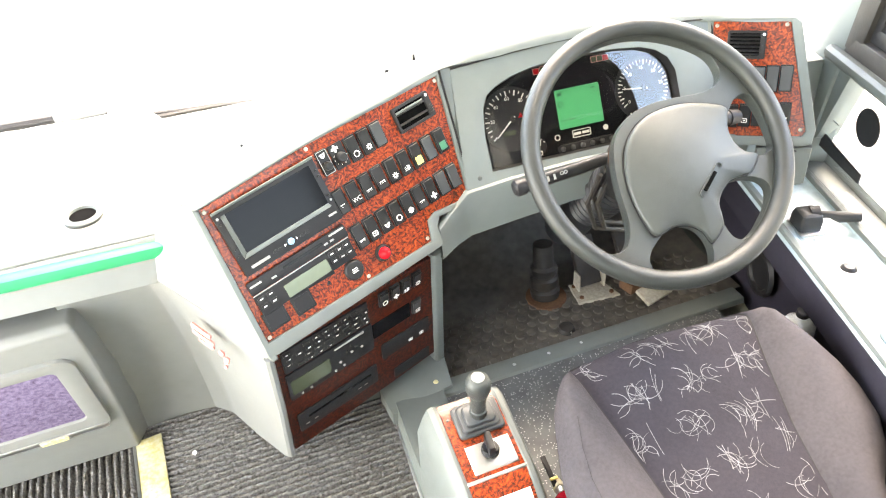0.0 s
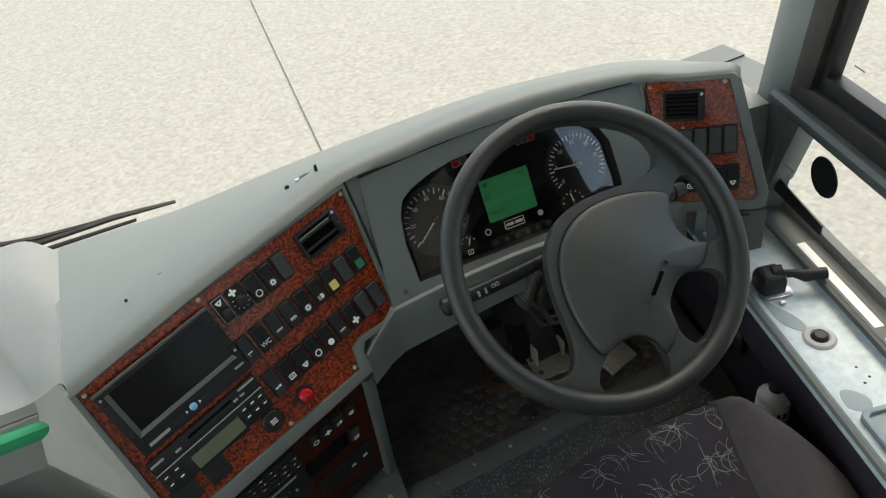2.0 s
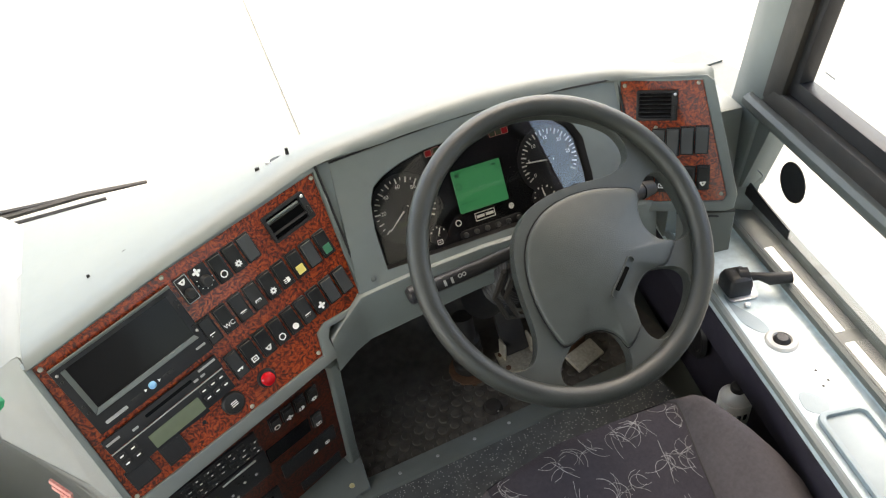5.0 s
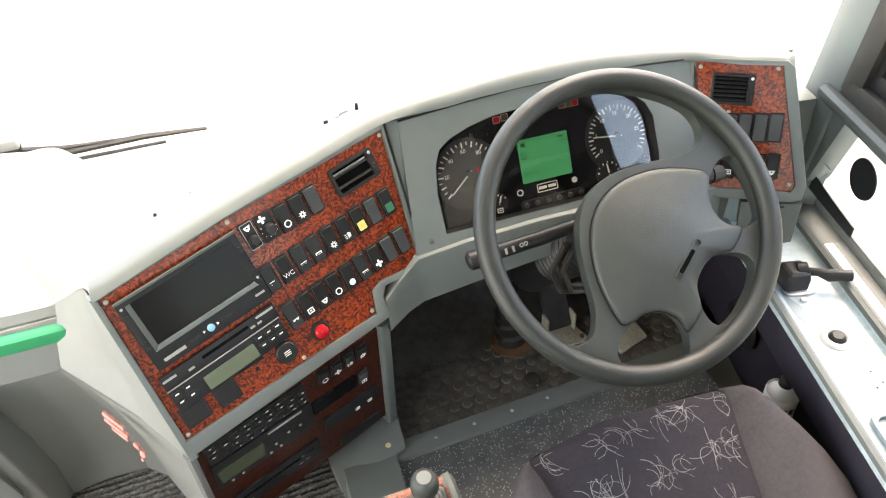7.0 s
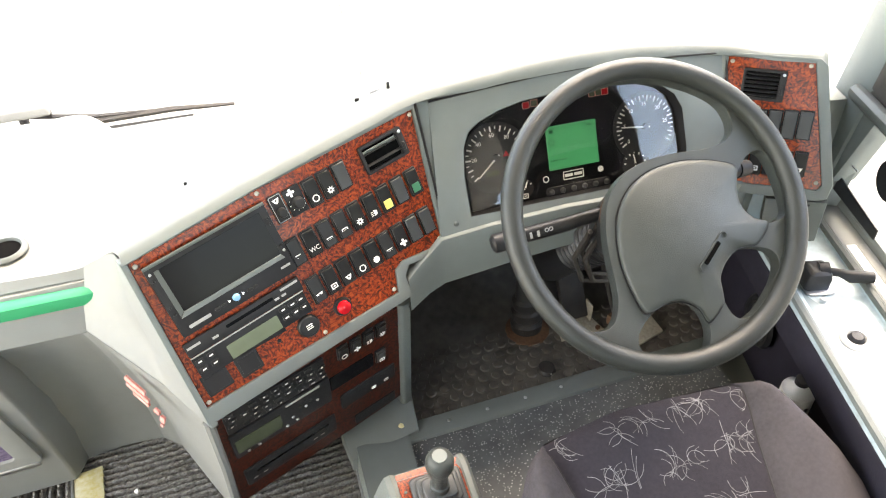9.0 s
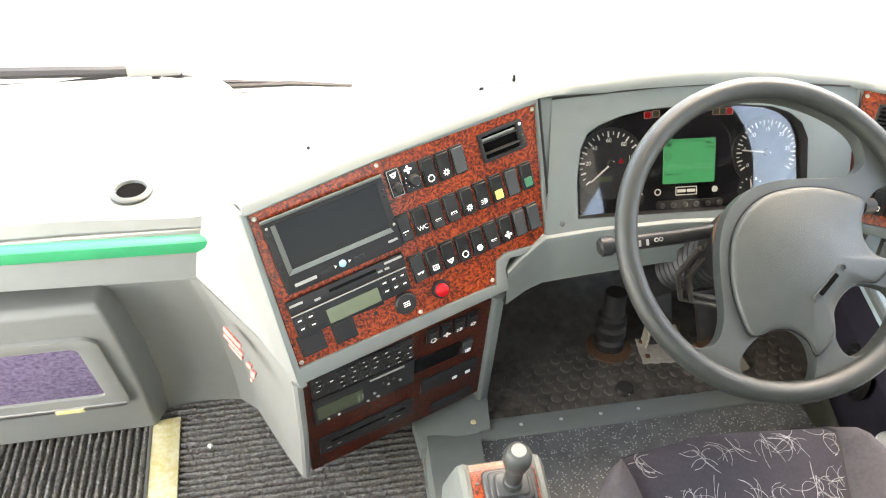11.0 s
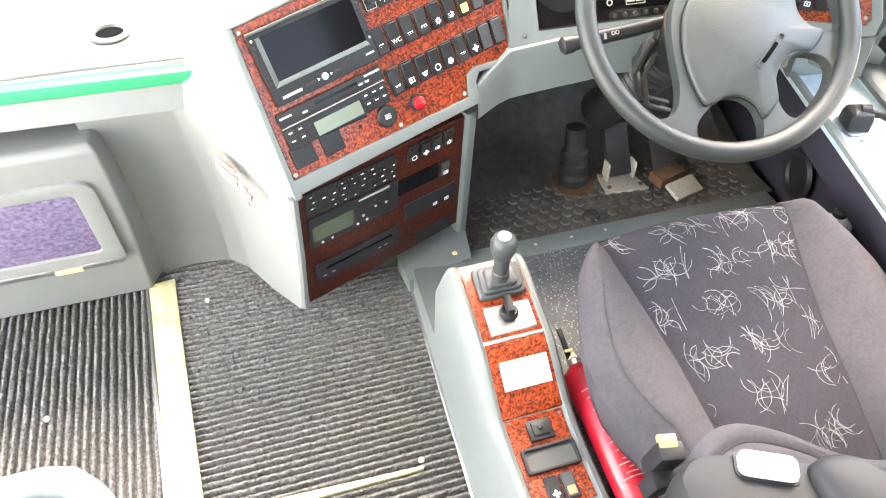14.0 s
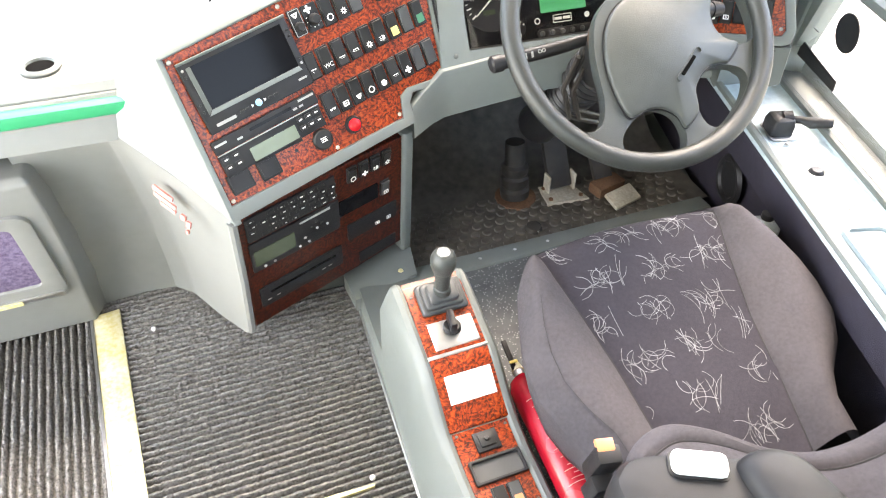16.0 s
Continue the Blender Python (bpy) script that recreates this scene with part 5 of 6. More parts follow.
stalk = part("stalk", tube([(0.34, -0.115, 0.565), (0.27, -0.108, 0.552), (0.20, -0.100, 0.542), (0.165, -0.097, 0.537)], [0.010, 0.012, 0.0125, 0.013], 12), BLACK, col, "black indicator stalk")
part("end_cap", tube([(0.166, -0.097, 0.537), (0.150, -0.096, 0.535), (0.146, -0.096, 0.5345)], [0.0155, 0.0155, 0.011], 12), BLACK, stalk)
SM = plane_frame((0.165, -0.1095, 0.544), (0.34, -0.1275, 0.572), (0.167, -0.105, 0.556))
for u in (0.040, 0.052):
    part("print_bar", box(SM @ Matrix.Translation((u, 0.000, 0.0005)), 0.004, 0.010, 0.0008), MARK_GREY, stalk)
for u in (0.066, 0.073):
    part("print_bar", slab(circle(u, 0.002, 0.0036, 12), SM, 0.001, holes=[circle(u, 0.002, 0.0022, 8)], top=0.001), MARK_GREY, stalk)
st2 = part("stalk", tube([(0.44, -0.11, 0.560), (0.54, -0.09, 0.565), (0.60, -0.085, 0.560)], [0.010, 0.013, 0.014], 12), BLACK, col, "black wiper stalk")
part("end_cap", tube([(0.60, -0.085, 0.560), (0.625, -0.084, 0.557)], [0.016, 0.013], 12), BLACK, st2)

# ---- pedals and footwell fittings ----
tw = thing("floor_valve", (0.36, 0.19, -0.02), "black rubber-booted brake valve on a rusty base plate", "valve")
part("base_plate", slab(circle(0.365, 0.175, 0.052, 20), Matrix.Translation((0, 0, -0.012)), 0.006, r=0.001), RUST, tw)
part("boot", lathe([(0.036, 0.0), (0.038, 0.02), (0.031, 0.028), (0.036, 0.036), (0.036, 0.055), (0.030, 0.062), (0.034, 0.070), (0.034, 0.085), (0.026, 0.092), (0.024, 0.15)], Matrix.Translation((0.365, 0.180, -0.012)) @ Matrix.Rotation(radians(-8), 4, "X"), 20), RUBBER, tw)
pb = thing("pedal", (0.48, 0.14, -0.02), "pedal hinge with a pale bare metal base plate", "pedal")
part("base_plate", slab([(0.425, 0.112), (0.535, 0.100), (0.520, 0.165), (0.435, 0.185)], Matrix.Translation((0, 0, -0.008)), 0.008, r=0.002), PEDAL, pb, "pale metal plate with bolts")
for x, y in ((0.440, 0.126), (0.520, 0.117), (0.443, 0.172)):
    part("bolt", lathe([(0, 0.004), (0.006, 0.0035), (0.0065, 0)], Matrix.Translation((x, y, -0.008)), 6), RUST, pb)
part("tread", box(Matrix.Translation((0.480, 0.19, 0.055)) @ Matrix.Rotation(radians(58), 4, "X"), 0.062, 0.13, 0.018, 0.005), RUBBER, pb)
part("bracket", box(Matrix.Translation((0.447, 0.165, 0.015)), 0.006, 0.03, 0.05, 0.002, 1), PEDAL, pb)
part("bracket", box(Matrix.Translation((0.515, 0.158, 0.015)), 0.006, 0.03, 0.05, 0.002, 1), PEDAL, pb)
pc = thing("pedal", (0.60, 0.08, -0.02), "rusty worn throttle pedal", "pedal")
part("tread", box(Matrix.Translation((0.610, 0.065, 0.0)) @ Matrix.Rotation(radians(14), 4, "Z") @ Matrix.Rotation(radians(18), 4, "X"), 0.085, 0.050, 0.012, 0.004), PEDAL, pc, "worn bare metal tread")
part("heel", box(Matrix.Translation((0.592, 0.115, 0.005)) @ Matrix.Rotation(radians(14), 4, "Z"), 0.085, 0.045, 0.030, 0.006), RUST, pc)
part("arm", box(Matrix.Translation((0.590, 0.165, 0.05)) @ Matrix.Rotation(radians(50), 4, "X"), 0.05, 0.14, 0.016, 0.004), RUBBER, pc)
fs = thing("foot_switch", (0.358, 0.041, -0.018), "round floor switch with a bright bolt on the mat", "foot switch")
part("collar", lathe([(0.010, 0.012), (0.018, 0.010), (0.022, 0.0)], Matrix.Translation((0.356, 0.050, -0.018)), 16), RUBBER, fs)
part("bolt", lathe([(0, 0.006), (0.004, 0.0055), (0.005, 0.0)], Matrix.Translation((0.358, 0.034, -0.016)), 6), SILVER, fs)
sp_ = thing("speaker_ring", tuple(at(WALL, 0.15, -0.11, 0.09)), "round black speaker ring in the side wall", "speaker")
part("ring", lathe([(0.040, 0.0), (0.046, 0.008), (0.056, 0.009), (0.062, 0.0)], Matrix.Translation(at(WALL, 0.13, -0.118, 0.10)) @ look((0, 0, 0), (0.965, -0.262, 0.0)).to_3x3().to_4x4(), 28), BLACK, sp_)
part("cone", lathe([(0, -0.012), (0.02, -0.006), (0.042, 0.002)], Matrix.Translation(at(WALL, 0.13, -0.118, 0.10)) @ look((0, 0, 0), (0.965, -0.262, 0.0)).to_3x3().to_4x4(), 28), BLACK, sp_)

# ---- console with gear lever ----
prof = [(-0.225, 0.196), (-0.24, 0.199), (-0.30, 0.180), (-0.376, 0.1545), (-0.392, 0.148), (-0.42, 0.126), (-0.45, 0.100), (-0.478, 0.079), (-0.50, 0.068), (-0.54, 0.057), (-0.62, 0.045), (-0.70, 0.036)]


def ctop(y):
    for (a, za), (b, zb) in zip(prof, prof[1:]):
        if b <= y <= a:
            return za + (zb - za) * (y - a) / (b - a)
    return prof[0][1] if y > prof[0][0] else prof[-1][1]


con = thing("console", (-0.02, -0.45, FLOOR), "grey moulded gear lever console beside the driver seat", "console")
rows = []
for y, z in prof:
    f = (y + 0.225) / -0.475
    xl, xr = -0.095 + 0.003 * f, 0.052
    bx_ = -0.105 - 0.042 * max(0, min(1, -y / 0.62))
    rows.append([(bx_, y, FLOOR - 0.004), (bx_ + 0.004, y, FLOOR + 0.010), (xl - 0.018, y, z - 0.050), (xl - 0.004, y, z - 0.014), (xl + 0.004, y, z), (xl + 0.014, y, z + 0.004), (xl + 0.021, y, z - 0.001), (xr - 0.020, y, z - 0.001), (xr - 0.013, y, z + 0.004), (xr - 0.004, y, z + 0.002), (xr + 0.003, y, z - 0.010), (xr + 0.004, y, -0.03)])
rows = [[(p[0], p[1] + 0.002, FLOOR - 0.004) for p in rows[0]]] + [[(p[0], p[1], p[2]) for p in rows[0]]] + rows[1:] + [[(p[0], p[1] - 0.004, FLOOR - 0.004) for p in rows[-1]]]
part("body", loft(rows), GREY, con)
fl = [[(-0.106, 0.005, FLOOR - 0.004), (-0.104, 0.005, FLOOR + 0.012), (-0.10, -0.012, -0.004), (0.010, -0.012, 0.0), (0.012, -0.012, -0.03)],
      [(-0.115, -0.12, FLOOR - 0.004), (-0.111, -0.12, FLOOR + 0.012), (-0.106, -0.12, 0.0), (0.0, -0.12, 0.002), (0.002, -0.12, -0.03)],
      [(-0.121, -0.226, FLOOR - 0.004), (-0.117, -0.226, FLOOR + 0.012), (-0.110, -0.226, 0.002), (0.0, -0.226, 0.002), (0.002, -0.226, -0.03)]]
part("front_cover", loft(fl), GREY, con)
part("toe_cover", solid([[(-0.122, 0.040, -0.045), (0.045, 0.085, -0.045), (0.034, -0.022, -0.03), (-0.116, -0.040, -0.045)], [(-0.122, 0.040, 0.0), (0.042, 0.080, 0.045), (0.032, -0.020, 0.004), (-0.116, -0.038, -0.010)]], 0.004), GREY, con, "sloping grey cover plate")
part("screw", lathe([(0, 0.003), (0.0045, 0.0025), (0.0065, 0)], Matrix.Translation((0.000, 0.0, 0.006)), 12), YELLOW, con, "brassy screw")
part("kick_edge", tube([(-0.106, 0.0, FLOOR + 0.002), (-0.127, -0.31, FLOOR + 0.002), (-0.143, -0.60, FLOOR + 0.002), (-0.150, -0.72, FLOOR + 0.002)], 0.0035, 6), SILVER, con, "pale worn lower edge")


def on_console(x0, x1, y0, y1, lift, n=6, thick=0.004):
    """A plate that follows the console's top."""
    ys = [y0 + (y1 - y0) * k / n for k in range(n + 1)]
    return solid([[(x0, y, ctop(y) + lift - thick), (x1, y, ctop(y) + lift - thick), (x1, y, ctop(y) + lift), (x0, y, ctop(y) + lift)] for y in ys], 0.0006, 1, 50)


w1 = part("wood_plate", on_console(-0.073, 0.038, -0.229, -0.376, 0.002), BURL, con, "burr wood plate")
w2 = part("wood_plate", on_console(-0.073, 0.037, -0.379, -0.482, 0.002, 10), BURL, con, "burr wood plate")
w3 = part("wood_plate", on_console(-0.071, 0.032, -0.485, -0.637, 0.002, 10), BURL, con, "burr wood plate")
part("joint", on_console(-0.074, 0.039, -0.3745, -0.3805, 0.0035, 2), SILVER, con)
part("plate", on_console(-0.055, 0.029, -0.318, -0.368, 0.0035), SILVER, con, "bright metal plate under the key switch")
for x, y in ((-0.064, -0.262), (0.028, -0.255), (-0.064, -0.49), (0.026, -0.492), (-0.064, -0.629), (0.026, -0.628)):
    part("screw", lathe([(0, 0.0014), (0.0022, 0.0012), (0.0032, 0)], Matrix.Translation((x, y, ctop(y) + 0.002)), 10), GREY_DARK, con)
part("card", on_console(-0.057, 0.030, -0.409, -0.447, 0.0032), WHITE, con, "small white card")
sq_ = part("square_button", box(Matrix.Translation((-0.017, -0.511, ctop(-0.511) + 0.004)) @ Matrix.Rotation(radians(9), 4, "X"), 0.043, 0.036, 0.008, 0.002), BLACK, con, "black square push switch")
part("cap", box(Matrix.Translation((-0.017, -0.511, ctop(-0.511) + 0.008)) @ Matrix.Rotation(radians(9), 4, "X"), 0.028, 0.024, 0.006, 0.002), SWITCH, sq_)
part("boss", lathe([(0, 0.004), (0.004, 0.003), (0.005, 0)], Matrix.Translation((-0.017, -0.511, ctop(-0.511) + 0.011)), 12), BLACK, sq_)
TM = plane_frame((-0.063, -0.580, ctop(-0.58) + 0.002), (0.03, -0.580, ctop(-0.58) + 0.002), (-0.063, -0.535, ctop(-0.535) + 0.002))
ty = part("ash_tray", slab(round_rect(0, 0, 0.094, 0.044, 0.004), TM, 0.012, r=0.0015, holes=[round_rect(0.005, 0.005, 0.089, 0.039, 0.004)], top=0.007), BLACK, con, "black rectangular tray")
part("tray_floor", slab(round_rect(0.003, 0.003, 0.091, 0.041, 0.004), TM, 0.003, top=0.001), SWITCH_GREY, ty)
RM = plane_frame((-0.045, -0.632, ctop(-0.632) + 0.002), (0.02, -0.632, ctop(-0.632) + 0.002), (-0.045, -0.587, ctop(-0.587) + 0.002))
rocker(RM, 0.013, 0.022, con, w=0.024, h=0.044, mark="fan")
rocker(RM, 0.0405, 0.022, con, w=0.024, h=0.044, lit=ORANGE, mat_=SWITCH_GREY)
gl = thing("gear_lever", (-0.012, -0.272, 0.19), "dark grey gear lever in a square stepped rubber boot", "gear lever")
GM = plane_frame((-0.012, -0.276, ctop(-0.276) + 0.003), (1.0, -0.276, ctop(-0.276) + 0.003), (-0.012, -0.240, ctop(-0.240) + 0.003))
for k, (h_, z0, z1) in enumerate(((0.044, 0.0, 0.010), (0.036, 0.009, 0.018), (0.028, 0.017, 0.027))):
    part("boot_step", solid([[GM @ Vector((x * s, y * s * 0.72, z)) for x, y in round_rect(-h_, -h_, h_, h_, 0.010)] for s, z in ((1.0, z0), (1.0, z0 + 0.006), (0.93, z1))], 0.001, 1), SWITCH_GREY, gl)
a_, b_ = GM @ Vector((0, 0, 0.024)), Vector((-0.014, -0.292, 0.306))
d_ = (b_ - a_).normalized()
part("shaft", tube([a_, a_ + d_ * 0.014, a_ + d_ * 0.016, a_ + d_ * 0.04, a_ + d_ * 0.058], [0.016, 0.016, 0.0135, 0.014, 0.017], 18), PAD, gl)
part("knob", tube([a_ + d_ * q for q in (0.056, 0.062, 0.075, 0.088, 0.097, 0.102, 0.1035)], [0.0165, 0.019, 0.0225, 0.0225, 0.0195, 0.014, 0.005], 20), PAD, gl)
part("knob_cap", tube([a_ + d_ * 0.1005, a_ + d_ * 0.1045], [0.0125, 0.0115], 18), GREY, gl, "paler round cap")
kg = thing("key_switch", (-0.013, -0.336, 0.17), "black turning switch on a bright plate", "key switch")
part("barrel", lathe([(0.0165, 0.0), (0.0165, 0.006), (0.0145, 0.010), (0, 0.010)], Matrix.Translation((-0.013, -0.336, ctop(-0.336) + 0.003)), 20), BLACK, kg)
part("grip", box(Matrix.Translation((-0.013, -0.334, ctop(-0.336) + 0.019)) @ Matrix.Rotation(radians(-8), 4, "Z"), 0.013, 0.040, 0.024, 0.004), BLACK, kg)

# ---- fire extinguisher ----
ex = thing("fire_extinguisher", (0.10, -0.5, 0.0), "red fire extinguisher lying between console and seat", "fire extinguisher")
e0, e1 = Vector((0.091, -0.690, 0.048)), Vector((0.108, -0.392, 0.042))
de = (e1 - e0).normalized()
L = (e1 - e0).length
part("cylinder", tube([e0 + de * q for q in (0, 0.004, 0.012, L - 0.03, L - 0.012, L - 0.002, L + 0.004)], [0.022, 0.030, 0.034, 0.034, 0.029, 0.018, 0.011], 24), RED, ex)
part("neck", tube([e1, e1 + de * 0.018], [0.0105, 0.0105], 14), SILVER, ex)
part("valve", tube([e1 + de * 0.016, e1 + de * 0.034], [0.0125, 0.009], 14), YELLOW, ex, "brassy valve")
part("lever", box(Matrix.Translation(e1 + de * 0.048 + Vector((-0.008, 0, 0.016))) @ Matrix.Rotation(radians(20), 4, "X"), 0.010, 0.062, 0.006, 0.002), BLACK, ex)
part("tag", box(Matrix.Translation(e1 + de * 0.030 + Vector((-0.006, 0, 0.017))), 0.016, 0.006, 0.004, 0.001, 1), YELLOW_LENS, ex)
for k in range(22):
    q = 0.05 + k * 0.0085
    pts = [e0 + de * q + Vector((0.0343 * math.cos(a), 0, 0.0343 * math.sin(a))) for a in [radians(v) for v in range(66, 132 - (k * 13) % 34, 8)]]
    part("print_line", tube(pts, 0.0009, 4), MARK_RED, ex)

# ---- driver seat ----
seat = thing("driver_seat", (0.36, -0.5, 0.0), "dark grey velour driver seat with pale squiggle pattern", "driver seat")
YS = [-0.262, -0.266, -0.275, -0.290, -0.315, -0.35, -0.40, -0.45, -0.50, -0.55, -0.60, -0.65, -0.70, -0.76]


def interp(y, table):
    for (a, va), (b, vb) in zip(table, table[1:]):
        if b <= y <= a:
            return va + (vb - va) * (y - a) / (b - a)
    return table[0][1] if y > table[0][0] else table[-1][1]


LEFT = [(-0.262, 0.27), (-0.275, 0.215), (-0.29, 0.165), (-0.315, 0.128), (-0.35, 0.105), (-0.40, 0.085), (-0.45, 0.068), (-0.50, 0.058), (-0.55, 0.058), (-0.60, 0.072), (-0.65, 0.094), (-0.70, 0.10), (-0.76, 0.10)]
RIGHT = [(-0.262, 0.38), (-0.275, 0.47), (-0.29, 0.54), (-0.315, 0.58), (-0.35, 0.607), (-0.40, 0.633), (-0.45, 0.648), (-0.50, 0.652), (-0.55, 0.645), (-0.60, 0.615), (-0.65, 0.565), (-0.70, 0.535), (-0.76, 0.53)]
SL = [(-0.262, 0.27), (-0.275, 0.215), (-0.29, 0.166), (-0.302, 0.163), (-0.438, 0.183), (-0.538, 0.195), (-0.634, 0.200), (-0.76, 0.205)]
SR = [(-0.262, 0.38), (-0.275, 0.468), (-0.29, 0.535), (-0.302, 0.541), (-0.40, 0.508), (-0.525, 0.473), (-0.65, 0.452), (-0.76, 0.430)]


def seat_z(x, y):
    z = 0.268 + 0.25 * (y + 0.30)
    f = max(0.0, (y + 0.335) / 0.073)
    z -= 0.050 * f * f
    l, r, a, b = interp(y, LEFT), interp(y, RIGHT), interp(y, SL), interp(y, SR)
    if x < a:
        q = (a - x) / max(a - l, 1e-4)
        z += 0.030 * math.sin(min(q, 1) * math.pi * 0.75) * min(1, (a - l) / 0.06) - 0.045 * q ** 5
    elif x > b:
        q = (x - b) / max(r - b, 1e-4)
        z += 0.030 * math.sin(min(q, 1) * math.pi * 0.75) * min(1, (r - b) / 0.06) - 0.045 * q ** 5
    else:
        q = (x - a) / max(b - a, 1e-4)
        z += 0.010 * math.sin(q * math.pi) - 0.004 * (abs(2 * q - 1) ** 8)
    return z


ys = []
for y0, y1 in zip(YS, YS[1:]):
    ys += [y0, (y0 + y1) / 2]
ys.append(YS[-1])


def seat_band(fa, fb, n):
    return [[(x, y, seat_z(x, y)) for x in [fa(y) + (fb(y) - fa(y)) * k / n for k in range(n + 1)]] for y in ys]


ins = part("seat_insert", loft(seat_band(lambda y: interp(y, SL), lambda y: interp(y, SR), 16)), SEAT_MID, seat, "dark patterned seat centre")
part("bolster", loft(seat_band(lambda y: interp(y, LEFT), lambda y: interp(y, SL), 10)), SEAT_SIDE, seat, "plain grey velour bolster")
part("bolster", loft(seat_band(lambda y: interp(y, SR), lambda y: interp(y, RIGHT), 10)), SEAT_SIDE, seat, "plain grey velour bolster")
rim_ = [(interp(y, LEFT), y) for y in reversed(ys)] + [(interp(-0.262, LEFT) + (interp(-0.262, RIGHT) - interp(-0.262, LEFT)) * k / 6, -0.262) for k in range(1, 6)] + [(interp(y, RIGHT), y) for y in ys]
cx_, cy_ = 0.36, -0.52
part("side_band", loft([[(cx_ + (x - cx_) * s, cy_ + (y - cy_) * s, seat_z(x, y) - d) for x, y in rim_] for s, d in ((1.0, 0.0), (1.004, 0.012), (0.99, 0.04), (0.955, 0.075))]), SEAT_SIDE, seat)
part("base_shell", loft([[(cx_ + (x - cx_) * s, cy_ + (y - cy_) * s, max(0.02, seat_z(x, y) - d)) for x, y in rim_] for s, d in ((0.94, 0.058), (0.960, 0.064), (0.945, 0.088), (0.85, 0.115), (0.76, 0.16))]), BLACK, seat, "black plastic seat base")
part("suspension", block(0.16, 0.54, -0.95, -0.34, -0.012, 0.12, 0.02), BLACK, seat)
for fa in (SL, SR):
    part("seam", tube([(interp(y, fa), y, seat_z(interp(y, fa), y) + 0.0005) for y in ys[5:]], 0.0016, 5), STITCH, seat)
part("seam", tube([(interp(y, LEFT) + 0.035, y, seat_z(interp(y, LEFT) + 0.035, y) + 0.0008) for y in ys[12:]], 0.0007, 5), STITCH, seat)
# woven squiggles
random.seed(11)
spots = [(0.190 + 0.116 * i + (0.058 if j % 2 else 0.0) + random.uniform(-0.012, 0.012), -0.318 - 0.076 * j + random.uniform(-0.008, 0.008)) for j in range(6) for i in range(4)]
bm = bmesh.new()
for n_, (sx, sy) in enumerate(spots):
    lean = random.uniform(-0.35, 0.35)
    for k in range(random.randint(11, 15)):
        upright = k % 3 != 2
        ang, ln, bend = lean + (1.5 if upright else 0.1) + random.uniform(-0.45, 0.45), random.uniform(0.040, 0.066), random.uniform(-0.9, 0.9)
        ox, oy = sx + random.uniform(-0.036, 0.036), sy + random.uniform(-0.012, 0.012)
        path = []
        for i in range(8):
            f = i / 7 - 0.5
            q = ang + bend * f * 2.4
            x, y = ox + ln * f * math.cos(q), oy + ln * f * math.sin(q)
            if interp(y, SL) + 0.004 < x < interp(y, SR) - 0.004 and y < -0.27:
                path.append((x, y, seat_z(x, y) + 0.0003))
        if len(path) > 3:
            b = tube(path, random.choice((0.0003, 0.0004, 0.0005)), 4)
            me = bpy.data.meshes.new("tmp")
            b.to_mesh(me)
            b.free()
            bm.from_mesh(me)
            bpy.data.meshes.remove(me)
tagged(part("woven_pattern", bm, THREAD, ins, "pale woven squiggles"), kind="stuff")


def weights(t):
    """Four weights of a smooth curve through points."""
    return (-t + 2 * t * t - t ** 3) / 2, (2 - 5 * t * t + 3 * t ** 3) / 2, (t + 4 * t * t - 3 * t ** 3) / 2, (t ** 3 - t * t) / 2


# lower end of the backrest, recliner cover and buckle
edge_ = [(0.070, -0.775, 0.250), (0.088, -0.728, 0.275), (0.125, -0.704, 0.280), (0.169, -0.700, 0.280), (0.221, -0.730, 0.279), (0.275, -0.780, 0.277), (0.337, -0.808, 0.277), (0.422, -0.812, 0.280), (0.52, -0.795, 0.295), (0.68, -0.735, 0.325)]
edge_ = [sum((w * Vector(edge_[max(0, min(9, int(k / 4) + o))]) for o, w in zip((-1, 0, 1, 2), weights(k / 4 - int(k / 4)))), Vector()) for k in range(37)]
rows = []
for k, p in enumerate(edge_):
    back = Vector((0.5 * max(0, 1 - k / 8), -1, 0)).normalized()
    rows.append([p + back * b_ + Vector((0, 0, h_)) for b_, h_ in ((0.004, -0.12), (0.002, -0.05), (-0.002, -0.02), (0.0, -0.006), (0.006, 0.005), (0.015, 0.012), (0.025, 0.014), (0.034, 0.011), (0.038, 0.008), (0.044, 0.011), (0.07, 0.016), (0.14, 0.026), (0.25, 0.04))])
bb = part("backrest", loft(rows), SEAT_SIDE, seat, "grey velour backrest, laid back")
part("seam", tube([r[8] + Vector((0, 0, 0.0012)) for r in rows[3:]], 0.0014, 5), STITCH, seat)
c_o = [(0.030, -0.785), (0.046, -0.750), (0.080, -0.738), (0.135, -0.754), (0.205, -0.786), (0.262, -0.806), (0.288, -0.86), (0.29, -0.95), (0.14, -0.965), (0.025, -0.95)]
c_o = smooth_loop(c_o, 4)
cv = [[(0.15 + (p.x - 0.15) * s_, -0.86 + (p.y + 0.86) * s_, z_) for p in c_o] for s_, z_ in ((1.0, 0.09), (1.0, 0.24), (0.995, 0.275), (0.97, 0.296), (0.92, 0.306), (0.82, 0.310), (0.5, 0.312), (0.1, 0.312))]
rec = part("recliner_cover", loft(cv, closed=True), COVER_BLACK, seat, "black plastic recliner cover")
h_o = smooth_loop([(0.196, -0.806), (0.228, -0.797), (0.258, -0.808), (0.282, -0.85), (0.286, -0.96), (0.19, -0.96), (0.188, -0.86)], 4)
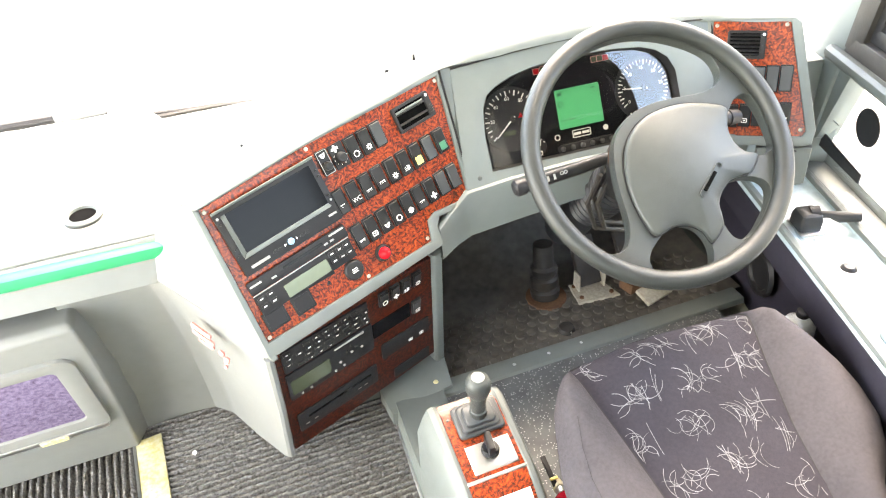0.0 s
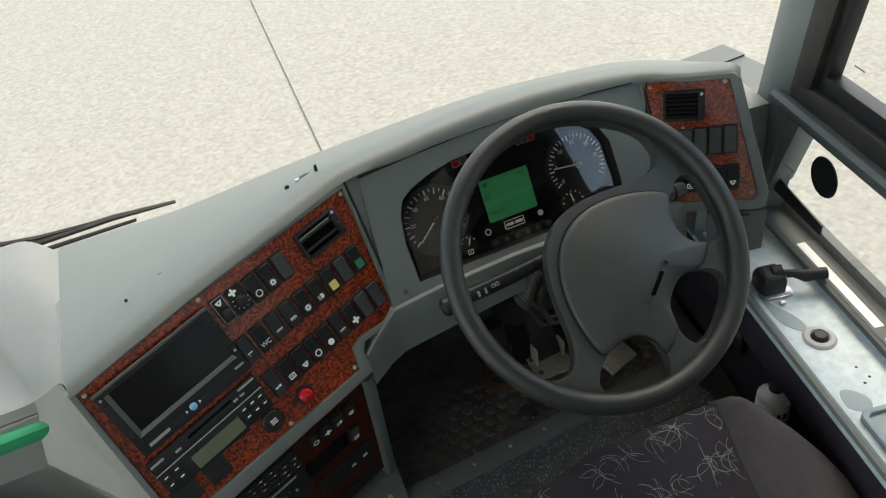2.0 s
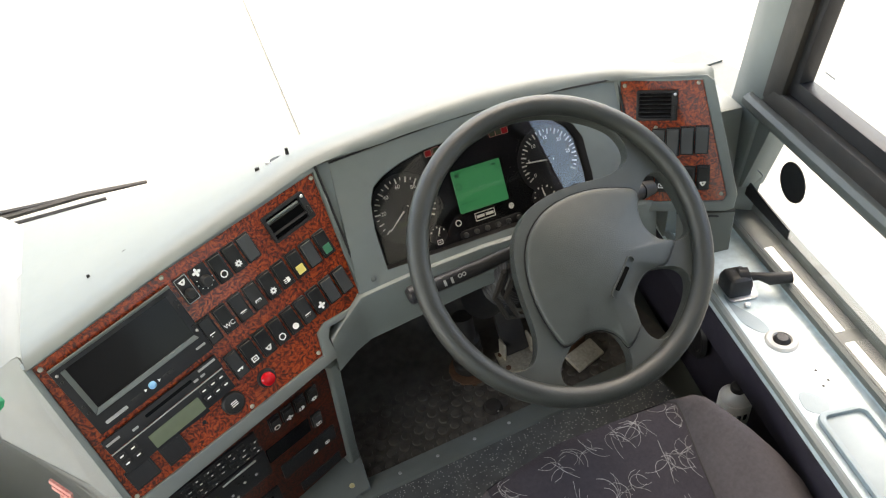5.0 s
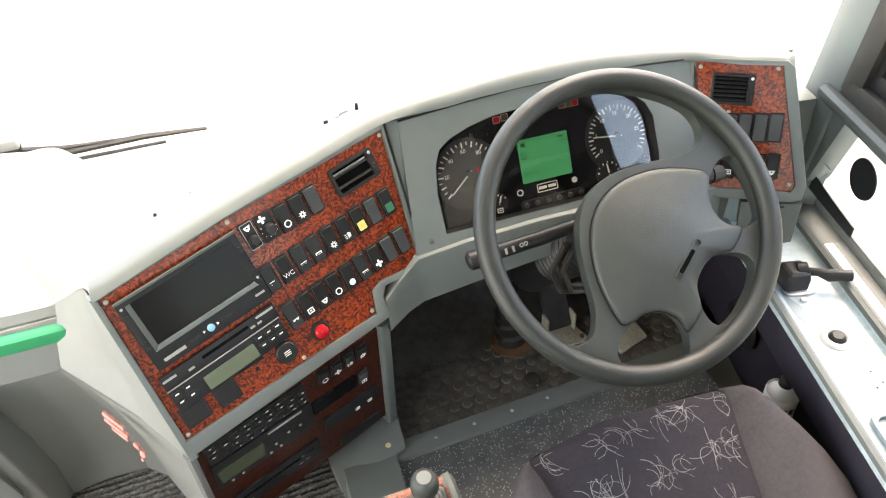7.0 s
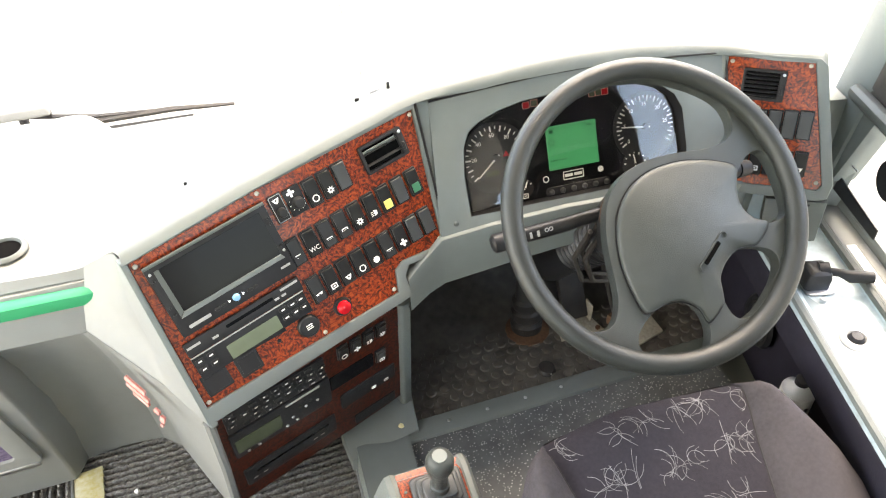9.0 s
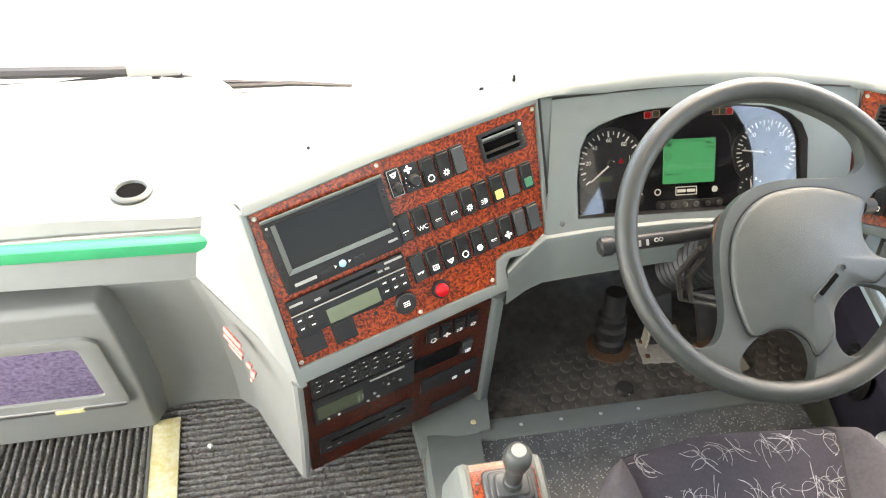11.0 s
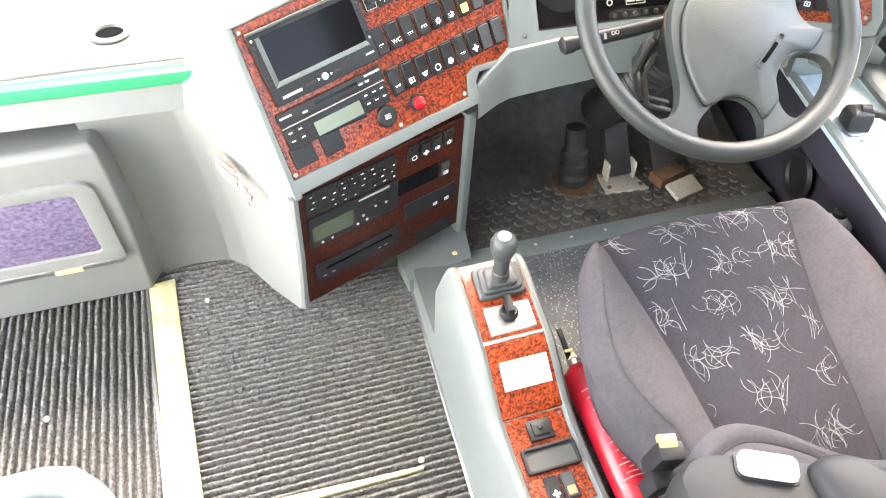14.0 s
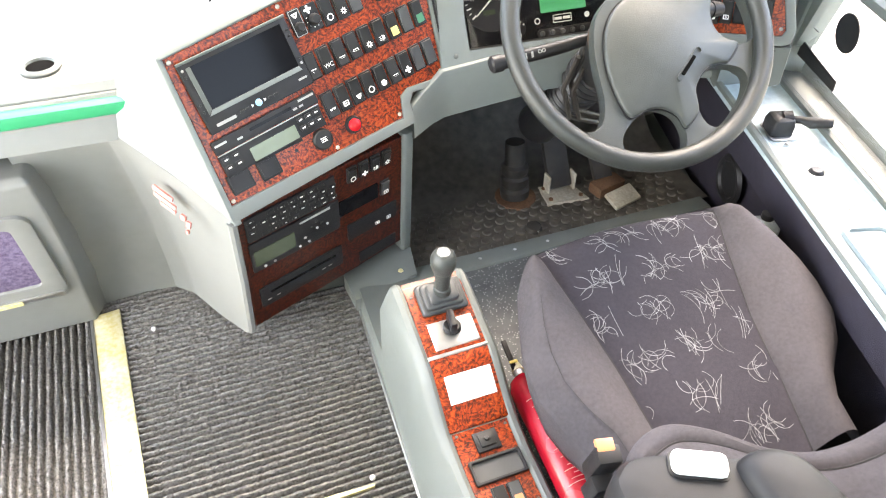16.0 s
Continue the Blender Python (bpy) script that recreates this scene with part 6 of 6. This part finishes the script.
part("hump", loft([[(0.25 + (p.x - 0.25) * s_, -0.88 + (p.y + 0.88) * s_, z_) for p in h_o] for s_, z_ in ((1.0, 0.28), (1.0, 0.308), (0.96, 0.322), (0.87, 0.331), (0.70, 0.336), (0.1, 0.338))], closed=True), COVER_BLACK, rec)
HM = Matrix.Translation((0.150, -0.788, 0.314)) @ Matrix.Rotation(radians(-27), 4, "Z")
part("handle_recess", slab(round_rect(-0.040, -0.021, 0.040, 0.020, 0.012, 5), HM, 0.006, r=0.001, top=-0.0005), BLACK, rec)
part("release_handle", slab(round_rect(-0.036, -0.017, 0.037, 0.018, 0.011, 5), HM, 0.012, r=0.004, seg=3, top=0.008), WHITE, rec, "white release handle")
part("handle_lip", tube([HM @ Vector(p) for p in ((-0.031, -0.014, 0.0065), (-0.02, -0.0155, 0.007), (0.032, -0.0155, 0.007))], 0.0035, 8), WHITE, rec)
bkl = part("belt_buckle", box(Matrix.Translation((0.071, -0.700, 0.232)) @ Matrix.Rotation(radians(15), 4, "X") @ Matrix.Rotation(radians(-12), 4, "Z"), 0.035, 0.027, 0.080, 0.004), BLACK, seat, "black seat belt buckle")
part("press_button", box(Matrix.Translation((0.071, -0.696, 0.270)) @ Matrix.Rotation(radians(15), 4, "X") @ Matrix.Rotation(radians(-12), 4, "Z"), 0.027, 0.020, 0.010, 0.003), ORANGE, bkl, "pale orange press button")
part("buckle_sleeve", box(Matrix.Translation((0.066, -0.712, 0.19)) @ Matrix.Rotation(radians(15), 4, "X"), 0.034, 0.026, 0.06, 0.004), BLACK, bkl)

# ---- side sill ----
sill = thing("side_sill", tuple(at(WALL, 0.6, -0.06, 0.20)), "worn pale blue-grey metal sill under the side window", "window sill")
sec = [(-0.150, 0.205), (-0.152, 0.268), (-0.148, 0.278), (-0.138, 0.2825), (-0.128, 0.279), (-0.118, 0.277), (-0.012, 0.277), (-0.004, 0.280), (0.004, 0.296), (0.018, 0.300), (0.040, 0.298), (0.058, 0.292), (0.060, 0.28), (0.060, 0.205)]
part("ledge", loft([[at(WALL, s, w, z) for w, z in sec] for s in (-0.25, 0.0, 0.3, 0.6, 0.95, 1.3, 2.2)]), STEEL, sill)
part("lip", tube([at(WALL, s, -0.141, 0.281) for s in (-0.12, 0.2, 0.6, 1.2, 2.1)], 0.009, 8), GREY, sill, "grey rounded inner edge")
part("inner_panel", prism([at(WALL, s, -0.153, z) for s, z in ((-0.2, 0.195), (2.1, 0.195), (2.1, 0.270), (-0.2, 0.270))], WALL.to_3x3() @ Vector((0, 0.004, 0)), 0.001), VIOLET_DARK, sill, "dark trimmed face under the sill edge")
part("outer_rail", tube([at(WALL, s, 0.001, 0.293) for s in (-0.1, 0.2, 0.6, 1.2, 2.1)], 0.009, 8), GREY_DARK, sill)
for s0, s1 in ((0.125, 0.378), (0.405, 0.60)):
    part("white_strip", slab(round_rect(s0, 0.009, s1, 0.028, 0.001, 1), WALL @ Matrix.Translation((0, 0, 0.3035)), 0.002, r=0.0004, seg=1), WHITE, sill, "plain white label strip")
for pts in (circle(0.165, -0.075, 0.026, 18), [(0.205, -0.115), (0.235, -0.112), (0.285, -0.085), (0.318, -0.080), (0.322, -0.098), (0.290, -0.118), (0.245, -0.122)], [(0.47, -0.112), (0.505, -0.118), (0.52, -0.09), (0.50, -0.075), (0.475, -0.09)]):
    part("worn_patch", slab([tuple(p) for p in smooth_loop(pts, 3)], WALL @ Matrix.Translation((0, 0, 0.2772)), 0.002, top=0.0004), TRAY, sill, "rubbed blue-grey patch")
pbk = thing("park_brake", tuple(at(WALL, 0.2, -0.07, 0.28)), "black parking brake lever on the sill", "brake lever")
BM = WALL @ Matrix.Translation((0.200, -0.085, 0.279))
part("base", slab(round_rect(-0.036, -0.030, 0.036, 0.030, 0.01), BM, 0.003, r=0.001, top=0.003), SILVER, pbk)
part("housing", solid([[BM @ Vector((x * s, y * s, z)) for x, y in round_rect(-0.026, -0.030, 0.026, 0.020, 0.008)] for s, z in ((1.0, 0.003), (1.0, 0.026), (0.86, 0.038), (0.6, 0.042))], 0.002), BLACK, pbk)
part("collar", tube([BM @ Vector((0.0, 0.0, 0.03)), BM @ Vector((0.004, 0.018, 0.034))], [0.019, 0.017], 16), BLACK, pbk)
part("lever", tube([BM @ Vector((0.004, 0.014, 0.032)), BM @ Vector((0.012, 0.035, 0.034)), BM @ Vector((0.024, 0.050, 0.034)), BM @ Vector((0.034, 0.090, 0.038))], [0.009, 0.008, 0.0125, 0.0115], 12), BLACK, pbk)
for s, w in ((-0.036, 0.0), (0.050, -0.004)):
    part("bolt", lathe([(0, 0.005), (0.005, 0.0045), (0.007, 0.0)], BM @ Matrix.Translation((s, w, 0.001)), 8), SILVER, pbk)
kn = thing("sill_socket", tuple(at(WALL, 0.35, -0.072, 0.28)), "round black socket in a grey collar on the sill", "socket")
KM = WALL @ Matrix.Translation((0.350, -0.074, 0.278))
part("collar", lathe([(0.016, 0.002), (0.018, 0.005), (0.026, 0.004), (0.030, 0.0)], KM, 28), LINING, kn)
part("cap", lathe([(0, 0.010), (0.010, 0.0095), (0.0125, 0.007), (0.0165, 0.001)], KM, 24), BLACK, kn)
for s, w in ((0.43, -0.055), (0.455, -0.047), (0.465, -0.062)):
    part("small_hole", lathe([(0, 0.0006), (0.0022, 0.0005), (0.0028, 0.0)], WALL @ Matrix.Translation((s, w, 0.277)), 8), BLACK, sill)
tr = thing("sill_tray", tuple(at(WALL, 0.65, -0.07, 0.28)), "shallow blue-grey plastic tray on the sill", "tray")
part("rim", slab(round_rect(0.520, -0.115, 0.95, -0.022, 0.018), WALL @ Matrix.Translation((0, 0, 0.276)), 0.012, r=0.004, holes=[round_rect(0.530, -0.105, 0.94, -0.032, 0.012)], top=0.012), TRAY, tr)
part("floor_plate", slab(round_rect(0.525, -0.110, 0.945, -0.027, 0.014), WALL @ Matrix.Translation((0, 0, 0.276)), 0.003, top=0.004), TRAY, tr)
bt = thing("water_bottle", (0.655, -0.335, 0.06), "clear plastic water bottle with a pale label beside the seat", "bottle")
part("bottle_body", lathe([(0.026, 0.0), (0.031, 0.004), (0.031, 0.128), (0.027, 0.134), (0.014, 0.144), (0.012, 0.150)], Matrix.Translation((0.708, -0.288, 0.030)), 24), BOTTLE, bt)
part("label", lathe([(0.0316, 0.075), (0.0318, 0.077), (0.0318, 0.126), (0.0310, 0.129)], Matrix.Translation((0.708, -0.288, 0.030)), 24), WHITE, bt, "pale label with plain dark bars")
for k in range(3):
    a = radians(222 + k * 22)
    c = Vector((0.708 + 0.0322 * math.cos(a), -0.288 + 0.0322 * math.sin(a), 0.132))
    part("dark_bar", box(Matrix.Translation(c) @ Matrix.Rotation(a + math.pi / 2, 4, "Z"), 0.007, 0.001, 0.014), BLACK, bt)
part("green_band", lathe([(0.0318, 0.066), (0.032, 0.068), (0.032, 0.075), (0.0318, 0.077)], Matrix.Translation((0.708, -0.288, 0.030)), 24), GREEN_LENS, bt)
part("cap", lathe([(0.0135, 0.148), (0.0138, 0.158), (0.012, 0.160), (0, 0.160)], Matrix.Translation((0.708, -0.288, 0.030)), 16), BLACK, bt)
part("foot", lathe([(0.03, 0.0), (0.03, 0.046)], Matrix.Translation((0.708, -0.288, -0.012)), 16), BLACK, bt)

# ---- side window ----
win = setting(place_empty("window_1", at(WALL, 0.5, 0.0, 0.45)), "side window with dark rubber frame and grey rail", "window")
gp = part("pane", pane([at(WALL, s, 0.030, z) for s, z in ((-0.02, 0.3035), (2.6, 0.3035), (2.6, 0.57), (0.06, 0.57))], (-0.3, -1, 1.2)), GLASS, win, smooth=False, sheet=True)
gp.visible_shadow = False
gp = part("pane", pane([at(WALL, s, 0.030, z) for s, z in ((0.10, 0.66), (2.6, 0.66), (2.6, 1.56), (0.22, 1.56))], (-0.3, -1, 1.2)), GLASS, win, smooth=False, sheet=True)
gp.visible_shadow = False
part("rail", tube([at(WALL, s, 0.0, 0.577) for s in (-0.01, 0.4, 1.0, 1.8, 2.6)], 0.0165, 10, flat=1.1), GREY_DARK, win, "dark grey tubular rail")
part("lower_trim", prism([at(WALL, s, w, 0.288) for s, w in ((-0.03, 0.003), (2.6, 0.003), (2.6, 0.056), (-0.03, 0.056))], (0, 0, 0.0145), 0.003), GREY_DARK, win)
part("upright_trim", prism([at(WALL, s, 0.050, z) for s, z in ((-0.03, 0.303), (2.6, 0.303), (2.6, 0.329), (0.16, 0.329), (0.0, 0.335))], WALL.to_3x3() @ Vector((0, 0.02, 0)), 0.003), GREY_DARK, win)
part("front_trim", prism([at(WALL, s, 0.010, z) for s, z in ((-0.10, 0.30), (0.005, 0.375), (0.072, 0.575), (0.02, 0.60), (-0.06, 0.42))], WALL.to_3x3() @ Vector((0, 0.05, 0)), 0.003), GREY, win)
part("dark_band", prism([at(WALL, s, 0.026, z) for s, z in ((-0.02, 0.350), (0.165, 0.350), (0.165, 0.374), (0.0, 0.386))], WALL.to_3x3() @ Vector((0, 0.003, 0))), BLACK, win)
part("rubber_frame", prism([at(WALL, s, 0.004, z) for s, z in ((0.02, 0.592), (2.6, 0.592), (2.6, 0.632), (0.055, 0.632))], WALL.to_3x3() @ Vector((0, 0.05, 0)), 0.004), RUBBER, win, "black rubber window frame")
part("slide_channel", prism([at(WALL, s, 0.016, z) for s, z in ((0.055, 0.634), (2.6, 0.634), (2.6, 0.665), (0.10, 0.665))], WALL.to_3x3() @ Vector((0, 0.03, 0)), 0.003), BLACK, win)
part("rubber_frame", prism([at(WALL, s, 0.004, z) for s, z in ((0.02, 0.60), (0.075, 0.60), (0.24, 1.56), (0.15, 1.56))], WALL.to_3x3() @ Vector((0, 0.05, 0)), 0.004), RUBBER, win, "black rubber window frame")
part("slide_channel", prism([at(WALL, s, 0.016, z) for s, z in ((0.078, 0.64), (0.105, 0.66), (0.262, 1.56), (0.242, 1.56))], WALL.to_3x3() @ Vector((0, 0.03, 0)), 0.003), BLACK, win)
disc = thing("black_disc", tuple(at(WALL, 0.175, 0.02, 0.498)), "plain black round disc stuck on the side glass", "disc")
part("disc_plate", lathe([(0, 0.002), (0.040, 0.002), (0.041, 0.0), (0.0, 0.0)], WALL @ Matrix.Translation((0.138, 0.029, 0.470)) @ Matrix.Rotation(radians(90), 4, "X"), 32), BLACK, disc)
for s, z in ((0.030, 0.425), (0.165, 0.705)):
    mk = part("etched_mark", prism([at(WALL, s + a, 0.0285, z + b) for a, b in ((-0.014, -0.001), (0.014, -0.001), (0.014, 0.002), (-0.014, 0.002))], WALL.to_3x3() @ Vector((0, 0.001, 0))), MARK_GREY, win)

# windscreen pillar
pil = setting(part("pillar", solid([[at(WALL, s + a, w, z) for a, w in ((-0.135, 0.06), (-0.125, 0.02), (-0.06, 0.0), (0.0, 0.004), (0.02, 0.05), (-0.08, 0.10))] for s, z in ((-0.02, 0.30), (0.03, 0.62), (0.17, 1.55), (0.24, 2.0))], 0.006), GREY), "grey windscreen pillar", "pillar")
setting(part("pillar_base", solid([[(0.80, 0.06, 0.25), (0.96, 0.04, 0.25), (0.99, 0.16, 0.25), (0.86, 0.24, 0.25)], [(0.82, 0.07, 0.555), (0.955, 0.045, 0.555), (0.98, 0.16, 0.555), (0.87, 0.24, 0.555)]], 0.01), GREY), "grey panel joining dashboard and pillar", "trim")

# ---- wiper ----
wi = thing("windscreen_wiper", (-0.5, 0.62, 0.50), "black windscreen wiper parked outside the glass", "wiper")
part("arm", tube([(-1.6, 0.63, 0.545), (-0.916, 0.62, 0.536), (-0.633, 0.62, 0.525), (-0.53, 0.62, 0.514)], [0.014, 0.013, 0.012, 0.008], 8), BLACK, wi)
part("blade", tube([(-1.6, 0.63, 0.512), (-0.93, 0.625, 0.504), (-0.48, 0.62, 0.480), (-0.30, 0.62, 0.4755), (-0.17, 0.62, 0.462)], [0.008, 0.009, 0.009, 0.007, 0.004], 6), RUBBER, wi)
part("blade_spine", tube([(-1.5, 0.632, 0.487), (-0.93, 0.627, 0.478), (-0.50, 0.622, 0.458), (-0.26, 0.62, 0.452)], [0.005, 0.006, 0.006, 0.004], 6), BLACK, wi)
part("yoke", tube([(-0.80, 0.622, 0.504), (-0.66, 0.62, 0.517), (-0.60, 0.62, 0.520), (-0.45, 0.62, 0.490), (-0.33, 0.62, 0.480)], [0.004, 0.005, 0.006, 0.005, 0.003], 6), BLACK, wi)
part("pivot_cover", box(Matrix.Translation((-0.585, 0.615, 0.528)), 0.11, 0.02, 0.026, 0.008, 3), WHITE_GREY, wi, "pale pivot cover")
part("spindle", tube([(-0.585, 0.618, 0.522), (-0.59, 0.64, 0.42), (-0.59, 0.64, 0.29)], 0.010, 8), BLACK, wi)
setting(part("scuttle", block(-1.6, 1.1, 0.585, 0.70, -0.2, 0.30, 0.02), WHITE_GREY), "pale outer panel below the windscreen", "trim")

# ---- front passenger seat corner ----
cs = thing("courier_seat", (-0.75, -0.75, FLOOR), "grey plastic seat edge with dark purple fabric beside the aisle", "seat")
o_ = [(-0.80, -0.545), (-0.70, -0.545), (-0.665, -0.555), (-0.635, -0.585), (-0.600, -0.640), (-0.56, -0.72), (-0.56, -1.2), (-1.0, -1.2), (-1.0, -0.55)]
i_ = [(-0.80, -0.585), (-0.705, -0.585), (-0.680, -0.592), (-0.660, -0.612), (-0.632, -0.66), (-0.60, -0.73), (-0.60, -1.16), (-0.96, -1.16), (-0.96, -0.59)]
part("edge_shell", slab(o_, Matrix.Translation((0, 0, 0.35)), 0.10, r=0.012, holes=[i_], seg=3), GREY, cs)
part("cushion", slab(i_, Matrix.Translation((0, 0, 0.338)), 0.08, r=0.010, seg=3), VIOLET_DARK, cs, "dark purple patterned fabric")
part("piping", tube([(-0.70, -0.60, 0.341), (-0.705, -0.70, 0.342), (-0.70, -0.9, 0.342)], 0.003, 6), TRAY, cs, "pale teal stripe")
part("pedestal", block(-0.95, -0.68, -1.15, -0.68, FLOOR - 0.005, 0.26, 0.02), GREY_DARK, cs)
